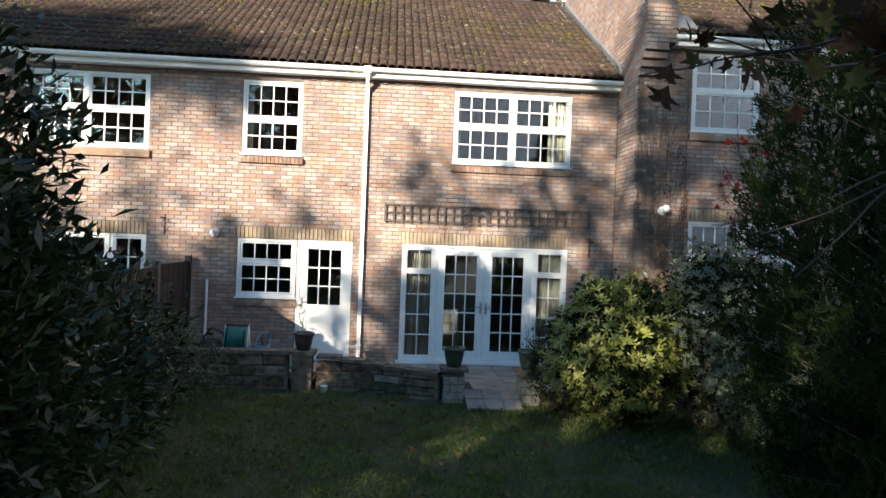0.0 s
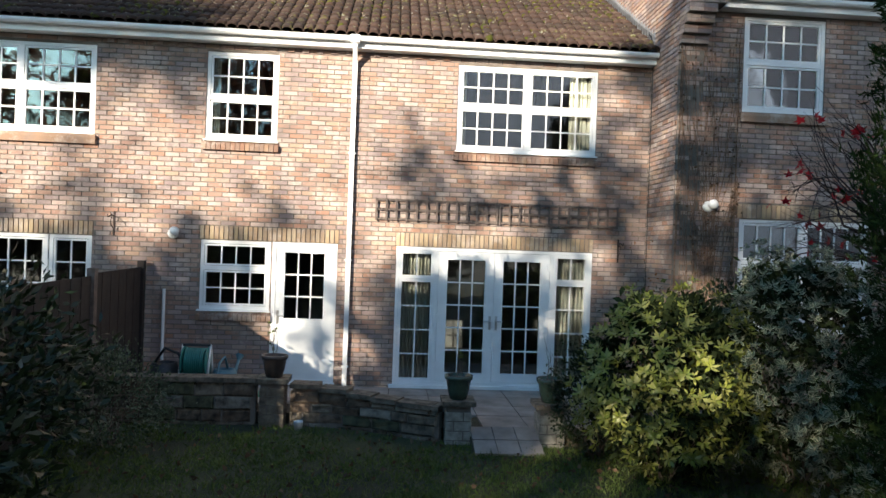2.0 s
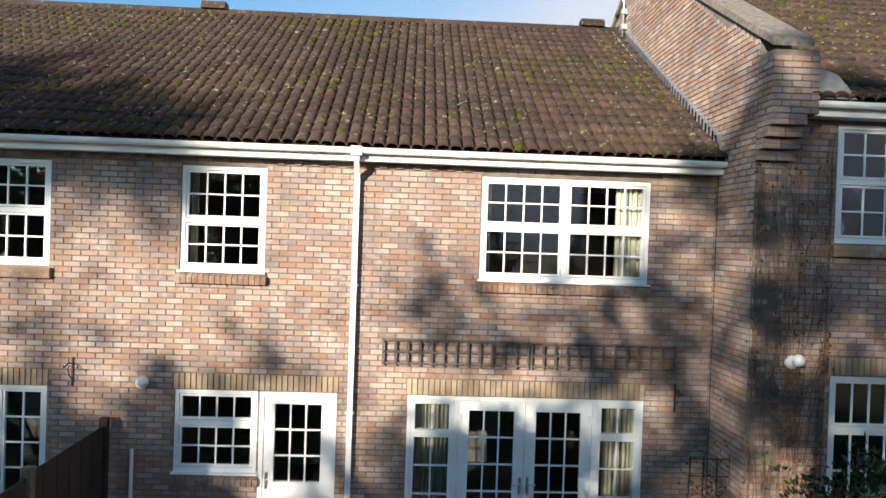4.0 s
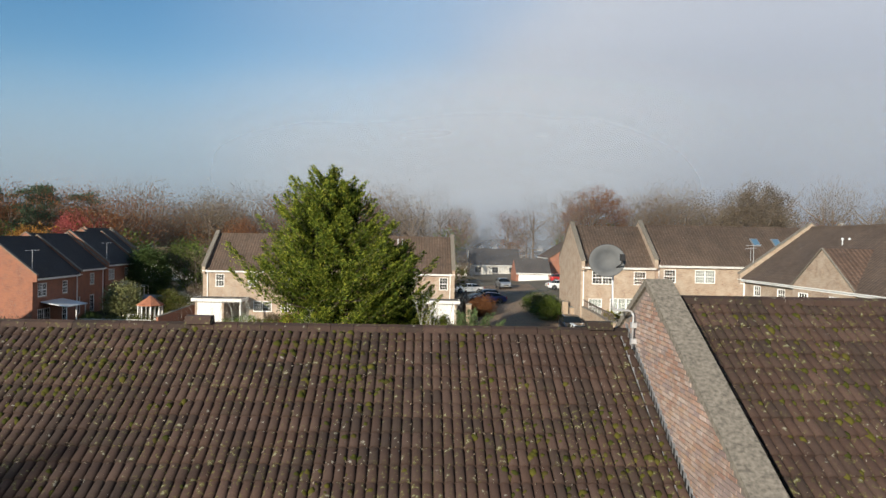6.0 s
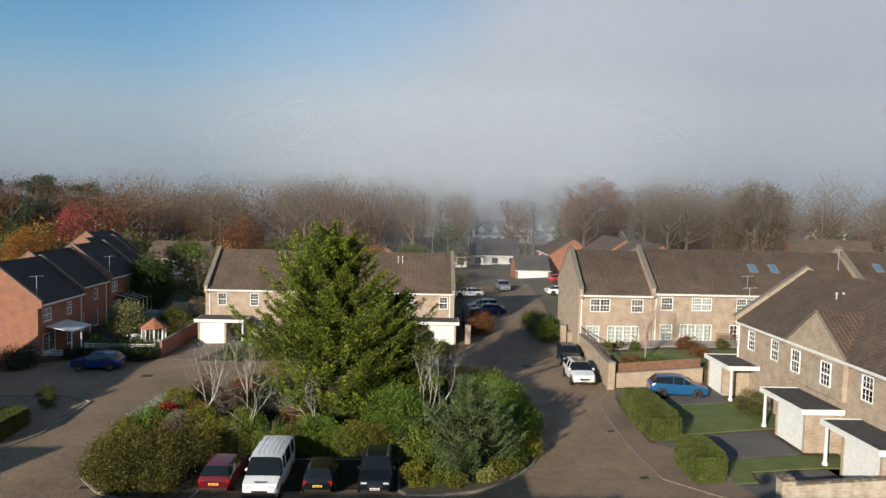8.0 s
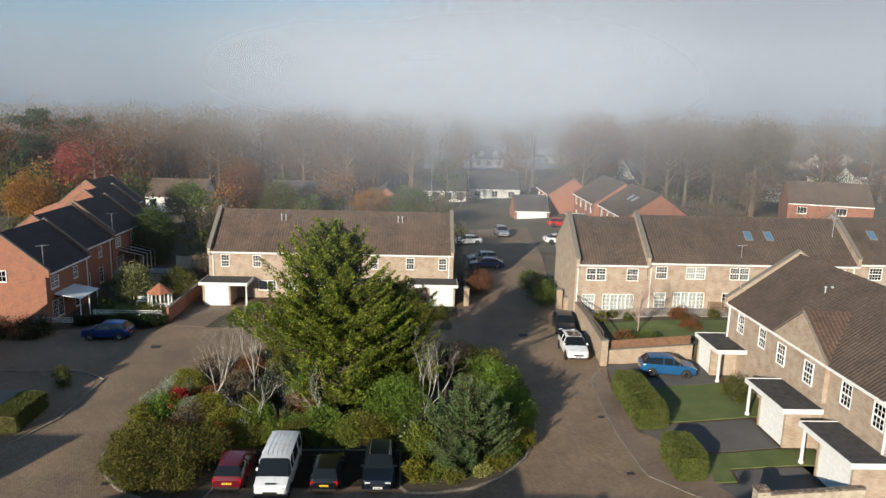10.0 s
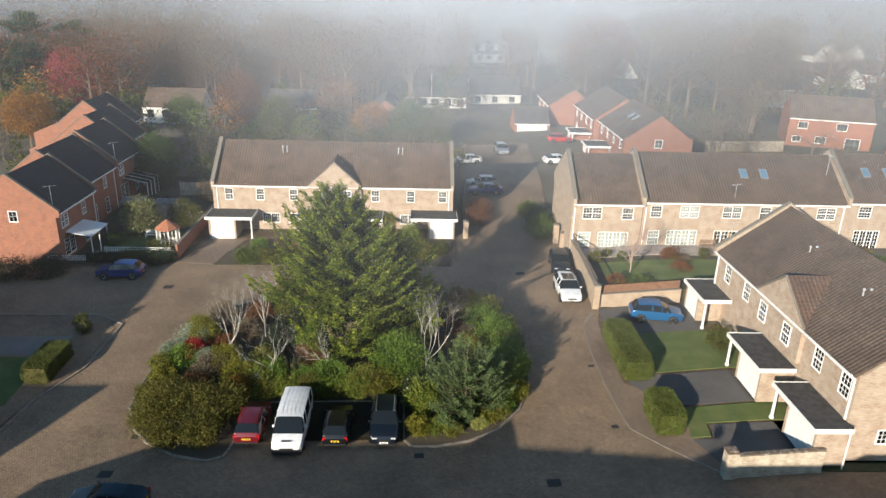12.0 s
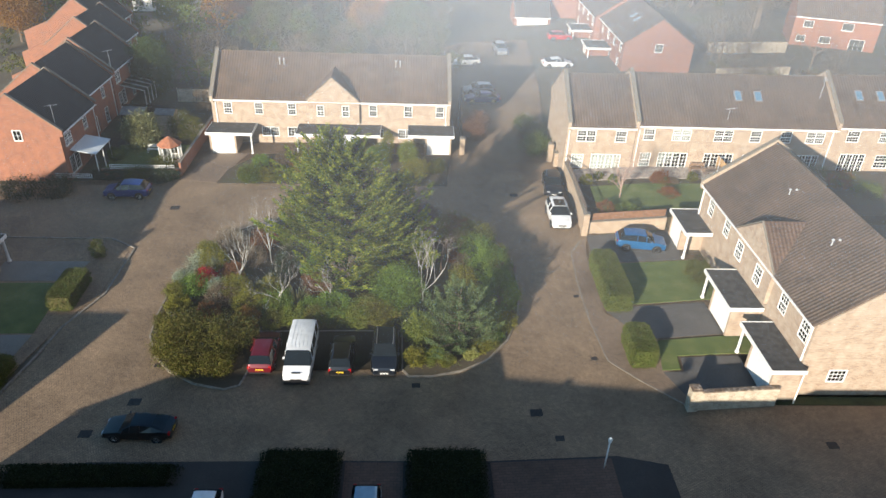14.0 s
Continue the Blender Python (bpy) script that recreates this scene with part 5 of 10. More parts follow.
pw = part("party_wall", Mesh().prism([(0.0, -1.0), (11.0, -1.0), (11.0, rake(11.0)), (RRY - RW, APEX + kk), (0.0, rake(0.0))], "x", 0.012, 0.40), M_MORTAR, tall)
brick_face(pw, 0.0, 6.62, -0.98, APEX + kk, [(0, 5.4, -2, 4.6)], top=lambda u: rake(6.62 - u) + 0.0, turn=pose(0, 6.62, 0, 0, 0, -90), seed=9)
for i, zc in enumerate((5.20, 5.33, 5.46, 5.59)):
    step = part("corbel", Mesh().box(0.010, -0.09 * (i + 1) + 0.012, zc + kk, 0.420, 0.004, zc + kk + 0.128), M_MORTAR, pw)
    for j in range(2):
        for q in range(2):
            a, e = 0.004 + j * 0.213, 0.204
            part("brick", Mesh().box(a, -0.09 * (i + 1) + 0.004 * q, zc + kk + 0.004 + q * 0.062, a + e, 0.0, zc + kk + 0.058 + q * 0.062), M_BRICK, step)
pier = part("kneeler", Mesh().box(0.014, Y0 + 0.012, 5.72 + kk, 0.546, 0.002, KNEEL + kk - 0.02), M_MORTAR, pw)
brick_face(pier, 0.0, 0.56, 5.725 + kk, KNEEL + kk - 0.03, [], y=Y0, seed=10)
brick_face(pier, 0.0, -Y0, 5.725 + kk, KNEEL + kk - 0.03, [], turn=pose(0, 0, 0, 0, 0, -90), seed=11)
cp = [(Y0 - 0.06, rake(Y0)), (RRY - RW, APEX + kk), (11.0, rake(11.0)), (11.0, rake(11.0) + 0.1), (RRY - RW, APEX + kk + 0.13), (Y0 + 0.25, rake(Y0 + 0.25) + 0.12), (Y0 - 0.06, rake(Y0) + 0.10)]
part("coping", Mesh().prism(cp, "x", -0.045, 0.435), M_COPING, pw, "grey lichen-spotted coping stones")
# stepped lead flashing beside the lower roof
fl_m2 = Mesh()
y = 1.0
while y < RIDGE_Y - RW:
    zr = (EAVE + (RIDGE_Z - EAVE) * (y + RW - 13.2) / (RIDGE_Y - 13.2)) + kk
    fl_m2.box(-0.008, y - 0.03, zr + 0.03, -0.001, y + 0.16, zr + 0.27)
    y += 0.125
tagged(part("flashing", fl_m2, M_LEAD, pw, "stepped grey lead flashing"), kind="stuff")
part("lead_apron", Mesh().prism([(0.88, EAVE + kk + 0.035), (RIDGE_Y - RW, RIDGE_Z + kk + 0.055), (RIDGE_Y - RW, RIDGE_Z + kk + 0.075), (0.88, EAVE + kk + 0.055)], "x", -0.16, -0.010), M_LEAD, pw)
part("valley_lead", Mesh().prism([(0.55, 0.0), (1.05, 0.0), (0.80, 0.28), (0.55, 0.36)], "y", -0.30, -0.27).data("valley_lead", M_LEAD), M_LEAD, tall, "pale stained lead saddle").matrix_local = pose(0.0, 0.0, REAVE + kk + 0.0)
part("cable", Mesh().tube([(-0.012, 1.0, -0.3), (-0.012, 1.0, 4.9), (-0.02, 1.0, 5.1), (-0.02, 1.2, 5.3)], 0.007, 5), M_BLACK, tall)

# moss cushions, lichen flecks and leaf litter on the roofs
M_MOSS = leaf("yellow_green_moss", [(0.036, 0.040, 0.009), (0.056, 0.058, 0.011), (0.078, 0.071, 0.015), (0.044, 0.037, 0.012)], 0.9, 0.05)
M_LITTER = leaf("pale_leaf_litter", [(0.20, 0.16, 0.12), (0.12, 0.085, 0.06), (0.27, 0.235, 0.195)], 0.9, 0.1)


def mossy(x0, x1, y0, z0, y1, z1, n, seed, pitch, gauge, label):
    """Cushions of moss in the channels of a tiled slope, and pale litter strewn over it."""
    rng, m, k = np.random.default_rng(seed), Mesh(), 0
    run = math.hypot(y1 - y0, z1 - z0)
    cy, cz = (y1 - y0) / run, (z1 - z0) / run
    spots = []
    while k < n:
        x, t = rng.uniform(x0, x1), rng.uniform(0.02, 0.99) * run
        if noise.noise(Vector((x * 0.55, t * 0.45, seed))) + 0.45 * noise.noise(Vector((x * 1.7, t * 1.3, seed))) < rng.uniform(-0.15, 0.55):
            continue
        k += 1
        x = x0 + round((x - x0) / pitch) * pitch + rng.normal() * 0.022
        t = min(run - 0.05, math.floor(t / gauge) * gauge + abs(rng.normal()) * 0.09)
        spots.append((x, t))
        r = rng.uniform(0.022, 0.062) * (1.35 if rng.uniform() < 0.12 else 1.0)
        c, hgt = rng.uniform(0, 2), r * rng.uniform(0.5, 0.85)
        v = []
        for rr, hh in ((1.0, -0.4), (0.86, 0.5), (0.45, 0.92)):
            for q in range(6):
                a, w = c + q * math.pi / 3, rr * r * rng.uniform(0.75, 1.25)
                u, b, o = w * math.cos(a), w * math.sin(a) * 1.25, 0.052 + hh * hgt
                v.append((x + u, y0 + cy * (t + b) - cz * o, z0 + cz * (t + b) + cy * o))
        o = 0.052 + hgt * 1.05
        v.append((x, y0 + cy * t - cz * o, z0 + cz * t + cy * o))
        m.add(v, [(i * 6 + q, i * 6 + (q + 1) % 6, i * 6 + 6 + (q + 1) % 6, i * 6 + 6 + q) for i in range(2) for q in range(6)] + [(12 + q, 12 + (q + 1) % 6, 18) for q in range(6)])
    solo("moss", m, M_MOSS, label, "moss", "", "stuff", True)
    q = n
    x, t = rng.uniform(x0, x1, q), rng.uniform(0.02, 0.98, q) * run
    o = 0.085
    p = np.stack([x, y0 + cy * t - cz * o, z0 + cz * t + cy * o], 1)
    solo("leaf_litter", leaf_sheet("leaf_litter", p, 0.052, 0.026, M_LITTER, rng, (1.0, 0.2, 0.1), 0.9, 0.2, np.array((0, -cz, cy))), M_LITTER, "pale specks of leaf litter strewn over the tiles", "leaves", "", "stuff")


mossy(-11.4, 4.25, WALL_Y - 0.28, EAVE, RIDGE_Y, RIDGE_Z, 1500, 21, 0.165, 0.339, "yellow-green moss cushions between roof tiles")
mossy(4.95, 13.4, RW - 0.28, REAVE, RRY, RRZ, 600, 22, 0.165, 0.339, "green moss cushions on the taller roof")

# satellite dish on a cranked pole
sat = thing("satellite_dish", pose(4.40, 18.0, 8.5), "grey satellite dish on a cranked galvanised pole", "satellite dish")
M_GALV = plain("galvanised_pole", (0.55, 0.56, 0.58), 0.4, 0.5, vary=0.08)
M_DISH = plain("grey_dish", (0.055, 0.06, 0.066), 0.6, 0.1, vary=0.1)
part("pole", Mesh().tube([(-0.06, 0, -0.15), (-0.06, 0, 0.48), (-0.10, 0, 0.56), (-0.16, 0, 0.575), (-0.36, 0, 0.58), (-0.43, 0, 0.60), (-0.46, 0, 0.68), (-0.46, 0, 1.75)], 0.022, 10), M_GALV, sat, smooth=True)
for z in (-0.05, 0.25):
    part("bracket", Mesh().box(-0.10, -0.05, z, 0.0, 0.05, z + 0.1), M_GALV, sat)
dm = Mesh()
pr = [(0.001, 0.0), (0.10, 0.006), (0.20, 0.024), (0.28, 0.048), (0.33, 0.07), (0.335, 0.075), (0.325, 0.078), (0.20, 0.032), (0.10, 0.014), (0.001, 0.008)]
dm.lathe(pr, 28)
q = pose(-0.60, -0.10, 1.50, 82, 0, -18)
dm.v = [tuple(q @ Vector((v[0], v[1] * 0.92, v[2]))) for v in dm.v]
part("dish", dm, M_DISH, sat, smooth=True)
part("feed_arm", Mesh().tube([(-0.46, -0.12, 1.36), (-0.42, -0.42, 1.46), (-0.42, -0.46, 1.55)], 0.014, 6), M_BLACK, sat)
part("receiver", Mesh().box(-0.46, -0.50, 1.52, -0.38, -0.42, 1.64), M_BLACK, sat)

# ---- things on the back wall ----
trl = thing("wall_trellis", pose(-0.06, WALL_Y - 0.03, 2.44), "weathered grey-brown wooden trellis fixed above the doors", "trellis")
M_TRELLIS = plain("weathered_trellis_wood", (0.13, 0.10, 0.085), 0.9, vary=0.2, scale=12, grain=0.3)
for i in range(2):
    for j in range(3):
        part("slat", Mesh().box(i * 1.99, -0.018, j * 0.152, i * 1.99 + 1.97, 0.0, j * 0.152 + 0.028), M_TRELLIS, trl)
    for j in range(13):
        x = i * 1.99 + j * 1.942 / 12
        part("slat", Mesh().box(x, -0.034, -0.012, x + 0.028, -0.0185, 0.344), M_TRELLIS, trl)


def wall_light(x, y, z, tall_one=False):
    w = thing("wall_light", pose(x, y, z), "round white outdoor wall light", "wall light")
    q = pose(0, 0, 0, 90)
    a = Mesh().lathe([(0.075, 0.0), (0.085, 0.02), (0.08, 0.05), (0.04, 0.06)], 16)
    a.v = [tuple(q @ Vector(p)) for p in a.v]
    part("base", a, M_PAINT, w, smooth=True)
    b = Mesh().lathe([(0.035, 0.05), (0.06, 0.08), (0.075, 0.13), (0.06, 0.17), (0.02, 0.185)], 16)
    b.v = [tuple(pose(0.01, 0, -0.01, 70, 0, 15) @ Vector(p)) for p in b.v]
    part("lamp_head", b, M_PAINT, w, smooth=True)
    return w


wall_light(-3.20, WALL_Y - 0.0, 2.10)
wall_light(4.93, RW - 0.0, 2.78)


def wall_hook(x, z, label):
    h = thing("plant_hook", pose(x, WALL_Y - 0.005, z), label, "plant hook")
    part("back_bar", Mesh().box(-0.012, -0.012, -0.22, 0.012, 0.0, 0.16), M_IRON, h)
    part("arm", Mesh().tube([(0, -0.01, 0.08), (0, -0.12, 0.10), (0.0, -0.24, 0.06), (0, -0.27, 0.10)], 0.008, 6), M_IRON, h)
    part("scroll", Mesh().tube([(0, -0.02, -0.12), (0, -0.10, -0.06), (0, -0.14, 0.02), (0, -0.10, 0.07), (0, -0.06, 0.04)], 0.006, 6), M_IRON, h)
    return h


wall_hook(-4.11, 2.25, "rusty iron hanging basket hook on brick")
wall_hook(3.93, 2.10, "small rusty iron hook on brick")
sp = thing("security_light", pose(-6.0, WALL_Y, 2.95), "small black security light on brick", "security light")
part("body", Mesh().box(-0.07, -0.10, -0.05, 0.07, 0.0, 0.06), M_BLACK, sp)
part("arm", Mesh().box(0.07, -0.05, -0.02, 0.16, -0.02, 0.01), M_BLACK, sp)

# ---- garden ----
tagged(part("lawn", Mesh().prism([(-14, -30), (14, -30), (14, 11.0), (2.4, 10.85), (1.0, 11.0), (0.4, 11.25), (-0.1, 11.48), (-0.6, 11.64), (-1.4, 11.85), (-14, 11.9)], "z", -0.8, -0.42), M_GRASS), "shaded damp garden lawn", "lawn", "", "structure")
patio = tagged(part("patio", Mesh().prism([(-14, 11.76), (-1.4, 11.74), (-0.6, 11.67), (-0.1, 11.52), (0.4, 11.28), (1.0, 11.02), (2.4, 10.80), (14, 10.8), (14, 13.44), (-14, 13.44)], "z", -0.8, -0.275), M_SOIL), "paved patio behind the house", "patio", "", "structure")
rnd = random.Random(21)
slab = Mesh().box(0.006, 0.006, 0, 0.594, 0.594, 0.03).data("slab", M_SLAB)
for i in range(-10, 10):
    for j in range(4):
        x, y = i * 0.6 + 0.25, 13.42 - (j + 1) * 0.6
        if y < 11.65 - 0.30 * max(0, x + 1.2) and not (1.25 < x + 0.3 < 2.2 and y > 10.3) and not (x > 2.6 and y > 10.9):
            continue
        part("slab", slab, M_SLAB, patio).matrix_local = pose(x, y, -0.274 + rnd.uniform(-0.003, 0.004), rnd.uniform(-0.3, 0.3), rnd.uniform(-0.3, 0.3), 0)
# the paving runs down between the gate pillars to the lawn
part("bed", Mesh().prism([(11.0, -0.8), (11.0, -0.275), (10.34, -0.43), (10.34, -0.8)], "x", 1.27, 2.13), M_SOIL, patio)
small = Mesh().box(0.005, 0.005, 0, 0.275, 0.325, 0.03).data("slab", M_SLAB)
for i in range(3):
    for j in range(2):
        part("slab", small, M_SLAB, patio).matrix_local = pose(1.28 + i * 0.281, 10.68 - j * 0.335, -0.338 - j * 0.078, 13.2, 0, 0)


def stone_wall(label, path, tops, base, seed, cap=0.06):
    """A low wall of rough stones laid in courses along a path, with coping stones on top."""
    rnd = random.Random(seed)
    w = thing("garden_wall", pose(path[0][0], path[0][1], base), label, "garden wall")
    o = Vector((path[0][0], path[0][1], base))
    pts = [Vector((*p, 0)) for p in path]
    lens = [(b - a).length for a, b in zip(pts, pts[1:])]
    total = sum(lens)

    def at(s):
        for a, b, l, t0, t1 in zip(pts, pts[1:], lens, tops, tops[1:]):
            if s <= l or b is pts[-1]:
                return a + (b - a) * (s / l), (b - a).normalized(), t0 + (t1 - t0) * s / l
            s -= l
    z, k = base, 0
    while z < max(tops) - 0.03:
        hgt = rnd.uniform(0.12, 0.19)
        s = -rnd.uniform(0, 0.2)
        while s < total:
            l = rnd.uniform(0.22, 0.5)
            a, b = max(0, s), min(total, s + l)
            s += l
            if b - a < 0.06:
                continue
            p, d, top = at((a + b) / 2)
            if z > top - 0.04:
                continue
            h = min(hgt, top - z)
            n = Vector((d.y, -d.x, 0))
            m = Matrix.Translation(p - o + Vector((0, 0, z))) @ Matrix(((d.x, n.x, 0, 0), (d.y, n.y, 0, 0), (0, 0, 1, 0), (0, 0, 0, 1)))
            e, l2 = 0.022, (b - a) / 2 - rnd.uniform(0.006, 0.014)
            f = 0.115 + rnd.uniform(-0.015, 0.025)
            j = [rnd.uniform(-0.022, 0.014) for _ in range(8)]
            v = [(-l2, -0.1, 0.004), (l2, -0.1, 0.004), (l2, -0.1, h - 0.006), (-l2, -0.1, h - 0.006), (-l2 + e, f + j[0], 0.004 + e), (l2 - e, f + j[1], 0.004 + e), (l2 - e, f + j[2], h - 0.006 - e), (-l2 + e, f + j[3], h - 0.006 - e), (-l2, f - 0.02, 0.004), (l2, f - 0.02, 0.004), (l2, f - 0.02, h - 0.006), (-l2, f - 0.02, h - 0.006)]
            mm = Mesh().add([m @ Vector(q) for q in v], [(3, 2, 1, 0), (4, 5, 6, 7), (0, 1, 9, 8), (1, 2, 10, 9), (2, 3, 11, 10), (3, 0, 8, 11), (8, 9, 5, 4), (9, 10, 6, 5), (10, 11, 7, 6), (11, 8, 4, 7)])
            part("stone", mm, M_STONES[rnd.choice((0, 0, 1, 1, 2, 3))], w)
        z += hgt
    s = 0.0
    while s < total:
        l = min(rnd.uniform(0.35, 0.5), total - s)
        if l > 0.08:
            p, d, top = at(s + l / 2)
            n = Vector((d.y, -d.x, 0))
            m = Matrix.Translation(p - o + Vector((0, 0, top + 0.005))) @ Matrix(((d.x, n.x, 0, 0), (d.y, n.y, 0, 0), (0, 0, 1, 0), (0, 0, 0, 1)))
            part("coping_stone", Mesh().box(-l / 2 + 0.004, -0.14, 0, l / 2 - 0.004, 0.14, cap, m), M_STONE, w)
        s += l
    c0 = Mesh()
    for a, b in zip(pts, pts[1:]):
        d = (b - a).normalized()
        n = Vector((d.y, -d.x, 0))
        t = min(at(0.01)[2], tops[-1]) - base - 0.03
        m = Matrix.Translation(a - o + Vector((0, 0, base))) @ Matrix(((d.x, n.x, 0, 0), (d.y, n.y, 0, 0), (0, 0, 1, 0), (0, 0, 0, 1)))
        c0.box(0, -0.085, 0, (b - a).length, 0.085, t, m)
    part("core", c0, M_MORTAR, w)
    return w


# the base of each wall is given in z of the world
stone_wall("low rough stone garden wall with coping", [(-5.6, 11.72), (-1.52, 11.72)], [0.12, 0.14], -0.50, 31)
stone_wall("low curved stone garden wall stepping down", [(-1.06, 11.70), (-0.6, 11.66), (-0.1, 11.50), (0.4, 11.26), (0.92, 11.02)], [0.10, 0.06, 0.0, -0.03, -0.04], -0.50, 32)


M_PALESTONE = plain("pale_pillar_brick", (0.34, 0.31, 0.26), 0.95, vary=0.22, scale=10, grain=0.6)


def brick_pillar(x, y, top, label, stone):
    p = thing("garden_pillar", pose(x, y, -0.50), label, "pillar")
    core = part("core", Mesh().box(-0.15, -0.15, 0, 0.15, 0.15, top + 0.5), M_MORTAR, p)
    rnd, k, z = random.Random(int(x * 100)), 0, 0.01
    br = five_faces(Mesh(), -0.158, 0.055, 0, 0.11, 0, 0.03, rnd).data("brick", stone)
    sh = five_faces(Mesh(), 0.065, 0.158, 0, 0.11, 0, 0.03, rnd).data("brick", stone)
    while z + 0.11 < top + 0.5:
        for a in range(4):
            for dd in (br, sh):
                part("brick", dd, stone, core).matrix_local = pose(0, 0, z, 0, 0, a * 90) @ (pose(0, -0.162, 0) if k % 2 else Matrix.Scale(-1, 4, (1, 0, 0)) @ pose(0, -0.162, 0))
        z += 0.12
        k += 1
    part("cap", Mesh().box(-0.21, -0.21, top + 0.5, 0.21, 0.21, top + 0.56), M_STONE, p, "flat stone cap")
    return p


brick_pillar(-1.29, 11.66, 0.16, "stone pillar of the garden wall", M_STONE)
brick_pillar(1.12, 10.98, 0.06, "pale stone gate pillar with a flat cap", M_PALESTONE)
brick_pillar(2.28, 10.88, 0.06, "pale stone gate pillar with a flat cap", M_PALESTONE)


def plant_pot(x, y, z, r, h, tone, label, seed, sticks=4):
    p = thing("plant_pot", pose(x, y, z), label, "plant pot")
    part("pot", Mesh().lathe([(r * 0.62, 0), (r * 0.8, h * 0.35), (r * 0.93, h * 0.8), (r * 1.05, h * 0.84), (r * 1.07, h), (r * 0.92, h), (r * 0.9, h * 0.86), (r * 0.1, h * 0.85)], 20), tone, p, smooth=True)
    part("soil", Mesh().lathe([(r * 0.91, h * 0.80), (r * 0.90, h * 0.875), (0.01, h * 0.89)], 16), M_SOIL, p)
    rng = np.random.default_rng(seed)
    m, tips = Mesh(), []
    for i in range(sticks):
        limbs(m, rng, (rng.normal() * 0.03, rng.normal() * 0.03, h * 0.86), (rng.normal() * 0.25, rng.normal() * 0.25, 1), rng.uniform(0.22, 0.42), 0.006, 1, 0.4, 0.1, tips, 4)
    part("rose_stem", m, M_BARK, p)
    t = np.array(tips)[rng.integers(0, len(tips), 14)] + rng.normal(size=(14, 3)) * 0.02
    part("leaf", leaf_sheet("leaf", t, 0.05, 0.03, L_GREEN, rng), L_GREEN, p)
    return p


M_POT1 = plain("dark_glazed_pot", (0.035, 0.03, 0.03), 0.3, vary=0.15)
M_POT2 = plain("green_glazed_pot", (0.045, 0.075, 0.055), 0.25, vary=0.2)
plant_pot(-1.29, 11.66, 0.22, 0.17, 0.29, M_POT1, "dark glazed pot with a bare rose on a pillar", 41)
plant_pot(1.12, 10.98, 0.12, 0.17, 0.30, M_POT2, "green glazed pot with a pruned rose on a pillar", 42)
plant_pot(2.28, 10.88, 0.12, 0.17, 0.30, M_POT2, "green glazed pot with a leggy rose on a pillar", 43)

# hose reel, watering cans and oddments on the patio
M_TEAL = plain("teal_plastic", (0.02, 0.17, 0.15), 0.45, vary=0.12)
M_BLUECAN = plain("blue_grey_plastic", (0.07, 0.16, 0.20), 0.5, vary=0.1)
M_GREENP = plain("green_plastic", (0.03, 0.16, 0.07), 0.5, vary=0.1)
reel = thing("hose_reel", pose(-2.52, 12.45, -0.24), "teal garden hose reel on a tubular stand", "hose reel")
rm = Mesh()
for i in range(9):
    a = -0.12 + 0.03 * i
    rm.add(*(lambda q: (q.v, q.f))(Mesh().tube([(a + 0.002 * math.sin(k), 0.19 * math.cos(k * math.pi / 10), 0.50 + 0.19 * math.sin(k * math.pi / 10)) for k in range(21)], 0.017, 6)))
part("hose", rm, M_TEAL, reel, "coiled teal hose", True)
for x in (-0.17, 0.17):
    t = Mesh().lathe([(0.02, -0.008), (0.22, -0.008), (0.23, 0.0), (0.22, 0.008), (0.02, 0.008)], 20)
    t.v = [tuple(pose(x, 0, 0.50, 0, 90) @ Vector(p)) for p in t.v]
    part("flange", t, M_TEAL, reel, smooth=True)
    part("stand", Mesh().tube([(x * 1.15, -0.22, 0.0), (x * 1.15, -0.10, 0.45), (x * 1.15, 0.0, 0.74), (x * 1.15, 0.10, 0.45), (x * 1.15, 0.22, 0.0)], 0.018, 8), M_PAINT, reel, smooth=True)
part("handle_bar", Mesh().tube([(-0.195, 0, 0.74), (0.195, 0, 0.74)], 0.017, 8), M_BLACK, reel)
part("base_tray", Mesh().box(-0.34, -0.2, 0.0, 0.5, 0.16, 0.025), M_GALV, reel)


def watering_can(x, y, z, turn, mat, label, s=1.0):
    c = thing("watering_can", pose(x, y, z, 0, 0, turn), label, "watering can")
    part("body", Mesh().lathe([(0.13 * s, 0), (0.14 * s, 0.03 * s), (0.13 * s, 0.2 * s), (0.10 * s, 0.28 * s), (0.085 * s, 0.28 * s), (0.08 * s, 0.24 * s)], 18), mat, c, smooth=True)
    part("spout", Mesh().tube([(0.12 * s, 0, 0.06 * s), (0.24 * s, 0, 0.16 * s), (0.36 * s, 0, 0.32 * s)], [0.03 * s, 0.02 * s, 0.016 * s], 8), mat, c, smooth=True)
    part("rose", Mesh().tube([(0.355 * s, 0, 0.315 * s), (0.39 * s, 0, 0.36 * s)], [0.016 * s, 0.045 * s], 10), mat, c)
    part("handle", Mesh().tube([(-0.12 * s, 0, 0.10 * s), (-0.2 * s, 0, 0.22 * s), (-0.12 * s, 0, 0.36 * s), (0.0, 0, 0.40 * s), (0.08 * s, 0, 0.28 * s)], 0.013 * s, 8), mat, c, smooth=True)
    return c


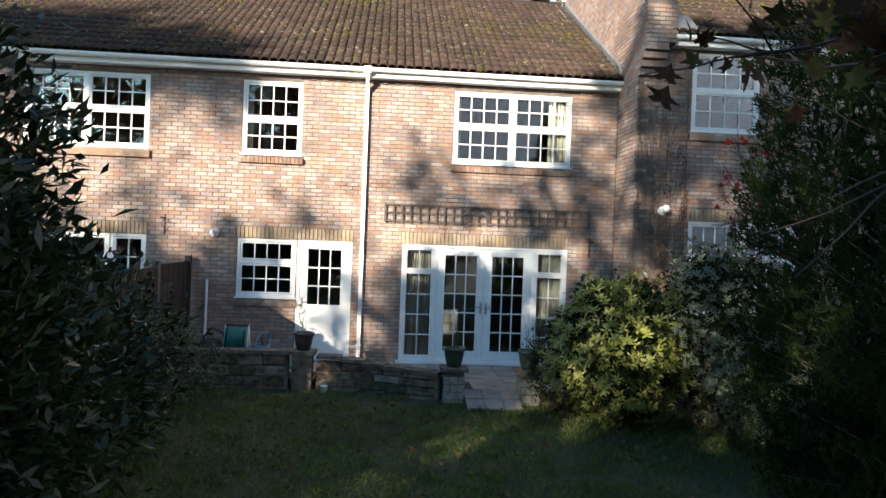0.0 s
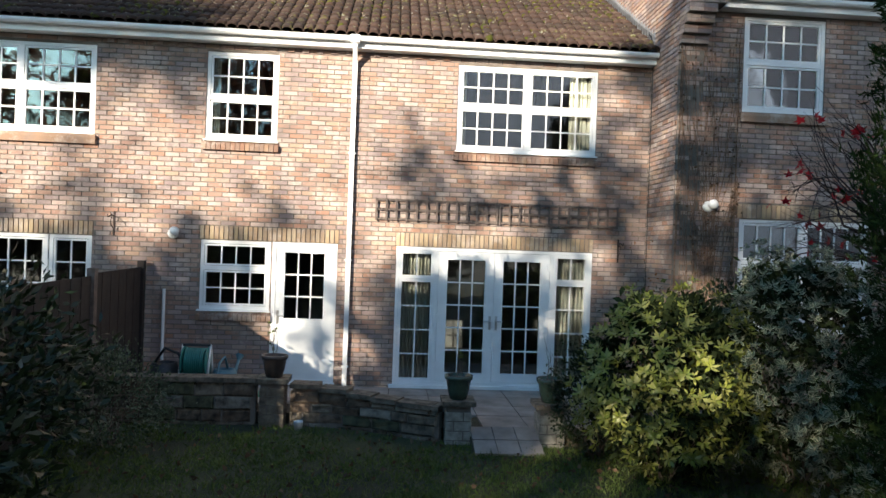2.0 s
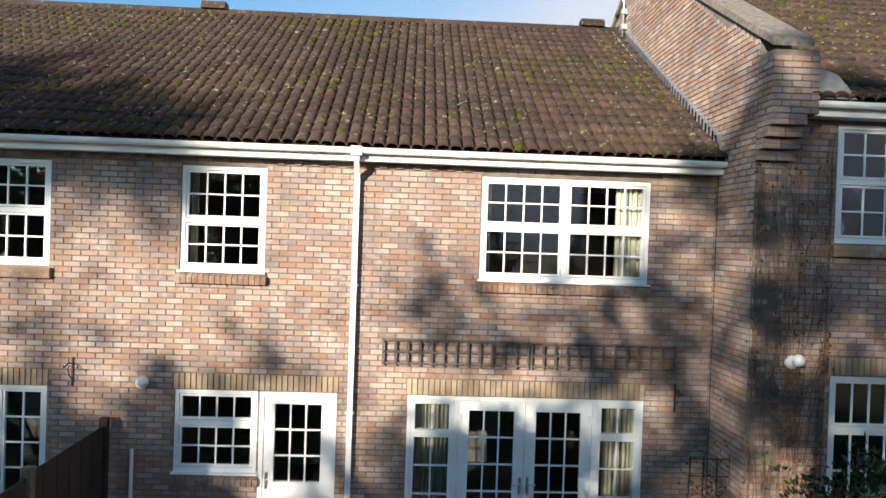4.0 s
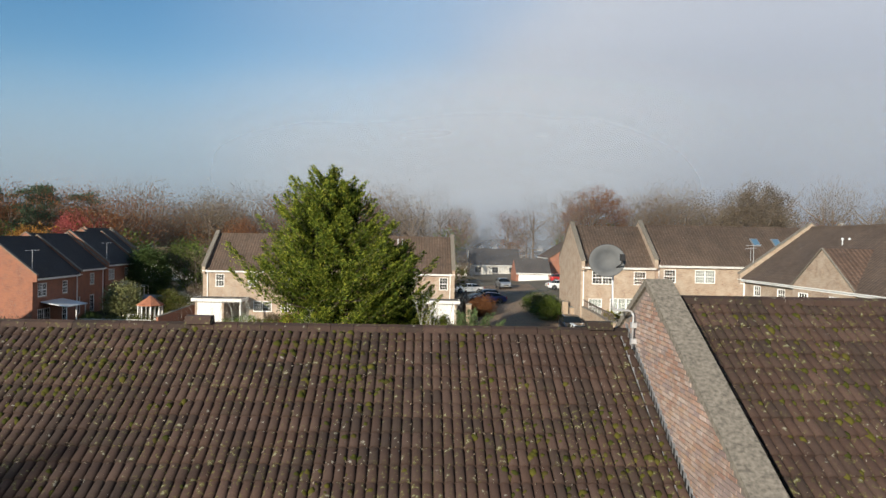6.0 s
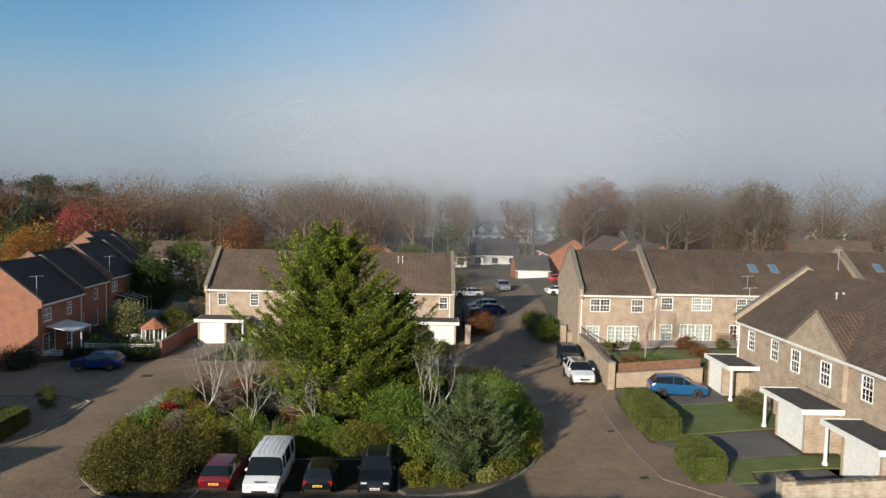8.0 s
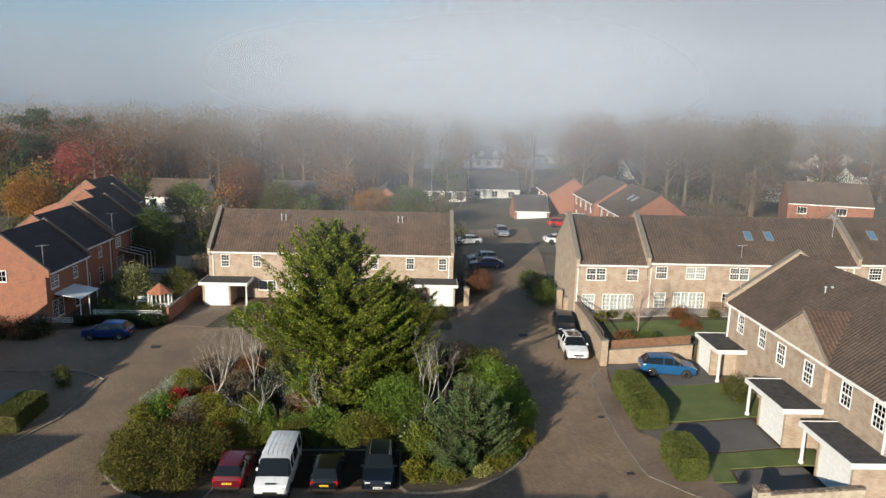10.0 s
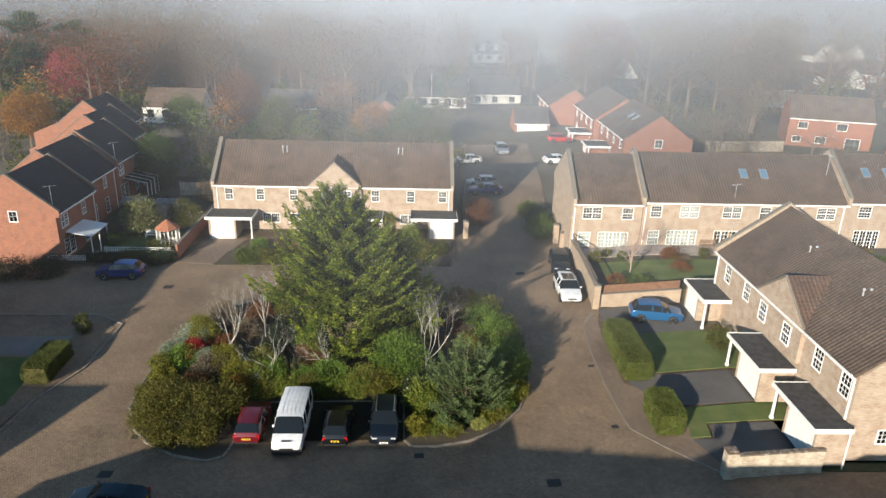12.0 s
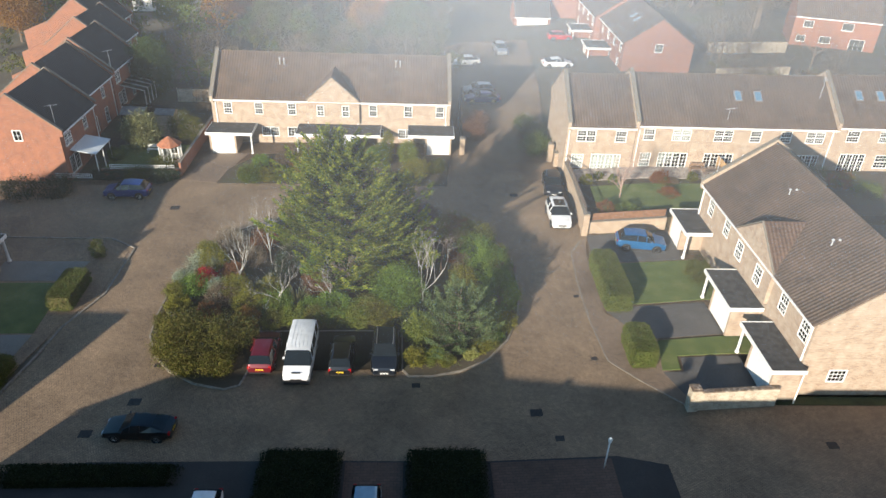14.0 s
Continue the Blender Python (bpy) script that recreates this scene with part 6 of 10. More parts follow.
watering_can(-2.98, 12.5, -0.24, 170, M_BLACK, "black plastic watering can on the patio", 1.7)
watering_can(-2.12, 12.45, -0.24, 80, M_BLUECAN, "blue-grey plastic watering can on the patio", 1.45)
solo("garden_tray", Mesh().prism([(-1.95, -0.24), (-1.45, -0.24), (-1.38, -0.12), (-1.42, -0.12), (-1.5, -0.215), (-1.9, -0.215), (-1.98, -0.16), (-2.0, -0.16)], "y", 12.5, 12.8), M_GREENP, "green plastic planting tray on the patio", "tray")
cup = thing("paint_tub", pose(-0.92, 11.42, -0.42), "small white plastic tub lying on the lawn", "tub")
part("tub", Mesh().lathe([(0.05, 0), (0.06, 0.10), (0.065, 0.11), (0.055, 0.11), (0.045, 0.02)], 14), M_PAINT, cup, smooth=True)

# the dark boarded fence between the gardens
fence = thing("garden_fence", pose(-3.62, 13.40, -0.42), "dark-stained boarded garden fence with posts", "fence")
for i, y in enumerate((-0.10, -1.9, -3.7, -5.5)):
    part("post", Mesh().box(-0.05, y - 0.05, 0, 0.05, y + 0.05, 2.08 - 0.06 * i), M_FENCE if i != 1 else M_TRELLIS, fence)
    if i < 3:
        part("rail", Mesh().box(-0.035, y - 1.75, 1.78 - 0.1 * i, -0.01, y - 0.05, 1.86 - 0.1 * i), M_FENCE, fence)
        for j in range(12):
            yy = y - 0.06 - j * 0.145
            part("board", Mesh().box(-0.009 + 0.006 * (j % 2), yy - 0.148, 0.05, 0.012 + 0.006 * (j % 2), yy, 1.98 - 0.06 * i - 0.03 * j / 12), M_FENCE, fence)

# ---- garden plants ----
L_CREAM = leaf("cream_leaf_edge", [(0.33, 0.35, 0.26), (0.42, 0.43, 0.32)], 0.45, 0.15)
L_GREYGREEN = leaf("grey_green_leaf", [(0.06, 0.095, 0.055), (0.09, 0.13, 0.08), (0.075, 0.11, 0.065)], 0.4, 0.15)
# inner leaves darkened: the shade within the crowns is put into their colour
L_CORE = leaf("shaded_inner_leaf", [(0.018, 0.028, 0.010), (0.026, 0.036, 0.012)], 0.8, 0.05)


def rosette_bush(name, at, radii, material, label, seed, n=400, size=0.095, width=0.034, inner=None, per=9):
    """A shrub whose leaves stand in whorls at the ends of its shoots; inner: the middle of a leaf with a pale edge."""
    rng = np.random.default_rng(seed)
    h = thing(name, pose(*at), label, "shrub")
    s = Mesh()
    for i in range(7):
        a = 2 * math.pi * i / 7 + rng.uniform(-0.4, 0.4)
        limbs(s, rng, (0.05 * math.cos(a), 0.05 * math.sin(a), -0.03), (radii[0] * math.cos(a) * 0.7, radii[1] * math.sin(a) * 0.7, radii[2] * 1.4), radii[2] * 0.6, 0.016, 2, sides=4)
    part("stem", s, M_BARK, h)
    r = np.asarray(radii)
    u = unit(rng.normal(size=(n, 3)) * (1, 1, 0.8))
    bump_ = np.array([noise.noise(Vector(v) * 2.6 + Vector((seed, 0, 0))) for v in u])[:, None]
    c = u * r * (0.84 + 0.26 * bump_ + 0.10 * rng.uniform(-1, 1, (n, 1))) + np.array((0, 0, radii[2]))
    c[:, 2] = np.maximum(c[:, 2], 0.06)
    axis = unit(unit(u / r) + np.array((0, 0, 0.55)) + rng.normal(size=(n, 3)) * 0.25)
    e1 = unit(np.cross(axis, rng.normal(size=(n, 3))))
    e2 = np.cross(axis, e1)
    pts, ways, face = [], [], []
    for k in range(per):
        f = 2 * math.pi * k / per * 1.07 + rng.uniform(-0.3, 0.3, (n, 1))
        d = unit(e1 * np.cos(f) + e2 * np.sin(f) + axis * (0.15 + 0.5 * (k % 2)))
        pts.append(c + d * size * 0.5 + axis * 0.012 * (k % 2)), ways.append(d), face.append(axis)
    pts, ways, face = np.concatenate(pts), np.concatenate(ways), np.concatenate(face)
    part("crown", leaf_sheet("crown", pts, size, width, material, np.random.default_rng(seed + 1), ways, 0.12, 0.2, face), material, h)
    if inner is not None:
        part("leaf_middle", leaf_sheet("leaf_middle", pts + face * 0.004, size * 0.86, width * 0.62, inner, np.random.default_rng(seed + 1), ways, 0.12, 0.2, face), inner, h)
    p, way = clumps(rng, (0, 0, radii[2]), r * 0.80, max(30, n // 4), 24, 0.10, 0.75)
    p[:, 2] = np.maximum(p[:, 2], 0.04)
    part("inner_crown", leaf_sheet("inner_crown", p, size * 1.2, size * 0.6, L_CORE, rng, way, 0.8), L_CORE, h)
    return h


bush("laurel", (-3.62, 5.0, -0.45), (1.28, 1.6, 2.5), L_LAUREL, "large dark evergreen laurel with long glossy leaves", 51, 340, 34, 0.17, 0.055, stems=7, shell=0.5, spread=0.17)
bush("laurel", (-3.1, 5.0, -0.45), (1.15, 1.3, 1.35), L_LAUREL, "spreading dark laurel with long glossy leaves", 62, 130, 32, 0.16, 0.05, stems=6, shell=0.5, spread=0.19)
bush("laurel", (-3.7, 8.0, -0.45), (1.35, 1.7, 1.15), L_LAUREL, "dark shaded evergreen shrub beside the fence", 52, 180, 34, 0.11, 0.04, stems=6, spread=0.16)
bush("laurel", (-3.1, 6.6, -0.45), (1.0, 1.2, 0.9), L_LAUREL, "dark low evergreen shrub on the lawn edge", 61, 120, 34, 0.13, 0.045, stems=6, spread=0.16)
bush("euonymus", (-3.0, 10.55, -0.45), (0.70, 0.7, 0.58), L_VARIEG, "small-leaved variegated shrub against the garden wall", 53, 110, 36, 0.045, 0.024, stems=6, spread=0.10)
rosette_bush("choisya", (3.25, 9.55, -0.45), (1.05, 0.92, 1.10), L_CHOISYA, "rounded golden-green shrub with fingered leaves", 54, 640)
rosette_bush("choisya", (3.68, 10.15, -0.1), (0.30, 0.30, 0.95), L_CHOISYA, "upright golden-green shoots above the shrub", 55, 90)
bush("laurel", (2.75, 10.35, -0.45), (0.55, 0.45, 0.72), L_LAUREL, "dark green shrub beside the gate pillar", 56, 90, 36, 0.06, 0.03, stems=5, spread=0.08)
rosette_bush("elaeagnus", (4.75, 9.5, -0.45), (1.10, 1.0, 1.36), L_CREAM, "grey-green shrub with cream-edged leaves", 57, 900, 0.075, 0.032, L_GREYGREEN, 8)
rosette_bush("elaeagnus", (5.3, 8.2, -0.45), (1.3, 1.0, 0.85), L_CREAM, "low grey-green shrub with cream-edged leaves", 58, 600, 0.075, 0.032, L_GREYGREEN, 8)
bush("ivy", (5.2, 11.4, -0.45), (0.9, 0.5, 1.2), L_LAUREL, "dark ivy mound in front of the brick wall", 59, 130, 34, 0.08, 0.05, stems=5, spread=0.11)


def crown_reach(f):
    """How far the crown of an old cypress reaches at a share of its height."""
    stops = ((0.0, 0.12), (0.10, 0.36), (0.20, 0.76), (0.35, 0.97), (0.50, 1.0), (0.62, 0.82), (0.73, 0.70), (0.88, 0.54), (0.96, 0.32), (1.0, 0.10))
    for (a, p), (b, q) in zip(stops, stops[1:]):
        if f <= b:
            return p + (q - p) * (f - a) / (b - a)
    return 0.05


def plume_cypress(name, at, leaders, label, seed, n, leafy=None, tipped=None, fine=1.0, rise=0.35, category="conifer"):
    """An old evergreen with several leaders: ragged limbs that turn up at their ends, each with flat fans of fine sprays. leaders: (x, y, height, radius)."""
    rng = np.random.default_rng(seed)
    h = thing(name, pose(*at), label, category)
    leafy, tipped = leafy or L_CONIFER, tipped or L_CONIFERTIP
    trunk, lm, pts, ways, tips, tipways, inner = Mesh(), Mesh(), [], [], [], [], []
    up = np.array((0, 0, 1.0))
    for lead, (lx, ly, ht, rad) in enumerate(leaders):
        trunk.tube([(lx * 0.2, ly * 0.2, -0.1), (lx * 0.7, ly * 0.7, ht * 0.35), (lx, ly, ht * 0.97)], [0.024 * ht, 0.016 * ht, 0.003 * ht], 8)
        k = n if lead == 0 else int(n * 0.55)
        for i in range(k):
            f = 0.06 + 0.94 * rng.uniform() ** 0.92 if lead == 0 else 0.30 + 0.70 * rng.uniform()
            a = rng.uniform(0, 2 * math.pi)
            lump = noise.noise(Vector((math.cos(a) * 1.1, math.sin(a) * 1.1, f * 4.2 + seed)))
            ln = rad * crown_reach(f) * max(0.3, 0.80 + 1.55 * lump) * rng.uniform(0.45, 1.2) + 0.25
            out = np.array((math.cos(a), math.sin(a), 0.0))
            c = np.array((lx * min(1, f * 1.6), ly * min(1, f * 1.6), 0.0))
            end = c + out * ln + up * (ht * f)
            base = c + up * max(0.3, ht * f - rise * ln - 0.25)
            mid = base * 0.45 + end * 0.55 - up * 0.10 * ln
            lm.tube([tuple(base), tuple(mid), tuple(end)], [0.010 + 0.010 * ln, 0.012, 0.005], 4)
            d = end - mid
            d = d / np.linalg.norm(d) + up * 0.30
            d /= np.linalg.norm(d)
            side = np.cross(d, up)
            side /= max(1e-6, np.linalg.norm(side))
            q = max(18, int(34 * (ln + 0.6) / fine))
            u = rng.uniform(0.0, 1.0, (q, 1)) ** 0.8
            path = np.where(u < 0.5, mid + (end - mid) * u * 1.6, mid + (end - mid) * 0.8 + d * (u - 0.5) * (0.8 + 0.34 * ln))
            fan = (0.10 + 0.13 * ln) * (1.12 - u) * fine ** 0.5
            w = rng.normal(size=(q, 1)) * fan
            p = path + side * w - up * np.abs(w) * 0.30 + rng.normal(size=(q, 3)) * (0.07, 0.07, 0.05)
            way = np.repeat(d[None], q, 0) + side * np.sign(w) * 0.75
            fresh = (rng.uniform(size=q) < 0.10 + 0.42 * u[:, 0])
            pts.append(p[~fresh]), ways.append(way[~fresh]), tips.append(p[fresh] + up * 0.02), tipways.append(way[fresh])
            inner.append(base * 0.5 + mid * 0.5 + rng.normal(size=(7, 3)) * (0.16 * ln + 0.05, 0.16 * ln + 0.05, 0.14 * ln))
    part("trunk", trunk, M_BARK, h, smooth=True)
    part("limb", lm, M_BARK, h)
    for nm, a, b, mat, ln, wd in (("crown", pts, ways, leafy, 0.30, 0.085), ("tip_sprays", tips, tipways, tipped, 0.26, 0.070)):
        part(nm, leaf_sheet(nm, np.concatenate(a), ln * fine, wd * fine, mat, rng, np.concatenate(b), 0.30, 0.25), mat, h)
    # inner leaves take the dark green, which paints shade between the limbs
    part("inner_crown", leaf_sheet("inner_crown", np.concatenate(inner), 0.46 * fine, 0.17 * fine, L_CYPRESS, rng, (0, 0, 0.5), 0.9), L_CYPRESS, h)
    return h


def feathery_cypress(name, at, height, radius, label, seed, n=1500, per=46):
    """A dense garden cypress: soft tufts of fine upswept sprays over a tapering crown."""
    rng = np.random.default_rng(seed)
    h = thing(name, pose(*at), label, "conifer")
    part("trunk", Mesh().tube([(0, 0, -0.1), (0.1, 0, height * 0.4), (0, 0.05, height * 0.96)], [0.13, 0.08, 0.02], 8), M_BARK, h, smooth=True)
    f = rng.uniform(0.0, 1.0, n) ** 1.15
    a = rng.uniform(0, 2 * math.pi, n)
    lump = np.array([noise.noise(Vector((math.cos(t) * 1.4, math.sin(t) * 1.4, q * height * 0.75 + seed))) for t, q in zip(a, f)])
    env = radius * np.minimum(1.0, 0.75 + 1.5 * f) * (1 - f ** 2.4) ** 0.55 * (0.92 + 0.34 * lump) + 0.05
    ln = env * np.where(rng.uniform(size=n) < 0.7, rng.uniform(0.86, 1.08, n), rng.uniform(0.45, 0.9, n))
    out = np.stack([np.cos(a), np.sin(a), np.zeros(n)], 1)
    c = out * ln[:, None] + np.stack([np.zeros(n), np.zeros(n), f * height * 0.96 + 0.15], 1)
    lm = Mesh()
    for i in range(0, n, 9):
        lm.tube([(0, 0, max(0.05, c[i, 2] - 0.45 * ln[i])), tuple(c[i])], [0.018, 0.005], 4)
    part("limb", lm, M_BARK, h)
    way = unit(out * 0.75 + np.array((0, 0, 0.75)) + rng.normal(size=(n, 3)) * 0.3)
    u = rng.uniform(-0.5, 1.0, (n, per, 1))
    p = c[:, None] + way[:, None] * u * 0.16 + rng.normal(size=(n, per, 3)) * 0.052 * (1.15 - u)
    d = way[:, None] + rng.normal(size=(n, per, 3)) * 0.55
    part("crown", leaf_sheet("crown", p.reshape(-1, 3), 0.085, 0.015, L_CYPRESS, rng, d.reshape(-1, 3), 0.1, 0.2), L_CYPRESS, h)
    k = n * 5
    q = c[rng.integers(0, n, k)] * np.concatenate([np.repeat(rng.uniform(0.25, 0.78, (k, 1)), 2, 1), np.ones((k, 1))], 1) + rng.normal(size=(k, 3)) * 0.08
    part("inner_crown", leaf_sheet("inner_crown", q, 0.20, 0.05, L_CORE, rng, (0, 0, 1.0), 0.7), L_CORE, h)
    return h


feathery_cypress("cypress", (5.45, 6.6, -0.45), 7.4, 1.75, "dense dark green garden cypress", 71, 2600, 56)


def lobed_leaf(m, mat, s):
    """A palmate leaf with five pointed lobes, bent along its ribs."""
    rays = ((-90, 0.18), (-55, 0.42), (-20, 0.62), (0, 0.36), (22, 0.92), (45, 0.46), (78, 0.62), (90, 1.05), (102, 0.62), (135, 0.46), (158, 0.92), (180, 0.36), (200, 0.62), (235, 0.42))
    out = [mat @ Vector((s * r * math.cos(radians(a)), s * r * math.sin(radians(a)), -0.22 * s * r * r)) for a, r in rays]
    n = len(out)
    m.add([mat @ Vector((0, 0, 0))] + out, [(0, 1 + i, 1 + (i + 1) % n) for i in range(n)])


def maple(name, at, ways, label, leaf_mat, leaves, size, seed, reach=1.6, depth=3, stem=0.05, sway=0.05, up=0.06):
    rng = np.random.default_rng(seed)
    h = thing(name, pose(*at), label, "tree")
    m, tips = Mesh(), []
    for w in ways:
        limbs(m, rng, (0, 0, 0), w, reach, stem, depth, 0.42, up, tips, 5)
    part("branch", m, M_DARKTWIG, h)
    lv = Mesh()
    for i in rng.choice(len(tips), leaves, replace=leaves > len(tips)):
        lobed_leaf(lv, pose(*(np.array(tips[i]) + rng.normal(size=3) * sway), rng.uniform(30, 110), rng.uniform(-30, 30), rng.uniform(0, 360)), size * rng.uniform(0.7, 1.2))
    part("leaf", lv, leaf_mat, h)["kind"] = "stuff"
    return h


M_DARKTWIG = plain("dark_red_brown_twig", (0.035, 0.022, 0.022), 0.8, vary=0.2, scale=12)
L_MAPLEDARK = leaf("bronze_maple_leaf", [(0.035, 0.022, 0.014), (0.06, 0.03, 0.015), (0.09, 0.085, 0.02), (0.03, 0.03, 0.012)], 0.6, 0.35)
# a slim red maple by the brick wall, and a bronze maple that hangs over the lawn
rmt = thing("red_maple", pose(6.25, 9.9, -0.45), "bare dark maple with a few crimson leaves", "tree")
rm, tips = Mesh(), []
rngr = np.random.default_rng(81)
rm.tube([(0.1, 0, -0.05), (0.05, 0, 1.2), (-0.05, 0.05, 2.4), (-0.1, 0.0, 3.2)], [0.06, 0.05, 0.04, 0.025], 7)
for i in range(24):
    a = radians(12 + 68 * i / 23)
    limbs(rm, rngr, (0.03 - 0.004 * i, 0.0, 2.25 + 0.035 * i), (-math.cos(a), rngr.normal() * 0.22, 0.15 + math.sin(a)), rngr.uniform(0.75, 1.0), 0.026, 3, 0.28, -0.02, tips, 4)
part("branch", rm, M_DARKTWIG, rmt)
lv = Mesh()
tips = [q for q in tips if -1.75 < q[0] < -0.2 and 2.4 < q[2] < 4.2]
hubs = [tips[k] for k in rngr.choice(len(tips), 16)]
for i in range(46):
    lobed_leaf(lv, pose(*(np.array(hubs[i % 16]) + rngr.normal(size=3) * (0.10, 0.06, 0.06)), rngr.uniform(40, 120), rngr.uniform(-30, 30), rngr.uniform(0, 360)), 0.085 * rngr.uniform(0.7, 1.2))
part("leaf", lv, L_RED, rmt)["kind"] = "stuff"
mt = thing("maple_branch_tree", pose(4.0, 2.2, -0.45), "bronze-leaved maple reaching over the lawn", "tree")
mm, tips = Mesh(), []
rngm = np.random.default_rng(82)
mm.tube([(0, 0, -0.05), (-0.05, 0.1, 1.6), (-0.25, 0.4, 2.9), (-0.6, 0.8, 3.6)], [0.10, 0.08, 0.06, 0.04], 8)
for s, w in (((-0.6, 0.8, 3.6), (-1, 0.35, -0.05)), ((-0.45, 0.6, 3.35), (-1, 0.25, 0.1)), ((-0.3, 0.45, 3.1), (-0.9, 0.6, 0.1)), ((-0.6, 0.8, 3.6), (-0.5, 0.8, 0.0)), ((-0.1, 0.3, 2.9), (-0.4, 0.9, 0.05)), ((-0.2, 0.3, 3.0), (-0.8, 0.3, -0.05)), ((0, 0.2, 2.8), (0.3, 0.9, 0.1))):
    limbs(mm, rngm, s, w, 1.0, 0.03, 2, 0.35, 0.0, tips, 5)
part("trunk", mm, M_DARKTWIG, mt)
lv = Mesh()
tips = [q for q in tips if q[2] > 2.85]
for i in rngm.choice(len(tips), 260):
    lobed_leaf(lv, pose(*(np.array(tips[i]) + rngm.normal(size=3) * 0.06), rngm.uniform(40, 110), rngm.uniform(-30, 30), rngm.uniform(0, 360)), rngm.uniform(0.07, 0.13))
part("leaf", lv, L_MAPLEDARK, mt)["kind"] = "stuff"

# dry creeper on the corner of the taller house
rngc = np.random.default_rng(83)
crp = thing("creeper", pose(4.9, RW, -0.3), "dry brown creeper clinging to the brick corner", "creeper")
cm = Mesh()
tips = []
for i in range(58):
    x, z = rngc.uniform(-0.40, 0.34), rngc.uniform(0, 0.4)
    path, drift = [], rngc.normal() * 0.05
    for k in range(14):
        path.append((x, -0.03 + rngc.normal() * 0.012, z))
        x = min(0.44, max(-0.46, x + drift + rngc.normal() * 0.045))
        z += rngc.uniform(0.25, 0.55)
        if z > 6.0:
            break
    if len(path) > 2:
        cm.tube(path, [0.006 * (1 - 0.5 * k / len(path)) for k in range(len(path))], 4)
        tips += path
for i in range(60):
    s = tips[rngc.integers(len(tips))]
    if s[2] > 1.2:
        path = [s]
        for k in range(4):
            path.append((min(0.47, path[-1][0] + rngc.uniform(0.02, 0.16)), -0.03 + rngc.normal() * 0.01, path[-1][2] + rngc.normal() * 0.14))
        cm.tube(path, 0.004, 3)
        tips += path
part("stem", cm, plain("red_brown_creeper_stem", (0.20, 0.125, 0.085), 0.9, vary=0.3, scale=14), crp)["kind"] = "stuff"
tp = np.array(tips)[rngc.integers(0, len(tips), 380)] + rngc.normal(size=(380, 3)) * np.array((0.06, 0.012, 0.08))
tp[:, 1] = np.minimum(tp[:, 1], -0.02)
part("leaf", leaf_sheet("leaf", tp, 0.055, 0.04, L_DEAD, rngc), L_DEAD, crp)["kind"] = "stuff"
tob = thing("garden_obelisk", pose(4.15, 12.75, -0.26), "rusty wire trellis with a withered climber", "trellis")
for x in (-0.25, -0.08, 0.09, 0.25):
    part("upright", Mesh().tube([(x * 1.2, 0, 0), (x, 0, 1.75)], 0.009, 5), M_IRON, tob)
for z in (0.3, 0.6, 0.9, 1.2, 1.5, 1.72):
    part("crossbar", Mesh().tube([(-0.27, 0, z), (0.27, 0, z)], 0.007, 5), M_IRON, tob)
part("climber", leaf_sheet("climber", rngc.normal(size=(700, 3)) * np.array((0.15, 0.06, 0.45)) + np.array((-0.05, -0.05, 0.9)), 0.05, 0.03, L_RUSSET, rngc), L_RUSSET, tob)

# grass blades and fallen leaves
rngg = np.random.default_rng(91)
n = 80000
gp = np.stack([rngg.uniform(-5.5, 6.0, n), 4.5 + 7.0 * rngg.uniform(0, 1, n) ** 0.8, np.full(n, -0.40)], 1)
gp = gp[gp[:, 1] < np.where(gp[:, 0] < -1.4, 11.75, np.where(gp[:, 0] < 1.0, 11.75 - 0.37 * (gp[:, 0] + 1.4), 10.7))]
gp = gp[np.array([noise.noise(Vector(p) * 1.3) > -0.25 + 0.25 * rngg.normal() for p in gp])]
solo("grass", leaf_sheet("grass", gp, 0.075, 0.010, L_GRASS, rngg, (0, 0, 1.0), 0.8), L_GRASS, "short uneven grass of the lawn", "grass", "", "stuff")
n = 60000
tp = np.stack([rngg.uniform(-5.5, 6.0, n), 4.5 + 7.0 * rngg.uniform(0, 1, n), np.full(n, -0.40)], 1)
tp = tp[tp[:, 1] < np.where(tp[:, 0] < -1.4, 11.75, np.where(tp[:, 0] < 1.0, 11.75 - 0.37 * (tp[:, 0] + 1.4), 10.7))]
tp = tp[np.array([noise.noise(Vector(p) * 3.1) > 0.22 for p in tp])]
solo("grass_tuft", leaf_sheet("grass_tuft", tp, 0.15, 0.012, L_GRASS, rngg, (0, 0, 1.0), 0.55), L_GRASS, "longer tufts of grass in the lawn", "grass", "", "stuff")
n = 900
fp = np.stack([rngg.uniform(-4.5, 5.0, n), rngg.uniform(4.8, 11.4, n), np.full(n, -0.385)], 1)
solo("fallen_leaves", leaf_sheet("fallen_leaves", fp, 0.075, 0.05, L_DEAD, rngg, None, 1.0, 0.4), L_DEAD, "scattered brown fallen leaves on the lawn", "leaves", "", "stuff")

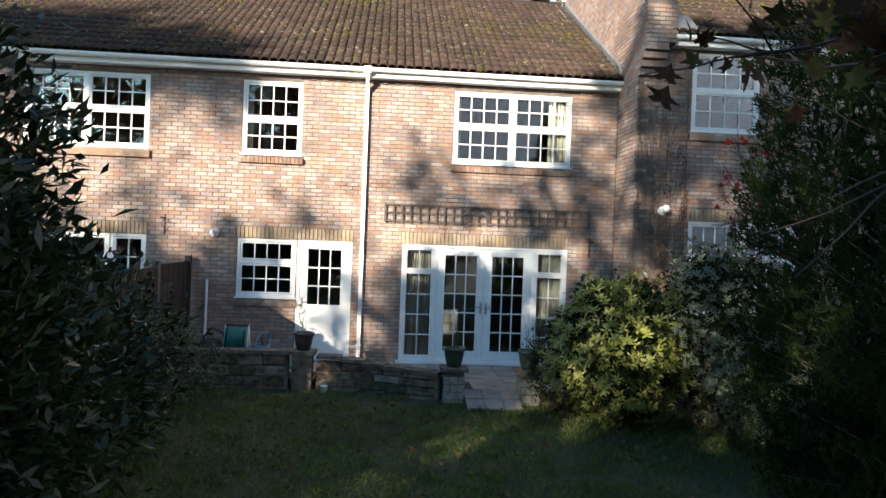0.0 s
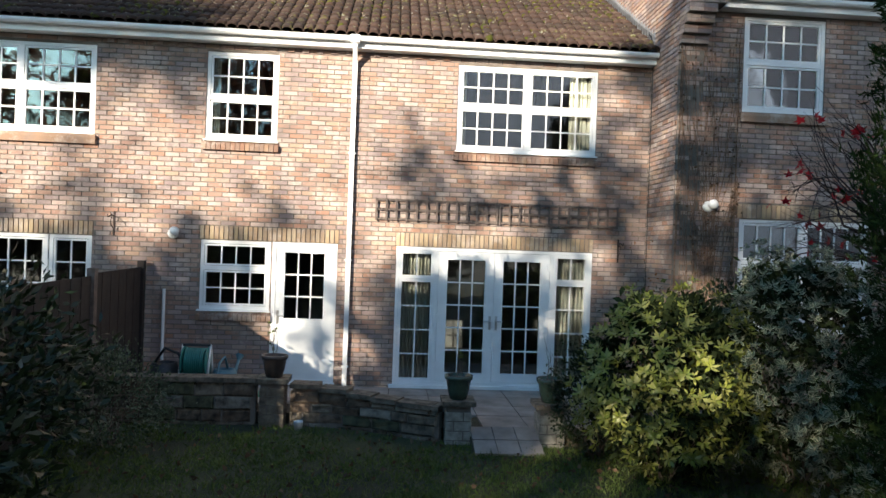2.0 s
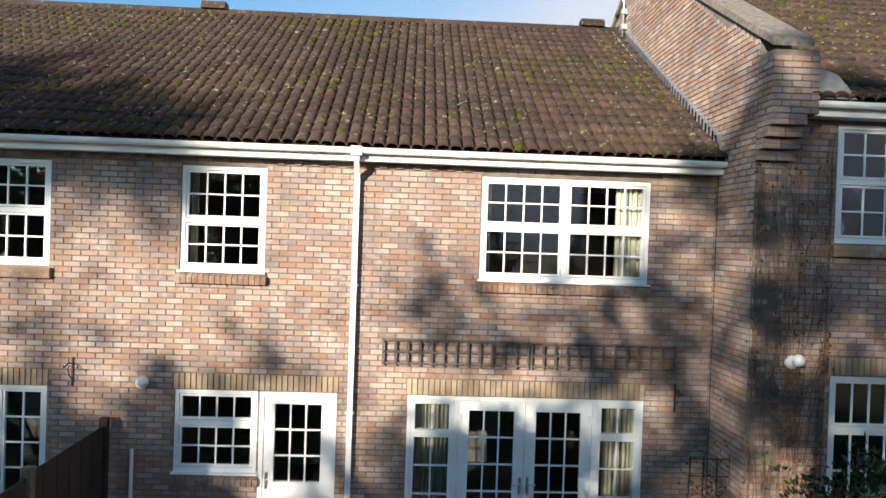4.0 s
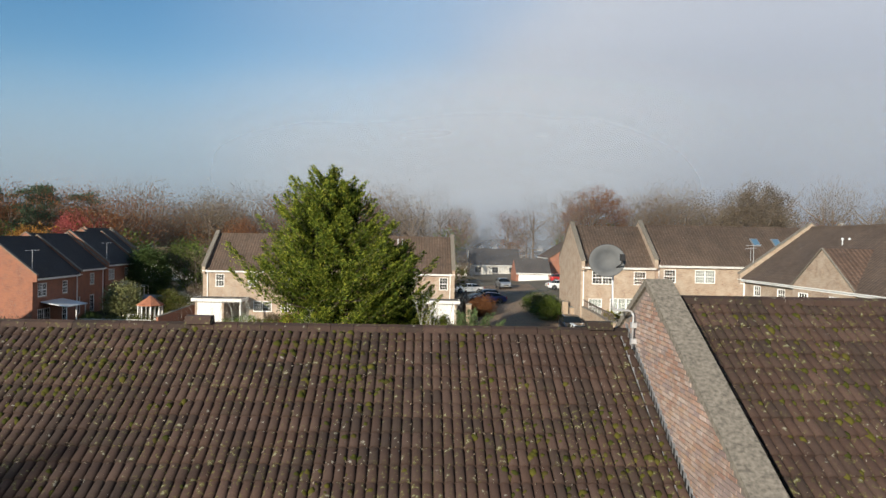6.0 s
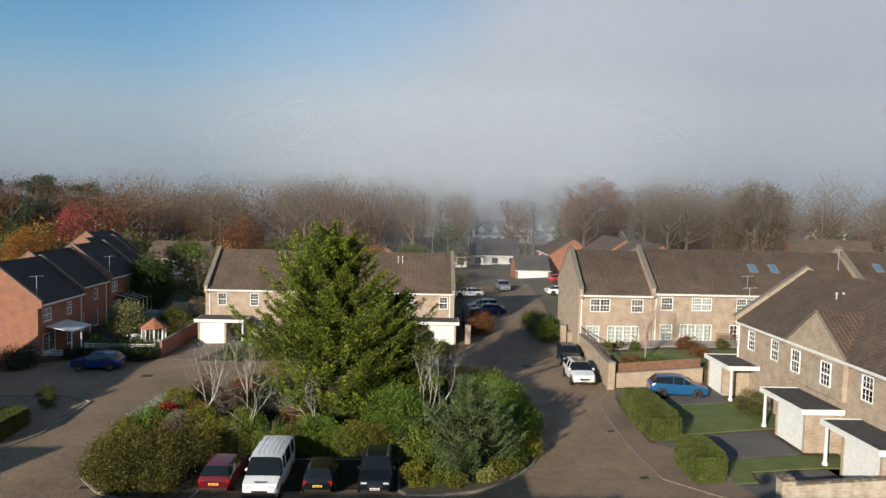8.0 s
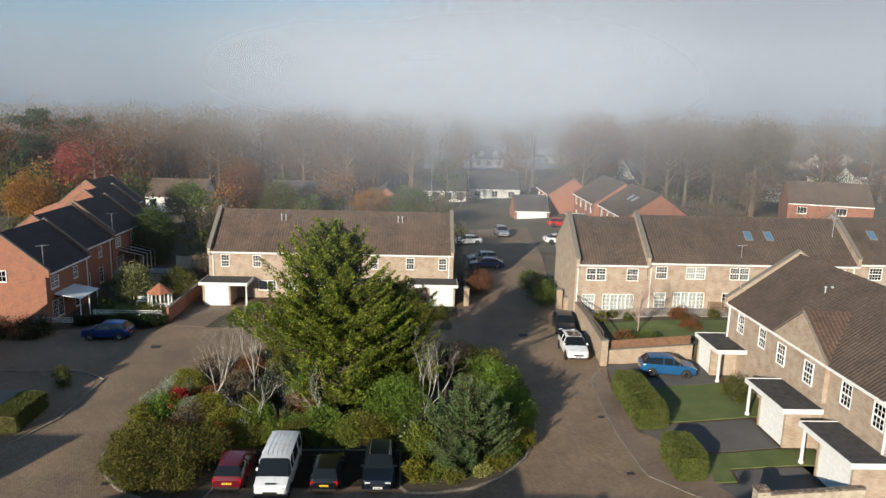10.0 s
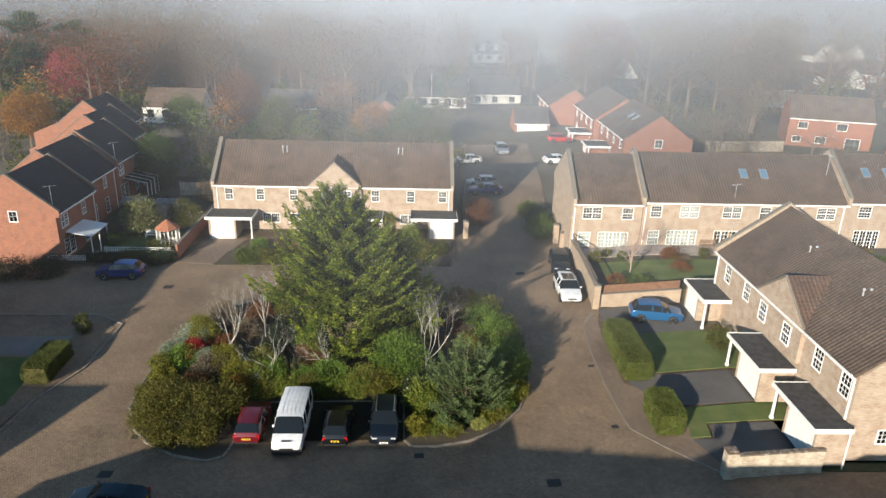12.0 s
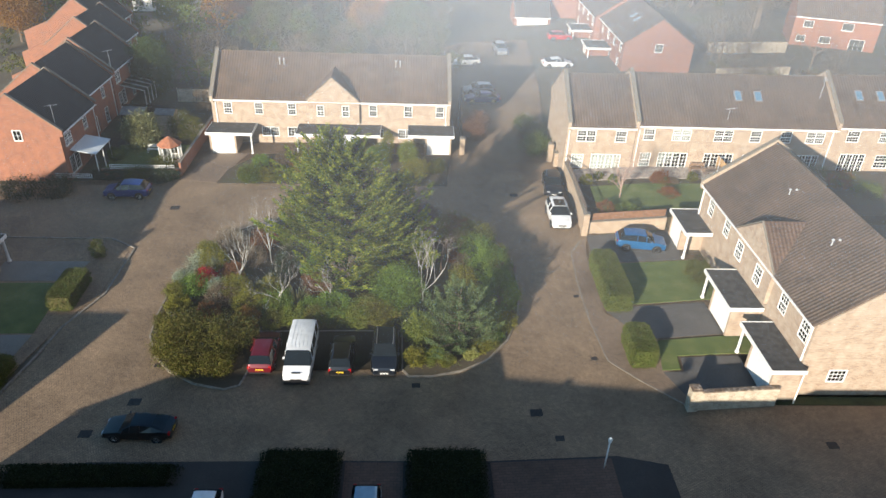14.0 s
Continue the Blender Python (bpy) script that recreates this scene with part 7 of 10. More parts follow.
# ---- tall trees at the end of the garden, behind the drone ----
def broad_tree(name, at, height, crown, material, label, seed, n_clumps=220, per=16, leaf_len=0.30, leaf_w=0.2, clump=0.45, bark=None, low=0.25, depth=3, group=""):
    rng = np.random.default_rng(seed)
    h = thing(name, pose(*at), label, "tree", group)
    m, tips = Mesh(), []
    m.tube([(0, 0, -0.2), (0.1, 0, height * 0.3), (0, 0.1, height * 0.55)], [0.028 * height, 0.02 * height, 0.012 * height], 8)
    for i in range(7):
        a = 2 * math.pi * i / 7 + rng.uniform(-0.3, 0.3)
        limbs(m, rng, (0.05, 0.05, height * rng.uniform(low, 0.55)), (math.cos(a), math.sin(a), rng.uniform(0.4, 1.6)), crown[0] * 0.75, 0.010 * height, depth - 1, 0.5, 0.10, tips, 5)
    part("trunk", m, bark or M_BARK, h)
    if n_clumps:
        zc = height - crown[2]
        p, w = clumps(rng, (0, 0, zc), crown, n_clumps, per, clump, 0.35)
        part("crown", leaf_sheet("crown", p, leaf_len, leaf_w, material, rng, w, 1.0, 0.2), material, h)
    return h


for i, (x, y, hh, r, nc, cz, per, cl) in enumerate(((-28, -15, 11.5, 3.6, 90, 0.36, 16, 0.30), (-22.5, -13, 13.3, 3.6, 29, 0.36, 44, 0.38), (-17, -12, 13.2, 3.9, 36, 0.36, 44, 0.38), (-12.5, -13, 13.6, 3.5, 37, 0.24, 38, 0.36), (-8, -14, 16.6, 3.7, 300, 0.345, 16, 0.30), (-3.5, -13, 15.0, 3.6, 300, 0.36, 16, 0.30),
                                                      (-22.8, -14.0, 11.8, 2.7, 80, 0.16, 22, 0.32), (-14.7, -14.0, 11.6, 2.3, 60, 0.15, 22, 0.32), (-28.6, -15.5, 17.5, 3.6, 120, 0.075, 18, 0.30), (-24.3, -15.0, 17.3, 2.6, 110, 0.07, 18, 0.30), (-11.0, -14.0, 15.9, 2.2, 80, 0.12, 18, 0.32))):
    broad_tree("beech", (x, y, -0.45), hh, (r, 3.0, hh * cz), L_RUSSET if i % 3 else L_GREEN, "tall leafy tree at the end of the garden", 101 + i, nc, per, 0.34, 0.24, cl, group="trees behind the garden")
for i in range(6):
    bush("laurel", (-25 + i * 5.2, -10.5 - (i % 2), -0.45), (3.9, 1.8, 3.6), L_LAUREL, "tall dark evergreen screen at the garden's end", 120 + i, 400, 26, 0.30, 0.16, group="evergreen screen", spread=0.45)


# ---- the close: kerbed island, drives, lawns, walls ----
ISLAND = [(-20.4, 50.0), (-20.2, 47.6), (-19.2, 45.4), (-17.6, 43.6), (-15.4, 42.2), (-13.2, 41.6), (-12.2, 42.0), (-11.9, 43.4), (-11.9, 48.0), (-0.8, 48.0), (-0.7, 43.6), (-0.2, 42.9), (1.4, 42.9), (3.6, 43.5), (5.6, 44.6), (7.4, 46.8), (8.5, 49.6), (9.0, 53.0), (9.0, 56.4), (8.2, 59.8), (6.2, 63.2), (3.0, 65.4), (-2, 66.4), (-8, 66.6), (-13.5, 65.2), (-17.6, 62.4), (-19.6, 57.6), (-20.4, 53.5)]
patch("island_bed", ISLAND, 0.11, M_SOIL, "planted island bed in the close", "bed", step=2.0)


def kerb_line(pts, closed=True, w=0.14, h=0.13, label="pale concrete kerb round the island", skip=()):
    """Kerb stones along a line, each one a piece."""
    k = thing("kerb", pose(pts[0][0], pts[0][1], level(*pts[0])), label, "kerb", "", "structure")
    o = Vector((pts[0][0], pts[0][1], level(*pts[0])))
    loop = pts + [pts[0]] if closed else pts
    for a, b in zip(loop, loop[1:]):
        a, b = Vector((*a, 0)), Vector((*b, 0))
        n = max(1, round((b - a).length / 0.92))
        for i in range(n):
            p, q = a + (b - a) * (i / n), a + (b - a) * ((i + 1) / n)
            d = (q - p).normalized()
            s = Vector((-d.y, d.x, 0)) * w / 2
            v = []
            for r in (p + d * 0.006, q - d * 0.006):
                z = level(r.x, r.y)
                v += [r - s + Vector((0, 0, z - 0.05)), r + s + Vector((0, 0, z - 0.05)), r + s + Vector((0, 0, z + h)), r - s + Vector((0, 0, z + h - 0.015))]
            part("kerb_stone", Mesh().add([c - o for c in v], [(0, 3, 2, 1), (4, 5, 6, 7), (0, 1, 5, 4), (1, 2, 6, 5), (2, 3, 7, 6), (3, 0, 4, 7)]), M_KERB, k)
    return k


kerb_line(ISLAND)
kerb_line([(19.0, 38.8), (16.4, 41.7), (14.6, 44.0), (14.2, 49.0), (14.2, 54.0), (14.5, 58.5), (15.7, 60.5)], False, 0.2, 0.05, "low brick edging of the pavement")
kerb_line([(-34, 39.0), (-28.6, 41.2), (-27.9, 45), (-27.3, 48.8), (-25.6, 53.0), (-25.4, 60.0), (-28, 61.6), (-60, 62.5)], False, 0.14, 0.12, "low kerb beside the front gardens")
# tarmac darkened for the near frontage: the terrace's shade is in the colour
M_DARKTAR = ground_mat("shade_dark_tarmac", [(0.030, 0.027, 0.026), (0.042, 0.037, 0.035), (0.055, 0.048, 0.045)], 1.5, 0.9, 0.3)
M_REDDRIVE = paving("red_brown_block_drive", [(0.125, 0.078, 0.058), (0.10, 0.062, 0.048)], (0.05, 0.038, 0.032), 0.42, 0.21)
M_DRYDRIVE = ground_mat("pale_concrete_drive", [(0.15, 0.14, 0.125), (0.19, 0.175, 0.155), (0.22, 0.205, 0.18)], 1.5, 0.9, 0.3)
M_LAWN2 = ground_mat("mown_front_lawn", [(0.07, 0.098, 0.026), (0.095, 0.125, 0.034), (0.135, 0.15, 0.05)], 3.0)
M_PATH = paving("red_brown_block_pavement", [(0.27, 0.195, 0.140), (0.22, 0.158, 0.114)], (0.10, 0.08, 0.065), 0.2, 0.1, turn=0.9)
patch("pavement", [(19.0, 38.9), (20.0, 39.4), (18.6, 42.4), (18.6, 46.2), (15.6, 49.5), (15.7, 57.0), (16.0, 60.4), (14.5, 58.5), (14.2, 54), (14.2, 49), (14.6, 44), (16.4, 41.7)], 0.045, M_PATH, "red-brown block pavement beside the road", "pavement")
patch("driveway", [(18.2, 56.6), (24.2, 56.6), (24.2, 61.4), (16.4, 61.2), (16.2, 57.6)], 0.05, M_TARMAC, "dark tarmac driveway beside a hedge", "driveway")
patch("driveway", [(17.9, 46.2), (24.0, 46.4), (23.9, 50.4), (17.6, 50.2), (15.8, 49.6)], 0.05, M_TARMAC, "dark tarmac driveway between lawns", "driveway")
patch("driveway", [(19.3, 39.2), (24.4, 39.2), (24.2, 43.9), (19.9, 43.9), (19.7, 42.4), (18.2, 42.4)], 0.055, M_TARMAC, "dark damp tarmac driveway behind a wall", "driveway")
patch("front_lawn", [(17.8, 50.5), (26.0, 50.8), (26.1, 56.4), (18.0, 56.4)], 0.09, M_LAWN2, "bright mown front lawn beside the driveway", "lawn")
patch("front_lawn", [(18.2, 42.6), (19.5, 42.6), (19.7, 44.1), (26.0, 44.1), (26.0, 46.2), (18.8, 45.9)], 0.10, M_LAWN2, "narrow bright front lawn between driveways", "lawn")
patch("front_garden", [(-60, 43), (-29.0, 43.0), (-28.2, 46), (-27.6, 49), (-26.0, 53), (-25.8, 59.4), (-28, 60.6), (-60, 61)], 0.06, M_BLOCK, "dark tarmac frontage with planted patches", "frontage")
patch("driveway", [(-36.0, 54.9), (-29.4, 54.9), (-28.6, 57.8), (-36.0, 57.9)], 0.09, M_DRYDRIVE, "pale concrete driveway beside a porch", "driveway")
patch("driveway", [(-36.0, 44.2), (-29.6, 44.4), (-29.2, 47.8), (-36.0, 47.8)], 0.09, M_DRYDRIVE, "pale concrete driveway between hedges", "driveway")
patch("front_lawn", [(-36.0, 48.0), (-29.2, 48.0), (-29.4, 54.6), (-36.0, 54.6)], 0.10, M_LAWN2, "shaded front lawn between hedges", "lawn")
patch("front_garden", [(-21.0, 72.6), (3.6, 72.2), (4.2, 79.6), (-17.6, 79.8), (-20.4, 76.0)], 0.05, M_SOIL, "planted front gardens of the terrace", "garden")
patch("driveway", [(-24.8, 73.4), (-21.2, 72.8), (-20.2, 76.2), (-19.0, 79.9), (-23.6, 79.9)], 0.04, M_PATH, "red-brown block driveway to the garage", "driveway")
patch("front_garden", [(-50, 71.4), (-25.6, 74.2), (-24.9, 104), (-50, 106)], 0.05, M_SOIL, "back gardens of the red brick terrace", "garden")
patch("back_lawn", [(-34.0, 75.6), (-26.4, 75.2), (-26.2, 82), (-34.2, 82)], 0.09, M_LAWN2, "small back lawn with a bench", "lawn")
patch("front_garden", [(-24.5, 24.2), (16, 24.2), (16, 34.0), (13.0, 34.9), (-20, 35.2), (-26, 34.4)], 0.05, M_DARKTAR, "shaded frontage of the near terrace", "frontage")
patch("driveway", [(-4.1, 24.6), (-0.5, 24.6), (-0.5, 34.9), (-4.1, 34.9)], 0.09, M_REDDRIVE, "red-brown block drive between low hedges", "driveway")
patch("driveway", [(5.0, 24.6), (12.6, 24.6), (12.6, 34.7), (5.0, 34.8)], 0.09, M_REDDRIVE, "red-brown block drive beside a low hedge", "driveway")
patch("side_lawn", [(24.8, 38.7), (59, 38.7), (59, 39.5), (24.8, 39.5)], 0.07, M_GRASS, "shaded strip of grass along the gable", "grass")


def upstand(name, pts, height, w, material, label, category, cap=None, base=0.0, cap_mat=None):
    """A wall or panel along a line on the levels."""
    z0 = level(*pts[0]) + base
    t = thing(name, pose(pts[0][0], pts[0][1], z0), label, category)
    for a, b in zip(pts, pts[1:]):
        a, b = Vector((*a, 0)), Vector((*b, 0))
        d = (b - a).normalized()
        s = Vector((-d.y, d.x, 0)) * w / 2
        za, zb = level(a.x, a.y) + base, level(b.x, b.y) + base
        o = Vector((pts[0][0], pts[0][1], z0))

        def hull(lo, hi, k):
            v = []
            for r, z in ((a, za), (b, zb)):
                v += [r - s * k + Vector((0, 0, z + lo)) - o, r + s * k + Vector((0, 0, z + lo)) - o, r + s * k + Vector((0, 0, z + hi)) - o, r - s * k + Vector((0, 0, z + hi)) - o]
            return Mesh().add(v, [(0, 3, 2, 1), (4, 5, 6, 7), (0, 1, 5, 4), (1, 2, 6, 5), (2, 3, 7, 6), (3, 0, 4, 7)])
        part("wall", hull(-0.2, height, 1), material, t)
        if cap:
            part("coping", hull(height + 0.002, height + cap, 1.35), cap_mat or M_COPING, t)
    return t


M_FENCEPANEL = plain("brown_fence_panel", (0.17, 0.088, 0.05), 0.8, vary=0.15, scale=3, grain=0.3)
upstand("garden_wall", [(16.15, 61.7), (16.3, 68), (16.2, 72.7)], 2.1, 0.26, M_STONEWALL, "tall buff brick garden wall beside the road", "garden wall", 0.08)
upstand("garden_wall", [(16.6, 61.7), (24.0, 61.9)], 1.25, 0.24, M_STONEWALL, "buff brick garden wall behind the parking space", "garden wall", 0.06)
upstand("fence_panel", [(16.9, 61.95), (23.9, 62.15)], 1.95, 0.05, M_FENCEPANEL, "orange-brown fence panel above the brick wall", "fence", 0.06, cap_mat=M_FENCEPANEL)
M_OLDWALL = brick_wall("weathered_wall_brick", [(0.42, 0.36, 0.28), (0.27, 0.21, 0.155), (0.52, 0.47, 0.39)], (0.47, 0.43, 0.36))
M_EDGEBRICK = brick_piece("dark_mossy_coping_brick", [(0.085, 0.060, 0.042), (0.060, 0.055, 0.035), (0.12, 0.085, 0.06), (0.05, 0.045, 0.035)])
bw = upstand("boundary_wall", [(19.2, 38.62), (24.6, 38.7)], 1.58, 0.24, M_OLDWALL, "weathered pale brick boundary wall with a mossy coping", "garden wall")
rngb = np.random.default_rng(77)
edge = Mesh().box(-0.052, -0.15, -0.055, 0.052, 0.15, 0.055).data("brick", M_EDGEBRICK)
for i in range(47):
    x = 0.10 + 0.114 * i
    part("brick", edge, M_EDGEBRICK, bw).matrix_local = pose(x, 0.08 * x / 5.4, 1.64 + level(19.2 + x, 38.65) - level(19.2, 38.62) + rngb.normal() * 0.006, rngb.normal() * 1.5, 0, rngb.normal() * 1.5)
old = thing("gate_pier", pose(18.95, 38.7, level(18.95, 38.7) - 0.1), "weathered brick pier with stepped mossy courses", "pier")
part("pier", Mesh().box(-0.34, -0.32, 0, 0.34, 0.32, 1.95), M_OLDWALL, old)
part("cap", Mesh().box(-0.38, -0.36, 1.952, 0.38, 0.36, 2.03), M_EDGEBRICK, old)
part("cap", Mesh().box(-0.27, -0.25, 2.032, 0.27, 0.25, 2.15), M_EDGEBRICK, old)
for x, y, h in ((16.2, 61.5, 2.35), (15.4, 77.3, 2.2), (15.9, 76.0, 1.7), (5.6, 80.0, 2.1)):
    g = thing("gate_pier", pose(x, y, level(x, y) - 0.1), "buff brick pier with a stone cap", "pier")
    part("pier", Mesh().box(-0.28, -0.28, 0, 0.28, 0.28, h), M_STONEWALL, g)
    part("cap", Mesh().prism([(-0.33, h + 0.002), (0.33, h + 0.002), (0.33, h + 0.06), (0.0, h + 0.16), (-0.33, h + 0.06)], "y", -0.33, 0.33), M_COPING, g)
patch("raised_garden", [(16.4, 62.3), (24.2, 62.4), (60, 64), (60, 73), (16.4, 73)], 1.0, M_SOIL, "raised back gardens of the terrace", "garden")
patch("raised_lawn", [(18.0, 64.0), (24.0, 64.0), (40, 65.0), (40, 69.5), (18.2, 69.0)], 1.06, M_LAWN2, "back garden lawn", "lawn")
patch("raised_patio", [(17.0, 70.2), (44, 70.6), (44, 72.9), (17, 72.8)], 1.10, M_SLAB, "pale paved terrace behind the houses", "patio")
upstand("garden_wall", [(-33.5, 74.3), (-25.3, 74.3)], 0.85, 0.22, M_REDBRICK, "low red brick garden wall", "garden wall", 0.05)
upstand("garden_wall", [(-25.2, 74.4), (-25.0, 80), (-24.7, 88)], 1.5, 0.22, M_REDBRICK, "red brown garden wall beside the driveway", "garden wall", 0.06)
upstand("lane_wall", [(5.6, 80.6), (5.7, 90), (6.4, 97)], 1.7, 0.22, M_FENCE, "dark boarded lane fence beside the terrace", "fence")


def lattice(pts, base, h, label):
    """White lattice along a wall's top: each lath a piece."""
    a, b = Vector((*pts[0], 0)), Vector((*pts[1], 0))
    z0 = level(*pts[0]) + base
    t = thing("lattice", pose(a.x, a.y, z0), label, "trellis")
    n = round((b - a).length / 0.22)
    for i in range(n + 1):
        p = (b - a) * (i / n)
        part("lath", Mesh().box(p.x - 0.02, p.y - 0.012, 0, p.x + 0.02, p.y + 0.012, h), M_PAINT, t)
    for k in range(3):
        part("rail", Mesh().box(0, -0.026, k * (h - 0.05) / 2, b.x - a.x, -0.0125, k * (h - 0.05) / 2 + 0.05), M_PAINT, t)
    return t


lattice([(-32.6, 74.3), (-25.8, 74.3)], 0.9, 0.5, "white lattice along a red brick wall")
lattice([(-37.6, 72.6), (-33.9, 72.6)], 0.7, 0.5, "white lattice by the red brick house")
# railings along the top of the tall garden wall
rl = thing("railing", pose(16.2, 61.9, level(16.2, 61.9) + 2.18), "grey timber railing on a garden wall", "railing")
for i in range(22):
    part("baluster", Mesh().box(-0.02, i * 0.49, 0.35 * i / 22, 0.02, i * 0.49 + 0.05, 0.62 + 0.35 * i / 22), M_TRELLIS, rl)
part("rail", Mesh().add([(-0.04, 0, 0.6), (0.04, 0, 0.6), (0.04, 10.7, 0.95), (-0.04, 10.7, 0.95), (-0.04, 0, 0.68), (0.04, 0, 0.68), (0.04, 10.7, 1.03), (-0.04, 10.7, 1.03)], [(0, 3, 2, 1), (4, 5, 6, 7), (0, 1, 5, 4), (1, 2, 6, 5), (2, 3, 7, 6), (3, 0, 4, 7)]), M_TRELLIS, rl)

# summer house, awning, bench, greenhouse
sh = thing("summer_house", pose(-27.0, 77.4, level(-27, 77.4)), "small white octagonal summer house with a red tiled roof", "summer house")
M_REDTILE = plain("red_clay_tile", (0.33, 0.13, 0.07), 0.85, vary=0.2, scale=6, grain=0.4)
for i in range(8):
    a, b = radians(45 * i + 22.5), radians(45 * i + 67.5)
    p, q = Vector((1.15 * math.cos(a), 1.15 * math.sin(a), 0)), Vector((1.15 * math.cos(b), 1.15 * math.sin(b), 0))
    part("panel", Mesh().add([p, q, q + Vector((0, 0, 0.8)), p + Vector((0, 0, 0.8)), p * 0.96, q * 0.96, q * 0.96 + Vector((0, 0, 0.8)), p * 0.96 + Vector((0, 0, 0.8))], [(0, 1, 2, 3), (7, 6, 5, 4), (2, 6, 7, 3), (0, 3, 7, 4), (1, 5, 6, 2)]), M_PAINT, sh)
    part("post", Mesh().tube([p, p + Vector((0, 0, 2.4))], 0.07, 6), M_PAINT, sh)
    w = part("window", Mesh().tube([(p + q) / 2 + Vector((0, 0, 0.8)), (p + q) / 2 + Vector((0, 0, 2.3))], 0.025, 4), M_PAINT, sh)
    pn = part("pane", Mesh().add([p * 0.98 + Vector((0, 0, 0.8)), q * 0.98 + Vector((0, 0, 0.8)), q * 0.98 + Vector((0, 0, 2.3)), p * 0.98 + Vector((0, 0, 2.3))], [(0, 1, 2, 3)]), M_GLASS, w)
    pn.visible_shadow = False
    part("roof", Mesh().add([p * 1.14 + Vector((0, 0, 2.36)), q * 1.14 + Vector((0, 0, 2.36)), Vector((0, 0, 3.3)), p * 1.14 + Vector((0, 0, 2.28)), q * 1.14 + Vector((0, 0, 2.28))], [(0, 1, 2), (3, 4, 1, 0)]), M_REDTILE, sh)
part("floor", Mesh().lathe([(1.1, 0.0), (1.1, 0.05), (0.01, 0.06)], 8), M_PAINT, sh)
aw = thing("awning", pose(-36.35, 74.3, 0.75), "white sloping veranda roof on posts", "veranda")
part("roof", Mesh().prism([(0.0, 2.75), (2.6, 2.30), (2.6, 2.36), (0.0, 2.83)], "y", 0, 4.2), plain("translucent_white_sheet", (0.62, 0.66, 0.68), 0.35, vary=0.08), aw)
for y in (0.15, 2.1, 4.0):
    part("post", Mesh().box(2.4, y - 0.04, 0, 2.48, y + 0.04, 2.32), M_PAINT, aw)
bn = thing("garden_bench", pose(-29.7, 80.0, level(-29.7, 80.0) + 0.09), "white garden bench on the lawn", "bench")
for k in range(4):
    part("slat", Mesh().box(-0.8, -0.22 + k * 0.12, 0.42, 0.8, -0.13 + k * 0.12, 0.45), M_PAINT, bn)
for k in range(3):
    part("slat", Mesh().box(-0.8, 0.26, 0.55 + k * 0.13, 0.8, 0.29, 0.64 + k * 0.13), M_PAINT, bn)
for x in (-0.78, 0.72):
    for y in (-0.2, 0.22):
        part("leg", Mesh().box(x, y, 0, x + 0.06, y + 0.06, 0.42 if y < 0 else 0.95), M_PAINT, bn)
gh = thing("lean_to", pose(-37.6, 93.0, 1.5), "glazed white lean-to conservatory", "conservatory")
for y in (0, 1.3, 2.6, 3.9):
    part("post", Mesh().box(2.9, y, 0, 2.98, y + 0.08, 2.1), M_PAINT, gh)
    part("rafter", Mesh().add([(0, y, 2.75), (2.98, y, 2.1), (2.98, y + 0.07, 2.1), (0, y + 0.07, 2.75), (0, y, 2.83), (2.98, y, 2.18), (2.98, y + 0.07, 2.18), (0, y + 0.07, 2.83)], [(0, 3, 2, 1), (4, 5, 6, 7), (0, 1, 5, 4), (1, 2, 6, 5), (2, 3, 7, 6), (3, 0, 4, 7)]), M_PAINT, gh)
part("pane", Mesh().prism([(0, 2.79), (2.95, 2.14), (2.95, 2.15), (0, 2.80)], "y", 0.08, 3.9), M_GLASS, gh)

# post light and drain covers
lp = thing("lamp_post", pose(12.0, 34.0, level(12.0, 34.0)), "slim white garden lamp post", "lamp post")
part("post", Mesh().tube([(0, 0, 0), (0, 0, 2.3)], 0.05, 10), M_PAINT, lp, smooth=True)
part("lamp_head", Mesh().lathe([(0.05, 2.3), (0.11, 2.34), (0.13, 2.55), (0.05, 2.66), (0.02, 2.7)], 12), M_PAINT, lp, smooth=True)
M_COVER = plain("cast_iron_cover", (0.045, 0.04, 0.038), 0.7, 0.3, vary=0.2, scale=9)
for x, y, s in ((8.5, 39.0, 0.42), (9.7, 36.6, 0.3), (-19.0, 40.5, 0.42), (-21.2, 37.6, 0.4), (10.5, 69.7, 0.42), (-23.9, 67.4, 0.45), (13.6, 44.3, 0.25), (13.7, 52.0, 0.22), (0.3, 42.0, 0.3), (-18.6, 44.3, 0.25), (26.9, 35.1, 0.35)):
    c = patch("drain_cover", [(x - s, y - s * 0.8), (x + s, y - s * 0.8), (x + s, y + s * 0.8), (x - s, y + s * 0.8)], 0.034, M_COVER, "square cast iron cover in the road", "drain cover", "")
    c["group"] = "covers in the road"

# ---- vehicles ----
M_TYRE = plain("tyre_rubber", (0.018, 0.018, 0.018), 0.85, vary=0.1)
M_RIM = plain("alloy_rim", (0.45, 0.45, 0.46), 0.3, 0.8, vary=0.08)
M_LAMP = plain("clear_lamp_lens", (0.75, 0.77, 0.80), 0.15, 0.3, vary=0.05)
M_TAIL = plain("red_lamp_lens", (0.35, 0.01, 0.012), 0.2, vary=0.05)
M_PLATEW = plain("white_plate", (0.75, 0.75, 0.72), 0.5, vary=0.03)
M_PLATEY = plain("yellow_plate", (0.75, 0.50, 0.03), 0.5, vary=0.03)
M_PLATEBAR = plain("plate_black", (0.02, 0.02, 0.02), 0.6)


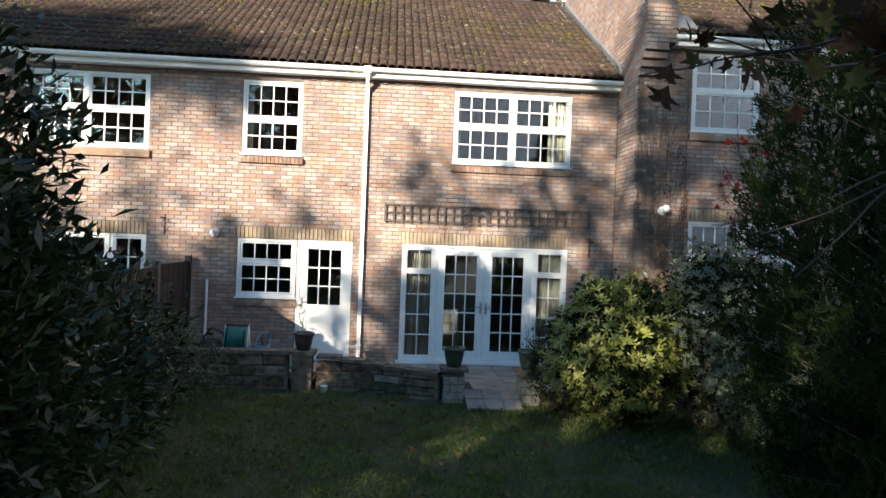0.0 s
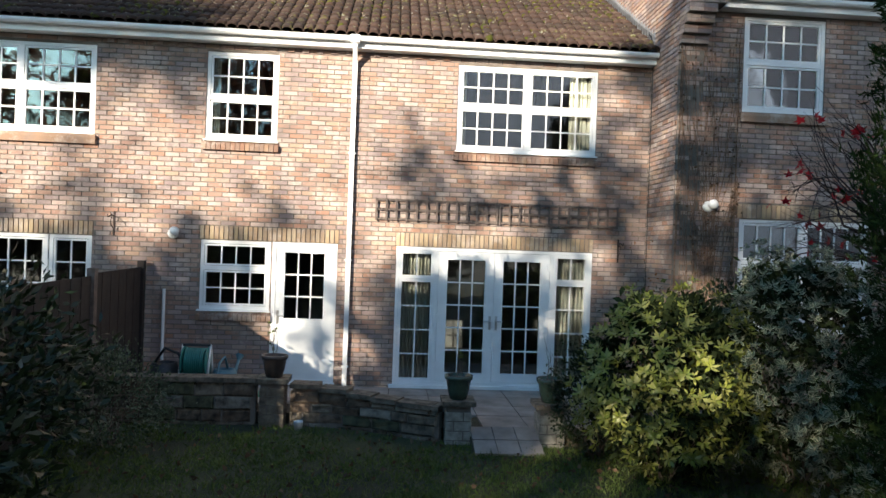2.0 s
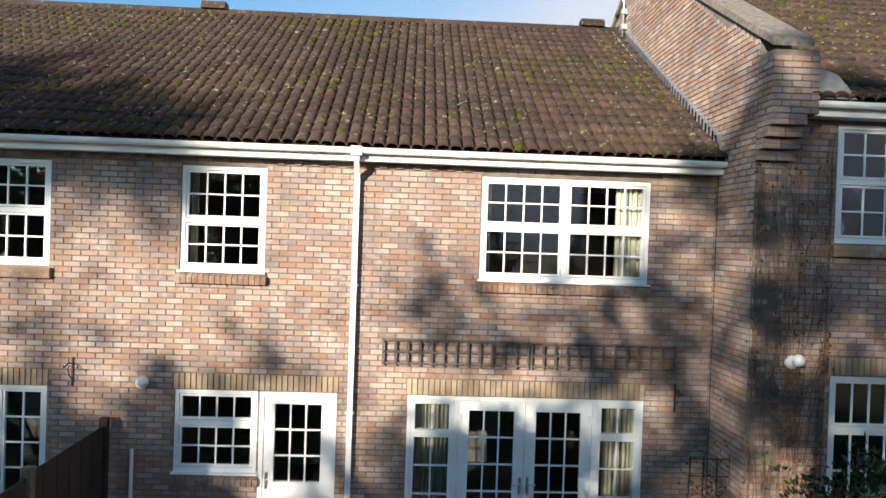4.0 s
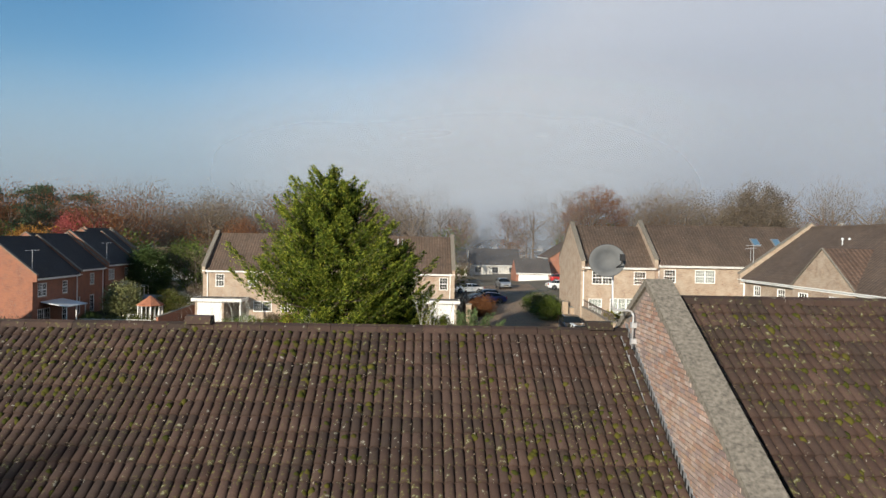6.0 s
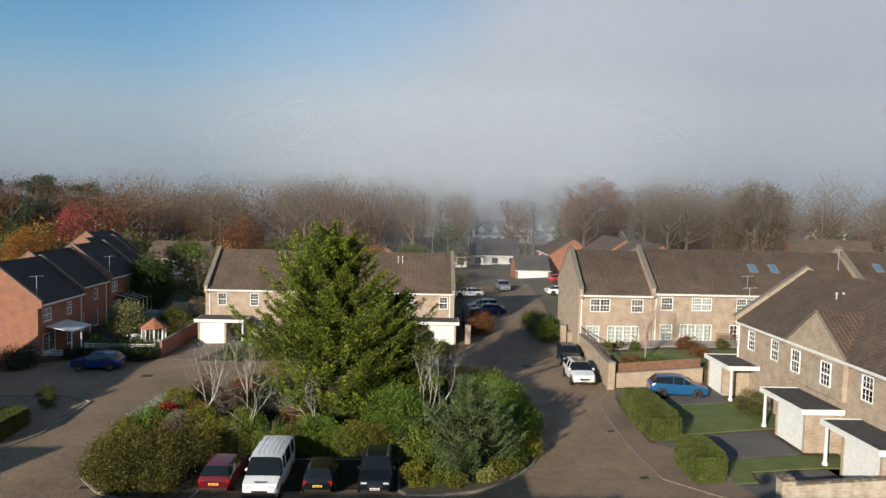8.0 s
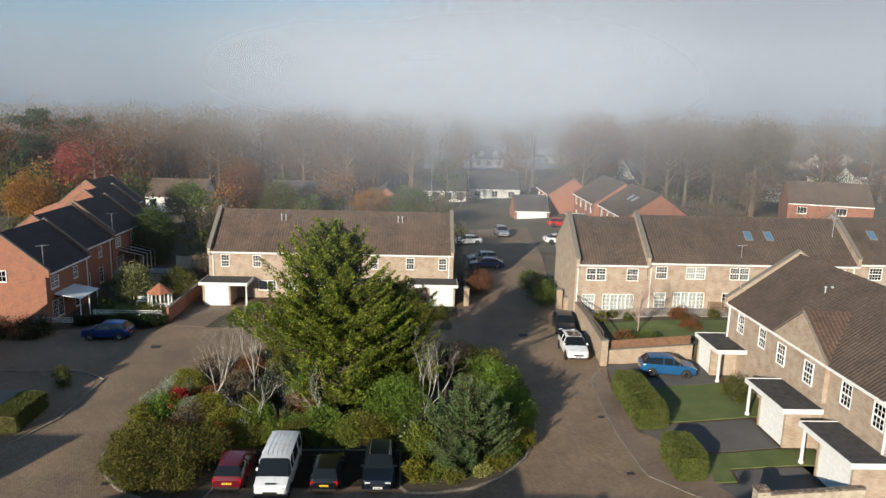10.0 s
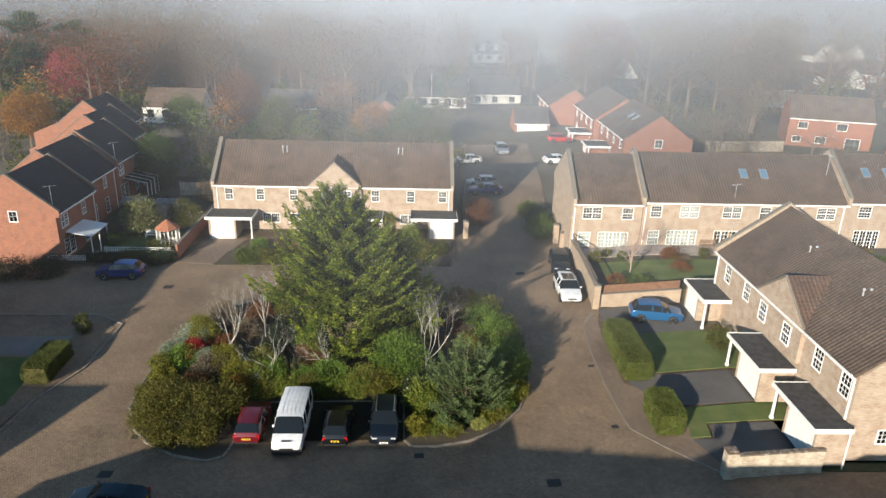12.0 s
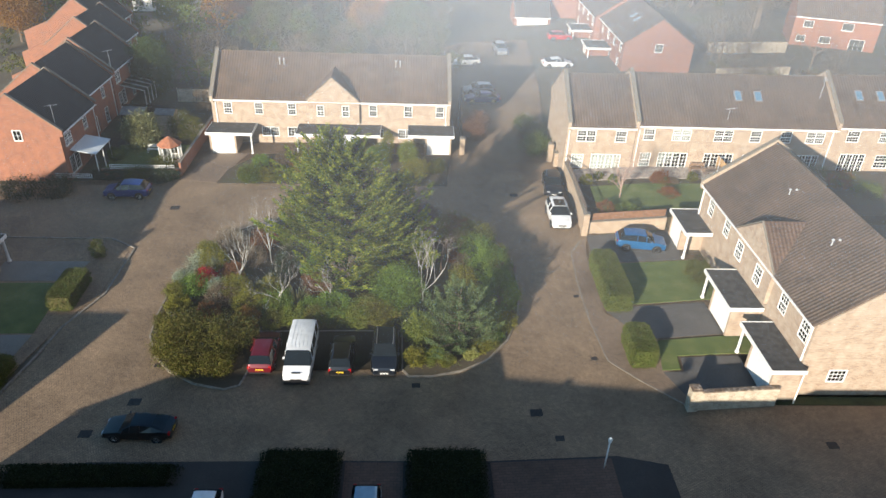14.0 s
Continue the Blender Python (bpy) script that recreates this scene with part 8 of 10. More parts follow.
def car_paint(name, colour, metal=0.2):
    m, n, l, b = nodes_of(name)
    b.inputs["Base Color"].default_value = (*colour, 1)
    b.inputs["Metallic"].default_value, b.inputs["Roughness"].default_value = metal, 0.28
    b.inputs["Coat Weight"].default_value, b.inputs["Coat Roughness"].default_value = 0.45, 0.06
    l.new(ramp(n, l, noise_tex(n, l, place(n, l), 2.5, 5.0), [(0.35, tuple(c * 0.82 for c in colour)), (0.7, colour)]), b.inputs["Base Color"])
    return m


def car_glass():
    m, n, l, b = nodes_of("dark_car_glass")
    b.inputs["Base Color"].default_value, b.inputs["Roughness"].default_value = (0.010, 0.013, 0.015, 1), 0.06
    b.inputs["Specular IOR Level"].default_value = 0.4
    return m


M_CARGLASS = car_glass()
SHAPES = {
    # along the length: (fraction, half width, bottom, belt, roof, roof half width)
    "hatch": (4.2, 1.78, 1.48, [(0.0, 0.66, 0.30, 0.55, 0.56, 0.60), (0.03, 0.80, 0.20, 0.70, 0.71, 0.72), (0.24, 0.88, 0.18, 0.93, 0.95, 0.78), (0.43, 0.89, 0.18, 0.95, 1.42, 0.62), (0.62, 0.89, 0.18, 0.97, 1.48, 0.62), (0.86, 0.88, 0.18, 1.0, 1.42, 0.60), (0.965, 0.84, 0.22, 0.98, 1.02, 0.66), (1.0, 0.74, 0.34, 0.80, 0.82, 0.66)], (0.19, 0.80)),
    "suv": (4.45, 1.88, 1.66, [(0.0, 0.72, 0.32, 0.68, 0.69, 0.66), (0.025, 0.85, 0.24, 0.86, 0.87, 0.78), (0.25, 0.93, 0.22, 1.04, 1.07, 0.82), (0.42, 0.94, 0.22, 1.06, 1.58, 0.67), (0.60, 0.94, 0.22, 1.08, 1.66, 0.67), (0.86, 0.93, 0.22, 1.10, 1.58, 0.65), (0.96, 0.90, 0.26, 1.06, 1.12, 0.72), (1.0, 0.80, 0.38, 0.92, 0.94, 0.72)], (0.19, 0.80)),
    "saloon": (4.75, 1.84, 1.43, [(0.0, 0.70, 0.30, 0.56, 0.57, 0.62), (0.03, 0.84, 0.20, 0.70, 0.71, 0.76), (0.27, 0.91, 0.18, 0.92, 0.94, 0.80), (0.43, 0.92, 0.18, 0.94, 1.38, 0.62), (0.58, 0.92, 0.18, 0.96, 1.43, 0.61), (0.74, 0.92, 0.18, 0.98, 1.34, 0.60), (0.90, 0.89, 0.20, 0.98, 1.01, 0.72), (1.0, 0.78, 0.34, 0.84, 0.86, 0.70)], (0.19, 0.80)),
    "van": (5.1, 1.92, 1.98, [(0.0, 0.78, 0.32, 0.72, 0.73, 0.72), (0.025, 0.90, 0.24, 0.98, 1.0, 0.84), (0.16, 0.96, 0.22, 1.14, 1.18, 0.86), (0.31, 0.96, 0.22, 1.16, 1.90, 0.78), (0.45, 0.96, 0.22, 1.16, 1.98, 0.79), (0.75, 0.96, 0.22, 1.16, 1.98, 0.79), (0.975, 0.95, 0.24, 1.16, 1.93, 0.77), (1.0, 0.92, 0.34, 1.14, 1.84, 0.74)], (0.19, 0.78)),
}


def car(m, shape, paint, label, group="parked cars"):
    """A parked vehicle, its nose towards local -y, standing on its wheels."""
    L, W, H, st, axles = SHAPES[shape]
    c = thing("van" if shape == "van" else "car", m, label, "van" if shape == "van" else "car", group)
    sec = []
    for f, w, zb, belt, roof, rw in st:
        y = f * L - L / 2
        half = [(0.0, zb), (w * 0.82, zb), (w * 0.97, zb + 0.12), (w, zb + (belt - zb) * 0.62), (w * 0.965, belt), (rw * 1.06, roof - (0.05 if roof > belt + 0.2 else 0.004)), (rw * 0.86, roof), (0.0, roof + 0.012)]
        sec.append([(x, y, z) for x, z in half] + [(-x, y, z) for x, z in reversed(half[1:-1])])
    n = len(sec[0])
    tall = [st[i][4] > st[i][3] + 0.2 for i in range(len(st))]
    body, glass_side, glass_front, glass_back = Mesh(), {}, Mesh(), Mesh()
    allv = [p for s in sec for p in s]

    def face(target, ids):
        target.add([allv[i] for i in ids], [tuple(range(len(ids)))])
    for i in range(len(st) - 1):
        for k in range(n):
            a, b = i * n + k, i * n + (k + 1) % n
            ids = (a, b, b + n, a + n)
            side = k in (4, n - 5)
            top = k in (5, 6, n - 7, n - 6)
            if side and (tall[i] and tall[i + 1]):
                face(glass_side.setdefault((i, k == 4), Mesh()), ids)
            elif (side or top) and not tall[i] and tall[i + 1]:
                face(glass_front, ids)
            elif (side or top) and tall[i] and not tall[i + 1]:
                face(glass_back, ids)
            else:
                face(body, ids)
    face(body, tuple(range(n - 1, -1, -1)))
    face(body, tuple((len(st) - 1) * n + k for k in range(n)))
    bd = bmesh.new()
    dm = body.data("body", paint, True)
    bd.from_mesh(dm)
    bmesh.ops.remove_doubles(bd, verts=bd.verts[:], dist=0.001)
    bmesh.ops.recalc_face_normals(bd, faces=bd.faces[:])
    hard = [e for e in bd.edges if len(e.link_faces) == 2 and e.calc_face_angle(0.0) > 0.30]
    bmesh.ops.bevel(bd, geom=hard, offset=0.055, offset_type="OFFSET", segments=3, profile=0.5, affect="EDGES", clamp_overlap=True)
    bd.to_mesh(dm)
    bd.free()
    dm.polygons.foreach_set("use_smooth", [True] * len(dm.polygons))
    b_ob = part("body", dm, paint, c)
    part("windscreen", glass_front, M_CARGLASS, c)
    if glass_back.v:
        part("rear_window", glass_back, M_CARGLASS, c)
    else:
        part("rear_window", Mesh().box(-0.62, L / 2 - 0.012, 1.22, 0.62, L / 2 + 0.004, 1.75), M_CARGLASS, c)
    for (i, s), g in glass_side.items():
        part("side_window", g, M_CARGLASS, c)
        f, w, zb, belt, roof, rw = st[i]
        y = f * L - L / 2
        x = 1 if s else -1
        part("pillar", Mesh().tube([(x * (w * 0.97), y, belt), (x * (rw * 1.07), y, roof - 0.05)], 0.035, 5), paint, c)
    for fy in axles:
        for s in (-1, 1):
            y = fy * L - L / 2
            r = 0.33 if shape in ("hatch", "saloon") else 0.36
            wm = Mesh().lathe([(r * 0.6, -0.10), (r * 0.94, -0.10), (r, -0.06), (r, 0.06), (r * 0.94, 0.10), (r * 0.6, 0.10)], 18)
            q = pose(s * (W / 2 - 0.10), y, r, 0, 90)
            wm.v = [tuple(q @ Vector(p)) for p in wm.v]
            wh = part("wheel", wm, M_TYRE, c, "black tyre", True)
            rm = Mesh().lathe([(0.02, 0.085), (r * 0.2, 0.09), (r * 0.58, 0.075), (r * 0.63, 0.095), (r * 0.66, 0.09)], 16)
            rm.v = [tuple(pose(s * (W / 2 - 0.09), y, r, 0, 90 * s) @ Vector(p)) for p in rm.v]
            part("rim", rm, M_RIM, wh, "silver alloy rim", True)
            ar = Mesh().lathe([(r * 1.02, 0.0), (r * 1.2, 0.0), (r * 1.2, 0.012), (r * 1.02, 0.012)], 18)
            ar.v = [tuple(pose(s * (W / 2 - 0.016), y, r, 0, 90 * s) @ Vector(p)) for p in ar.v]
            part("wheel_arch", ar, M_BLACK, c)
    zl = st[1][3] - 0.13
    for s in (-1, 1):
        part("headlight", Mesh().box(s * 0.58 - 0.15, -L / 2 + 0.02, zl - 0.07, s * 0.58 + 0.15, -L / 2 + 0.16, zl + 0.07), M_LAMP, c)
        zr = st[-2][3] - 0.16
        part("tail_light", Mesh().box(s * 0.70 - 0.10, L / 2 - 0.14, zr - 0.14, s * 0.70 + 0.10, L / 2 - 0.01, zr + 0.10), M_TAIL, c)
        part("door_mirror", Mesh().box(s * (W / 2 + 0.02) - 0.10, -L * 0.20, st[2][3], s * (W / 2 + 0.02) + 0.10, -L * 0.20 + 0.10, st[2][3] + 0.15), paint, c)
    part("grille", Mesh().box(-0.40, -L / 2 - 0.006, st[0][3] - 0.16, 0.40, -L / 2 + 0.06, st[0][3] - 0.02), M_BLACK, c)
    deep = 0.60 if shape == "van" else 0.40
    part("bumper", Mesh().box(-0.74, -L / 2 - 0.014, 0.28, 0.74, -L / 2 + 0.10, deep), M_BLACK, c)
    part("bumper", Mesh().box(-0.70, L / 2 - 0.10, 0.32, 0.70, L / 2 + 0.014, 0.44), M_BLACK, c)
    for y, mat in ((-L / 2 - 0.026, M_PLATEW), (L / 2 + 0.006, M_PLATEY)):
        z = 0.41 if y < 0 else 0.60
        pl = part("number_plate", Mesh().box(-0.26, y, z, 0.26, y + 0.02, z + 0.11), mat, c)
        part("plate_bar", Mesh().box(-0.20, y - 0.003, z + 0.03, -0.03, y + 0.023, z + 0.08), M_PLATEBAR, pl)
        part("plate_bar", Mesh().box(0.02, y - 0.003, z + 0.03, 0.20, y + 0.023, z + 0.08), M_PLATEBAR, pl)
    return c


def parked(x, y, turn, shape, paint, label, size=1.0):
    return car(pose(x, y, level(x, y) + 0.03, 0, 0, turn) @ Matrix.Scale(size, 4), shape, paint, label)


P_WHITE = car_paint("white_paint", (0.72, 0.73, 0.74), 0.0)
P_NAVY = car_paint("dark_navy_paint", (0.008, 0.012, 0.020), 0.3)
P_BLACK = car_paint("black_paint", (0.008, 0.008, 0.010), 0.2)
P_RED = car_paint("dark_red_paint", (0.13, 0.008, 0.015), 0.2)
P_BLUE = car_paint("bright_blue_paint", (0.018, 0.12, 0.30), 0.3)
P_DEEPBLUE = car_paint("deep_blue_paint", (0.012, 0.035, 0.18), 0.3)
P_SILVER = car_paint("silver_paint", (0.42, 0.44, 0.46), 0.6)
P_SKY = car_paint("light_blue_paint", (0.20, 0.34, 0.45), 0.2)
P_BRIGHTRED = car_paint("bright_red_paint", (0.45, 0.02, 0.02), 0.1)
van = parked(-8.15, 44.5, 0, "van", P_WHITE, "white passenger van parked nose out", 1.05)
part("lower_bumper", Mesh().box(-0.86, -2.585, 0.26, 0.86, -2.40, 0.60), M_BLACK, van, "black plastic front bumper")
for i in range(5):
    part("roof_rib", Mesh().box(-0.54 + i * 0.26, -0.75, 1.985, -0.515 + i * 0.26, 2.2, 1.999), P_WHITE, van)
part("bonnet_sign", Mesh().box(-0.30, -2.42, 1.075, 0.30, -2.30, 1.10), M_BLACK, van, "dark lettering bar on the bonnet")
parked(-10.9, 45.1, 180, "hatch", P_RED, "dark red hatchback parked nose in", 1.05)
parked(-5.15, 44.7, 180, "hatch", P_BLACK, "black hatchback parked nose in")
jp = parked(-2.0, 45.0, 0, "suv", P_NAVY, "dark navy off-roader with roof rails", 1.04)
for s in (-1, 1):
    part("roof_rail", Mesh().tube([(s * 0.56, -0.4, 1.60), (s * 0.58, -0.3, 1.69), (s * 0.58, 1.3, 1.68), (s * 0.56, 1.45, 1.60)], 0.022, 6), M_RIM, jp)
parked(-17.6, 37.6, -92, "saloon", P_BLACK, "black saloon parked along the road", 0.93)
parked(-29.3, 69.9, -88, "suv", P_DEEPBLUE, "deep blue car parked across the close")
parked(20.8, 58.9, 82, "suv", P_BLUE, "bright blue car in the driveway")
ev = parked(14.2, 64.4, 0, "suv", P_WHITE, "white off-roader with a black roof panel", 1.06)
part("roof_panel", Mesh().box(-0.50, -0.35, 1.665, 0.50, 0.9, 1.685), M_CARGLASS, ev)
parked(14.6, 70.6, -4, "suv", P_NAVY, "dark blue car behind the white one")
parked(9.0, 99.2, -85, "hatch", P_SILVER, "silver hatchback in the lane")
parked(9.2, 95.8, -88, "saloon", P_DEEPBLUE, "blue saloon in the lane")
parked(7.8, 112.5, -80, "saloon", P_WHITE, "white coupe in the lane")
parked(13.8, 118.0, 5, "suv", P_SILVER, "silver pickup in the lane")
parked(21.6, 109.5, 95, "saloon", P_WHITE, "white saloon parked by the houses")
parked(24.6, 124.4, 92, "hatch", P_BRIGHTRED, "red hatchback by the houses")
parked(-11.8, 30.2, 0, "hatch", P_WHITE, "white hatchback in the shaded frontage")
parked(-2.6, 30.4, 0, "hatch", P_SKY, "light blue hatchback in the shaded frontage")

# ---- planting of the close ----
L_BOXHEDGE = leaf("clipped_hedge_leaf", [(0.060, 0.086, 0.022), (0.105, 0.140, 0.032), (0.125, 0.105, 0.048), (0.085, 0.130, 0.028)], 0.55, 0.2)
hedge("clipped_hedge", 15.6, 17.7, 49.4, 56.6, 1.75, L_BOXHEDGE, "clipped olive-green hedge with brown tops", 201, 700, 0.10)
hedge("clipped_hedge", 16.0, 17.85, 42.9, 46.3, 1.8, L_BOXHEDGE, "rounded clipped hedge between driveways", 202, 700, 0.10)
hedge("clipped_hedge", -29.2, -27.3, 50.6, 55.0, 1.5, L_BOXHEDGE, "clipped olive hedge by the front lawn", 203, 500, 0.10)
hedge("clipped_hedge", -33.0, -28.6, 41.6, 44.4, 1.3, L_OLIVE, "clipped olive hedge by the road", 204, 400, 0.10)
# hedge greens lowered to near black, painting the frontage shade into the leaves
L_SHADYHEDGE = leaf("shade_dark_hedge_leaf", [(0.014, 0.018, 0.008), (0.022, 0.028, 0.012), (0.030, 0.036, 0.015)], 0.6, 0.1)
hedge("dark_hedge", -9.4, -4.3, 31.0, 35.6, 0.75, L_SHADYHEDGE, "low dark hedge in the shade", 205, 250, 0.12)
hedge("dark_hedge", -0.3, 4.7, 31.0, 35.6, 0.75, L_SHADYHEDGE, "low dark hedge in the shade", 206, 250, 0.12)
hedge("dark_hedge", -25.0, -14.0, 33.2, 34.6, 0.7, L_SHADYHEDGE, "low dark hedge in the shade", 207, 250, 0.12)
bush("shrub", (-28.0, 58.4, level(-28.0, 58.4)), (0.65, 0.65, 0.95), L_OLIVE, "round clipped shrub by the kerb", 208, 70, 40, 0.10, 0.05)
bush("shrub", (24.2, 53.6, level(24, 53.6)), (1.2, 1.2, 0.95), L_OLIVE, "rounded golden shrub by the porch", 209, 90, 40, 0.10, 0.05)

L_MOUND = leaf("dark_olive_hedge_leaf", [(0.045, 0.056, 0.016), (0.090, 0.098, 0.022), (0.145, 0.130, 0.032), (0.100, 0.072, 0.030)], 0.5, 0.2)
L_BROOM = leaf("feathery_broom_shoot", [(0.09, 0.12, 0.024), (0.16, 0.20, 0.036), (0.24, 0.26, 0.055)], 0.6, 0.25)
L_ISLEOLIVE = leaf("olive_shrub_leaf", [(0.055, 0.070, 0.016), (0.13, 0.145, 0.028), (0.20, 0.195, 0.042), (0.11, 0.085, 0.030)], 0.5, 0.15)
L_ISLEGREEN = leaf("bright_green_shrub_leaf", [(0.050, 0.085, 0.016), (0.10, 0.17, 0.028), (0.17, 0.25, 0.045), (0.08, 0.12, 0.022)], 0.45, 0.15)
L_CREAMLEAF = leaf("cream_variegated_leaf", [(0.45, 0.42, 0.17), (0.32, 0.33, 0.10), (0.16, 0.20, 0.05)], 0.5, 0.25)
rb = random.Random(301)


def in_island(x, y, gap=0.9):
    if -12.4 < x < -0.2 and y < 48.6:
        return False
    return ((x + 5.8) / (14.3 - gap)) ** 2 + ((y - 54.3) / (12.2 - gap)) ** 2 < 1


def shrub_at(x, y, r, h, mat, label, seed, n=90, size=0.13, name="shrub"):
    return bush(name, (x, y, level(x, y) + 0.08), (r, r, h / 2), mat, label, seed, n, 42, size, size * 0.5, "island planting", 4, 0.55, 0.10 * r + 0.05)


shrub_at(-15.7, 45.3, 3.1, 2.5, L_MOUND, "large mounded olive shrub on the island", 310, 300)
shrub_at(-17.6, 47.4, 1.9, 2.1, L_MOUND, "mounded olive shrub on the island", 311, 130)
shrub_at(-13.4, 46.6, 1.8, 2.3, L_MOUND, "mounded olive shrub on the island", 312, 150)
shrub_at(-17.3, 54.0, 0.95, 1.7, L_RED, "deep red shrub on the island", 313, 80)
shrub_at(-16.2, 53.0, 0.8, 1.4, L_SILVER, "silvery feathery shrub on the island", 314)
shrub_at(-18.0, 56.6, 1.6, 1.3, L_SILVER, "silver-green spreading shrub on the island", 315, 130)
shrub_at(-14.6, 52.4, 1.2, 2.0, L_YELLOW, "golden shrub on the island", 316)
shrub_at(-13.2, 50.6, 1.3, 1.8, L_YELLOW, "yellow-green shrub on the island", 317, 100)
shrub_at(-12.9, 49.2, 0.9, 1.2, L_ORANGE, "orange-leaved shrub behind the red car", 318)
shrub_at(-18.9, 50.8, 0.9, 1.2, L_YELLOW, "lime green shrub at the island's edge", 319)
shrub_at(-11.4, 50.2, 1.1, 1.7, L_ISLEOLIVE, "olive shrub behind the van", 320)
shrub_at(-6.4, 49.6, 1.6, 2.1, L_ISLEGREEN, "mid green shrub behind the parked cars", 321, 130)
shrub_at(-3.6, 49.4, 1.5, 1.9, L_ISLEOLIVE, "olive shrub behind the parked cars", 322, 120)
shrub_at(-1.3, 51.0, 2.1, 3.9, L_ISLEGREEN, "tall bright green laurel on the island", 323, 240)
shrub_at(0.5, 47.0, 1.2, 2.4, L_BROOM, "feathery green broom beside the parking bay", 324, 150, 0.15)
for i, (x, y, r, h, mat, lab) in enumerate(((1.7, 44.6, 0.8, 0.9, L_BROOM, "low feathery shrub at the kerb"), (2.6, 44.3, 0.6, 0.7, L_ISLEOLIVE, "low olive shrub at the kerb"), (4.4, 44.9, 0.5, 0.8, L_CREAMLEAF, "cream variegated shrub at the kerb"), (5.6, 46.2, 0.9, 1.0, L_ISLEOLIVE, "low olive shrub at the kerb"), (6.6, 48.0, 1.0, 1.3, L_BROOM, "feathery green shrub at the kerb"), (8.0, 51.6, 0.8, 1.3, L_ISLEOLIVE, "olive shrub at the kerb"), (8.1, 55.4, 0.8, 1.1, L_BROWN, "brown twiggy shrub at the kerb"),
                                            (7.6, 58.0, 0.9, 1.2, L_RUSSET, "dark russet shrub at the kerb"), (-19.2, 48.8, 0.9, 1.1, L_MOUND, "low olive shrub at the kerb"), (-19.5, 52.6, 0.9, 1.2, L_ISLEOLIVE, "low olive shrub at the kerb"), (-19.4, 54.6, 1.0, 1.0, L_SILVER, "low silvery shrub at the kerb"), (-18.4, 58.8, 1.1, 1.1, L_ISLEOLIVE, "low olive shrub at the kerb"), (-17.0, 61.0, 1.1, 1.2, L_BROWN, "brown twiggy shrub at the kerb"), (-16.6, 43.6, 1.0, 1.3, L_MOUND, "low mounded olive shrub at the kerb"), (-14.0, 43.4, 1.1, 1.5, L_MOUND, "low mounded olive shrub at the kerb"), (-18.4, 45.6, 1.0, 1.4, L_MOUND, "low mounded olive shrub at the kerb"))):
    shrub_at(x, y, r, h, mat, lab, 1500 + i, int(60 * r + 30), 0.11)
shrub_at(0.2, 44.4, 0.8, 1.2, L_YELLOW, "cream and yellow shrub at the island's corner", 325)
shrub_at(5.0, 45.8, 0.7, 0.9, L_YELLOW, "small yellow shrub at the kerb", 326)
shrub_at(7.0, 50.6, 1.6, 2.6, L_ISLEGREEN, "green shrub near the kerb", 327, 150)
shrub_at(7.3, 48.4, 1.0, 1.1, L_YELLOW, "low golden shrub near the kerb", 328)
shrub_at(6.6, 55.0, 1.9, 2.9, L_ISLEGREEN, "green shrub near the kerb", 329, 170)
shrub_at(5.6, 59.4, 2.0, 2.6, L_ISLEOLIVE, "olive shrub near the kerb", 330, 160)
shrub_at(7.4, 53.0, 1.4, 2.0, L_ISLEGREEN, "leafy green shrub near the kerb", 331, 120)
shrub_at(5.6, 57.2, 1.7, 2.8, L_ISLEGREEN, "leafy green shrub near the kerb", 334, 150)
shrub_at(6.9, 57.4, 1.1, 1.6, L_ISLEOLIVE, "olive shrub near the kerb", 335, 90)
shrub_at(3.8, 61.8, 1.9, 2.4, L_ISLEOLIVE, "olive shrub at the back of the island", 336, 140)
shrub_at(1.0, 64.0, 1.7, 2.0, L_BROWN, "brown twiggy shrub at the back of the island", 337, 120)
shrub_at(6.2, 47.0, 0.9, 0.9, L_ISLEGREEN, "low green shrub at the kerb", 338, 70)
for i, x in enumerate((-10.9, -9.3, -7.6, -6.0, -4.4, -2.6)):
    shrub_at(x, 48.7 + 0.25 * (i % 2), 1.05, 1.3 + 0.25 * (i % 3), (L_ISLEOLIVE, L_BROOM, L_MOUND)[i % 3], "low shrub along the back of the parking bay", 1540 + i, 90, 0.11)
# flax with long straw-coloured blades
fx = thing("flax", pose(-9.4, 51.2, level(-9.4, 51.2) + 0.08), "spiky straw-coloured flax on the island", "flax", "island planting")
rngf = np.random.default_rng(333)
for i in range(90):
    a, ln, tilt = rngf.uniform(0, 2 * math.pi), rngf.uniform(1.3, 2.0), rngf.uniform(0.2, 1.0)
    d, s = Vector((math.cos(a), math.sin(a), 0)), Vector((-math.sin(a), math.cos(a), 0)) * 0.05
    pts = [d * (ln * tilt * t) + Vector((0, 0, ln * (t * 1.1 - 0.55 * tilt * t * t))) for t in (0, 0.35, 0.7, 1.0)]
    v = [q for p, w in zip(pts, (0.7, 1.0, 0.7, 0.05)) for q in (p - s * w, p + s * w)]
    part("blade", Mesh().add(v, [(0, 1, 3, 2), (2, 3, 5, 4), (4, 5, 7, 6)]), L_STRAW, fx)
tones = [(L_ISLEOLIVE, "olive shrub on the island"), (L_ISLEGREEN, "green shrub on the island"), (L_YELLOW, "golden shrub on the island"), (L_BROWN, "brown twiggy shrub on the island"), (L_RUSSET, "russet shrub on the island"), (L_LAUREL, "dark evergreen shrub on the island")]
placed = []
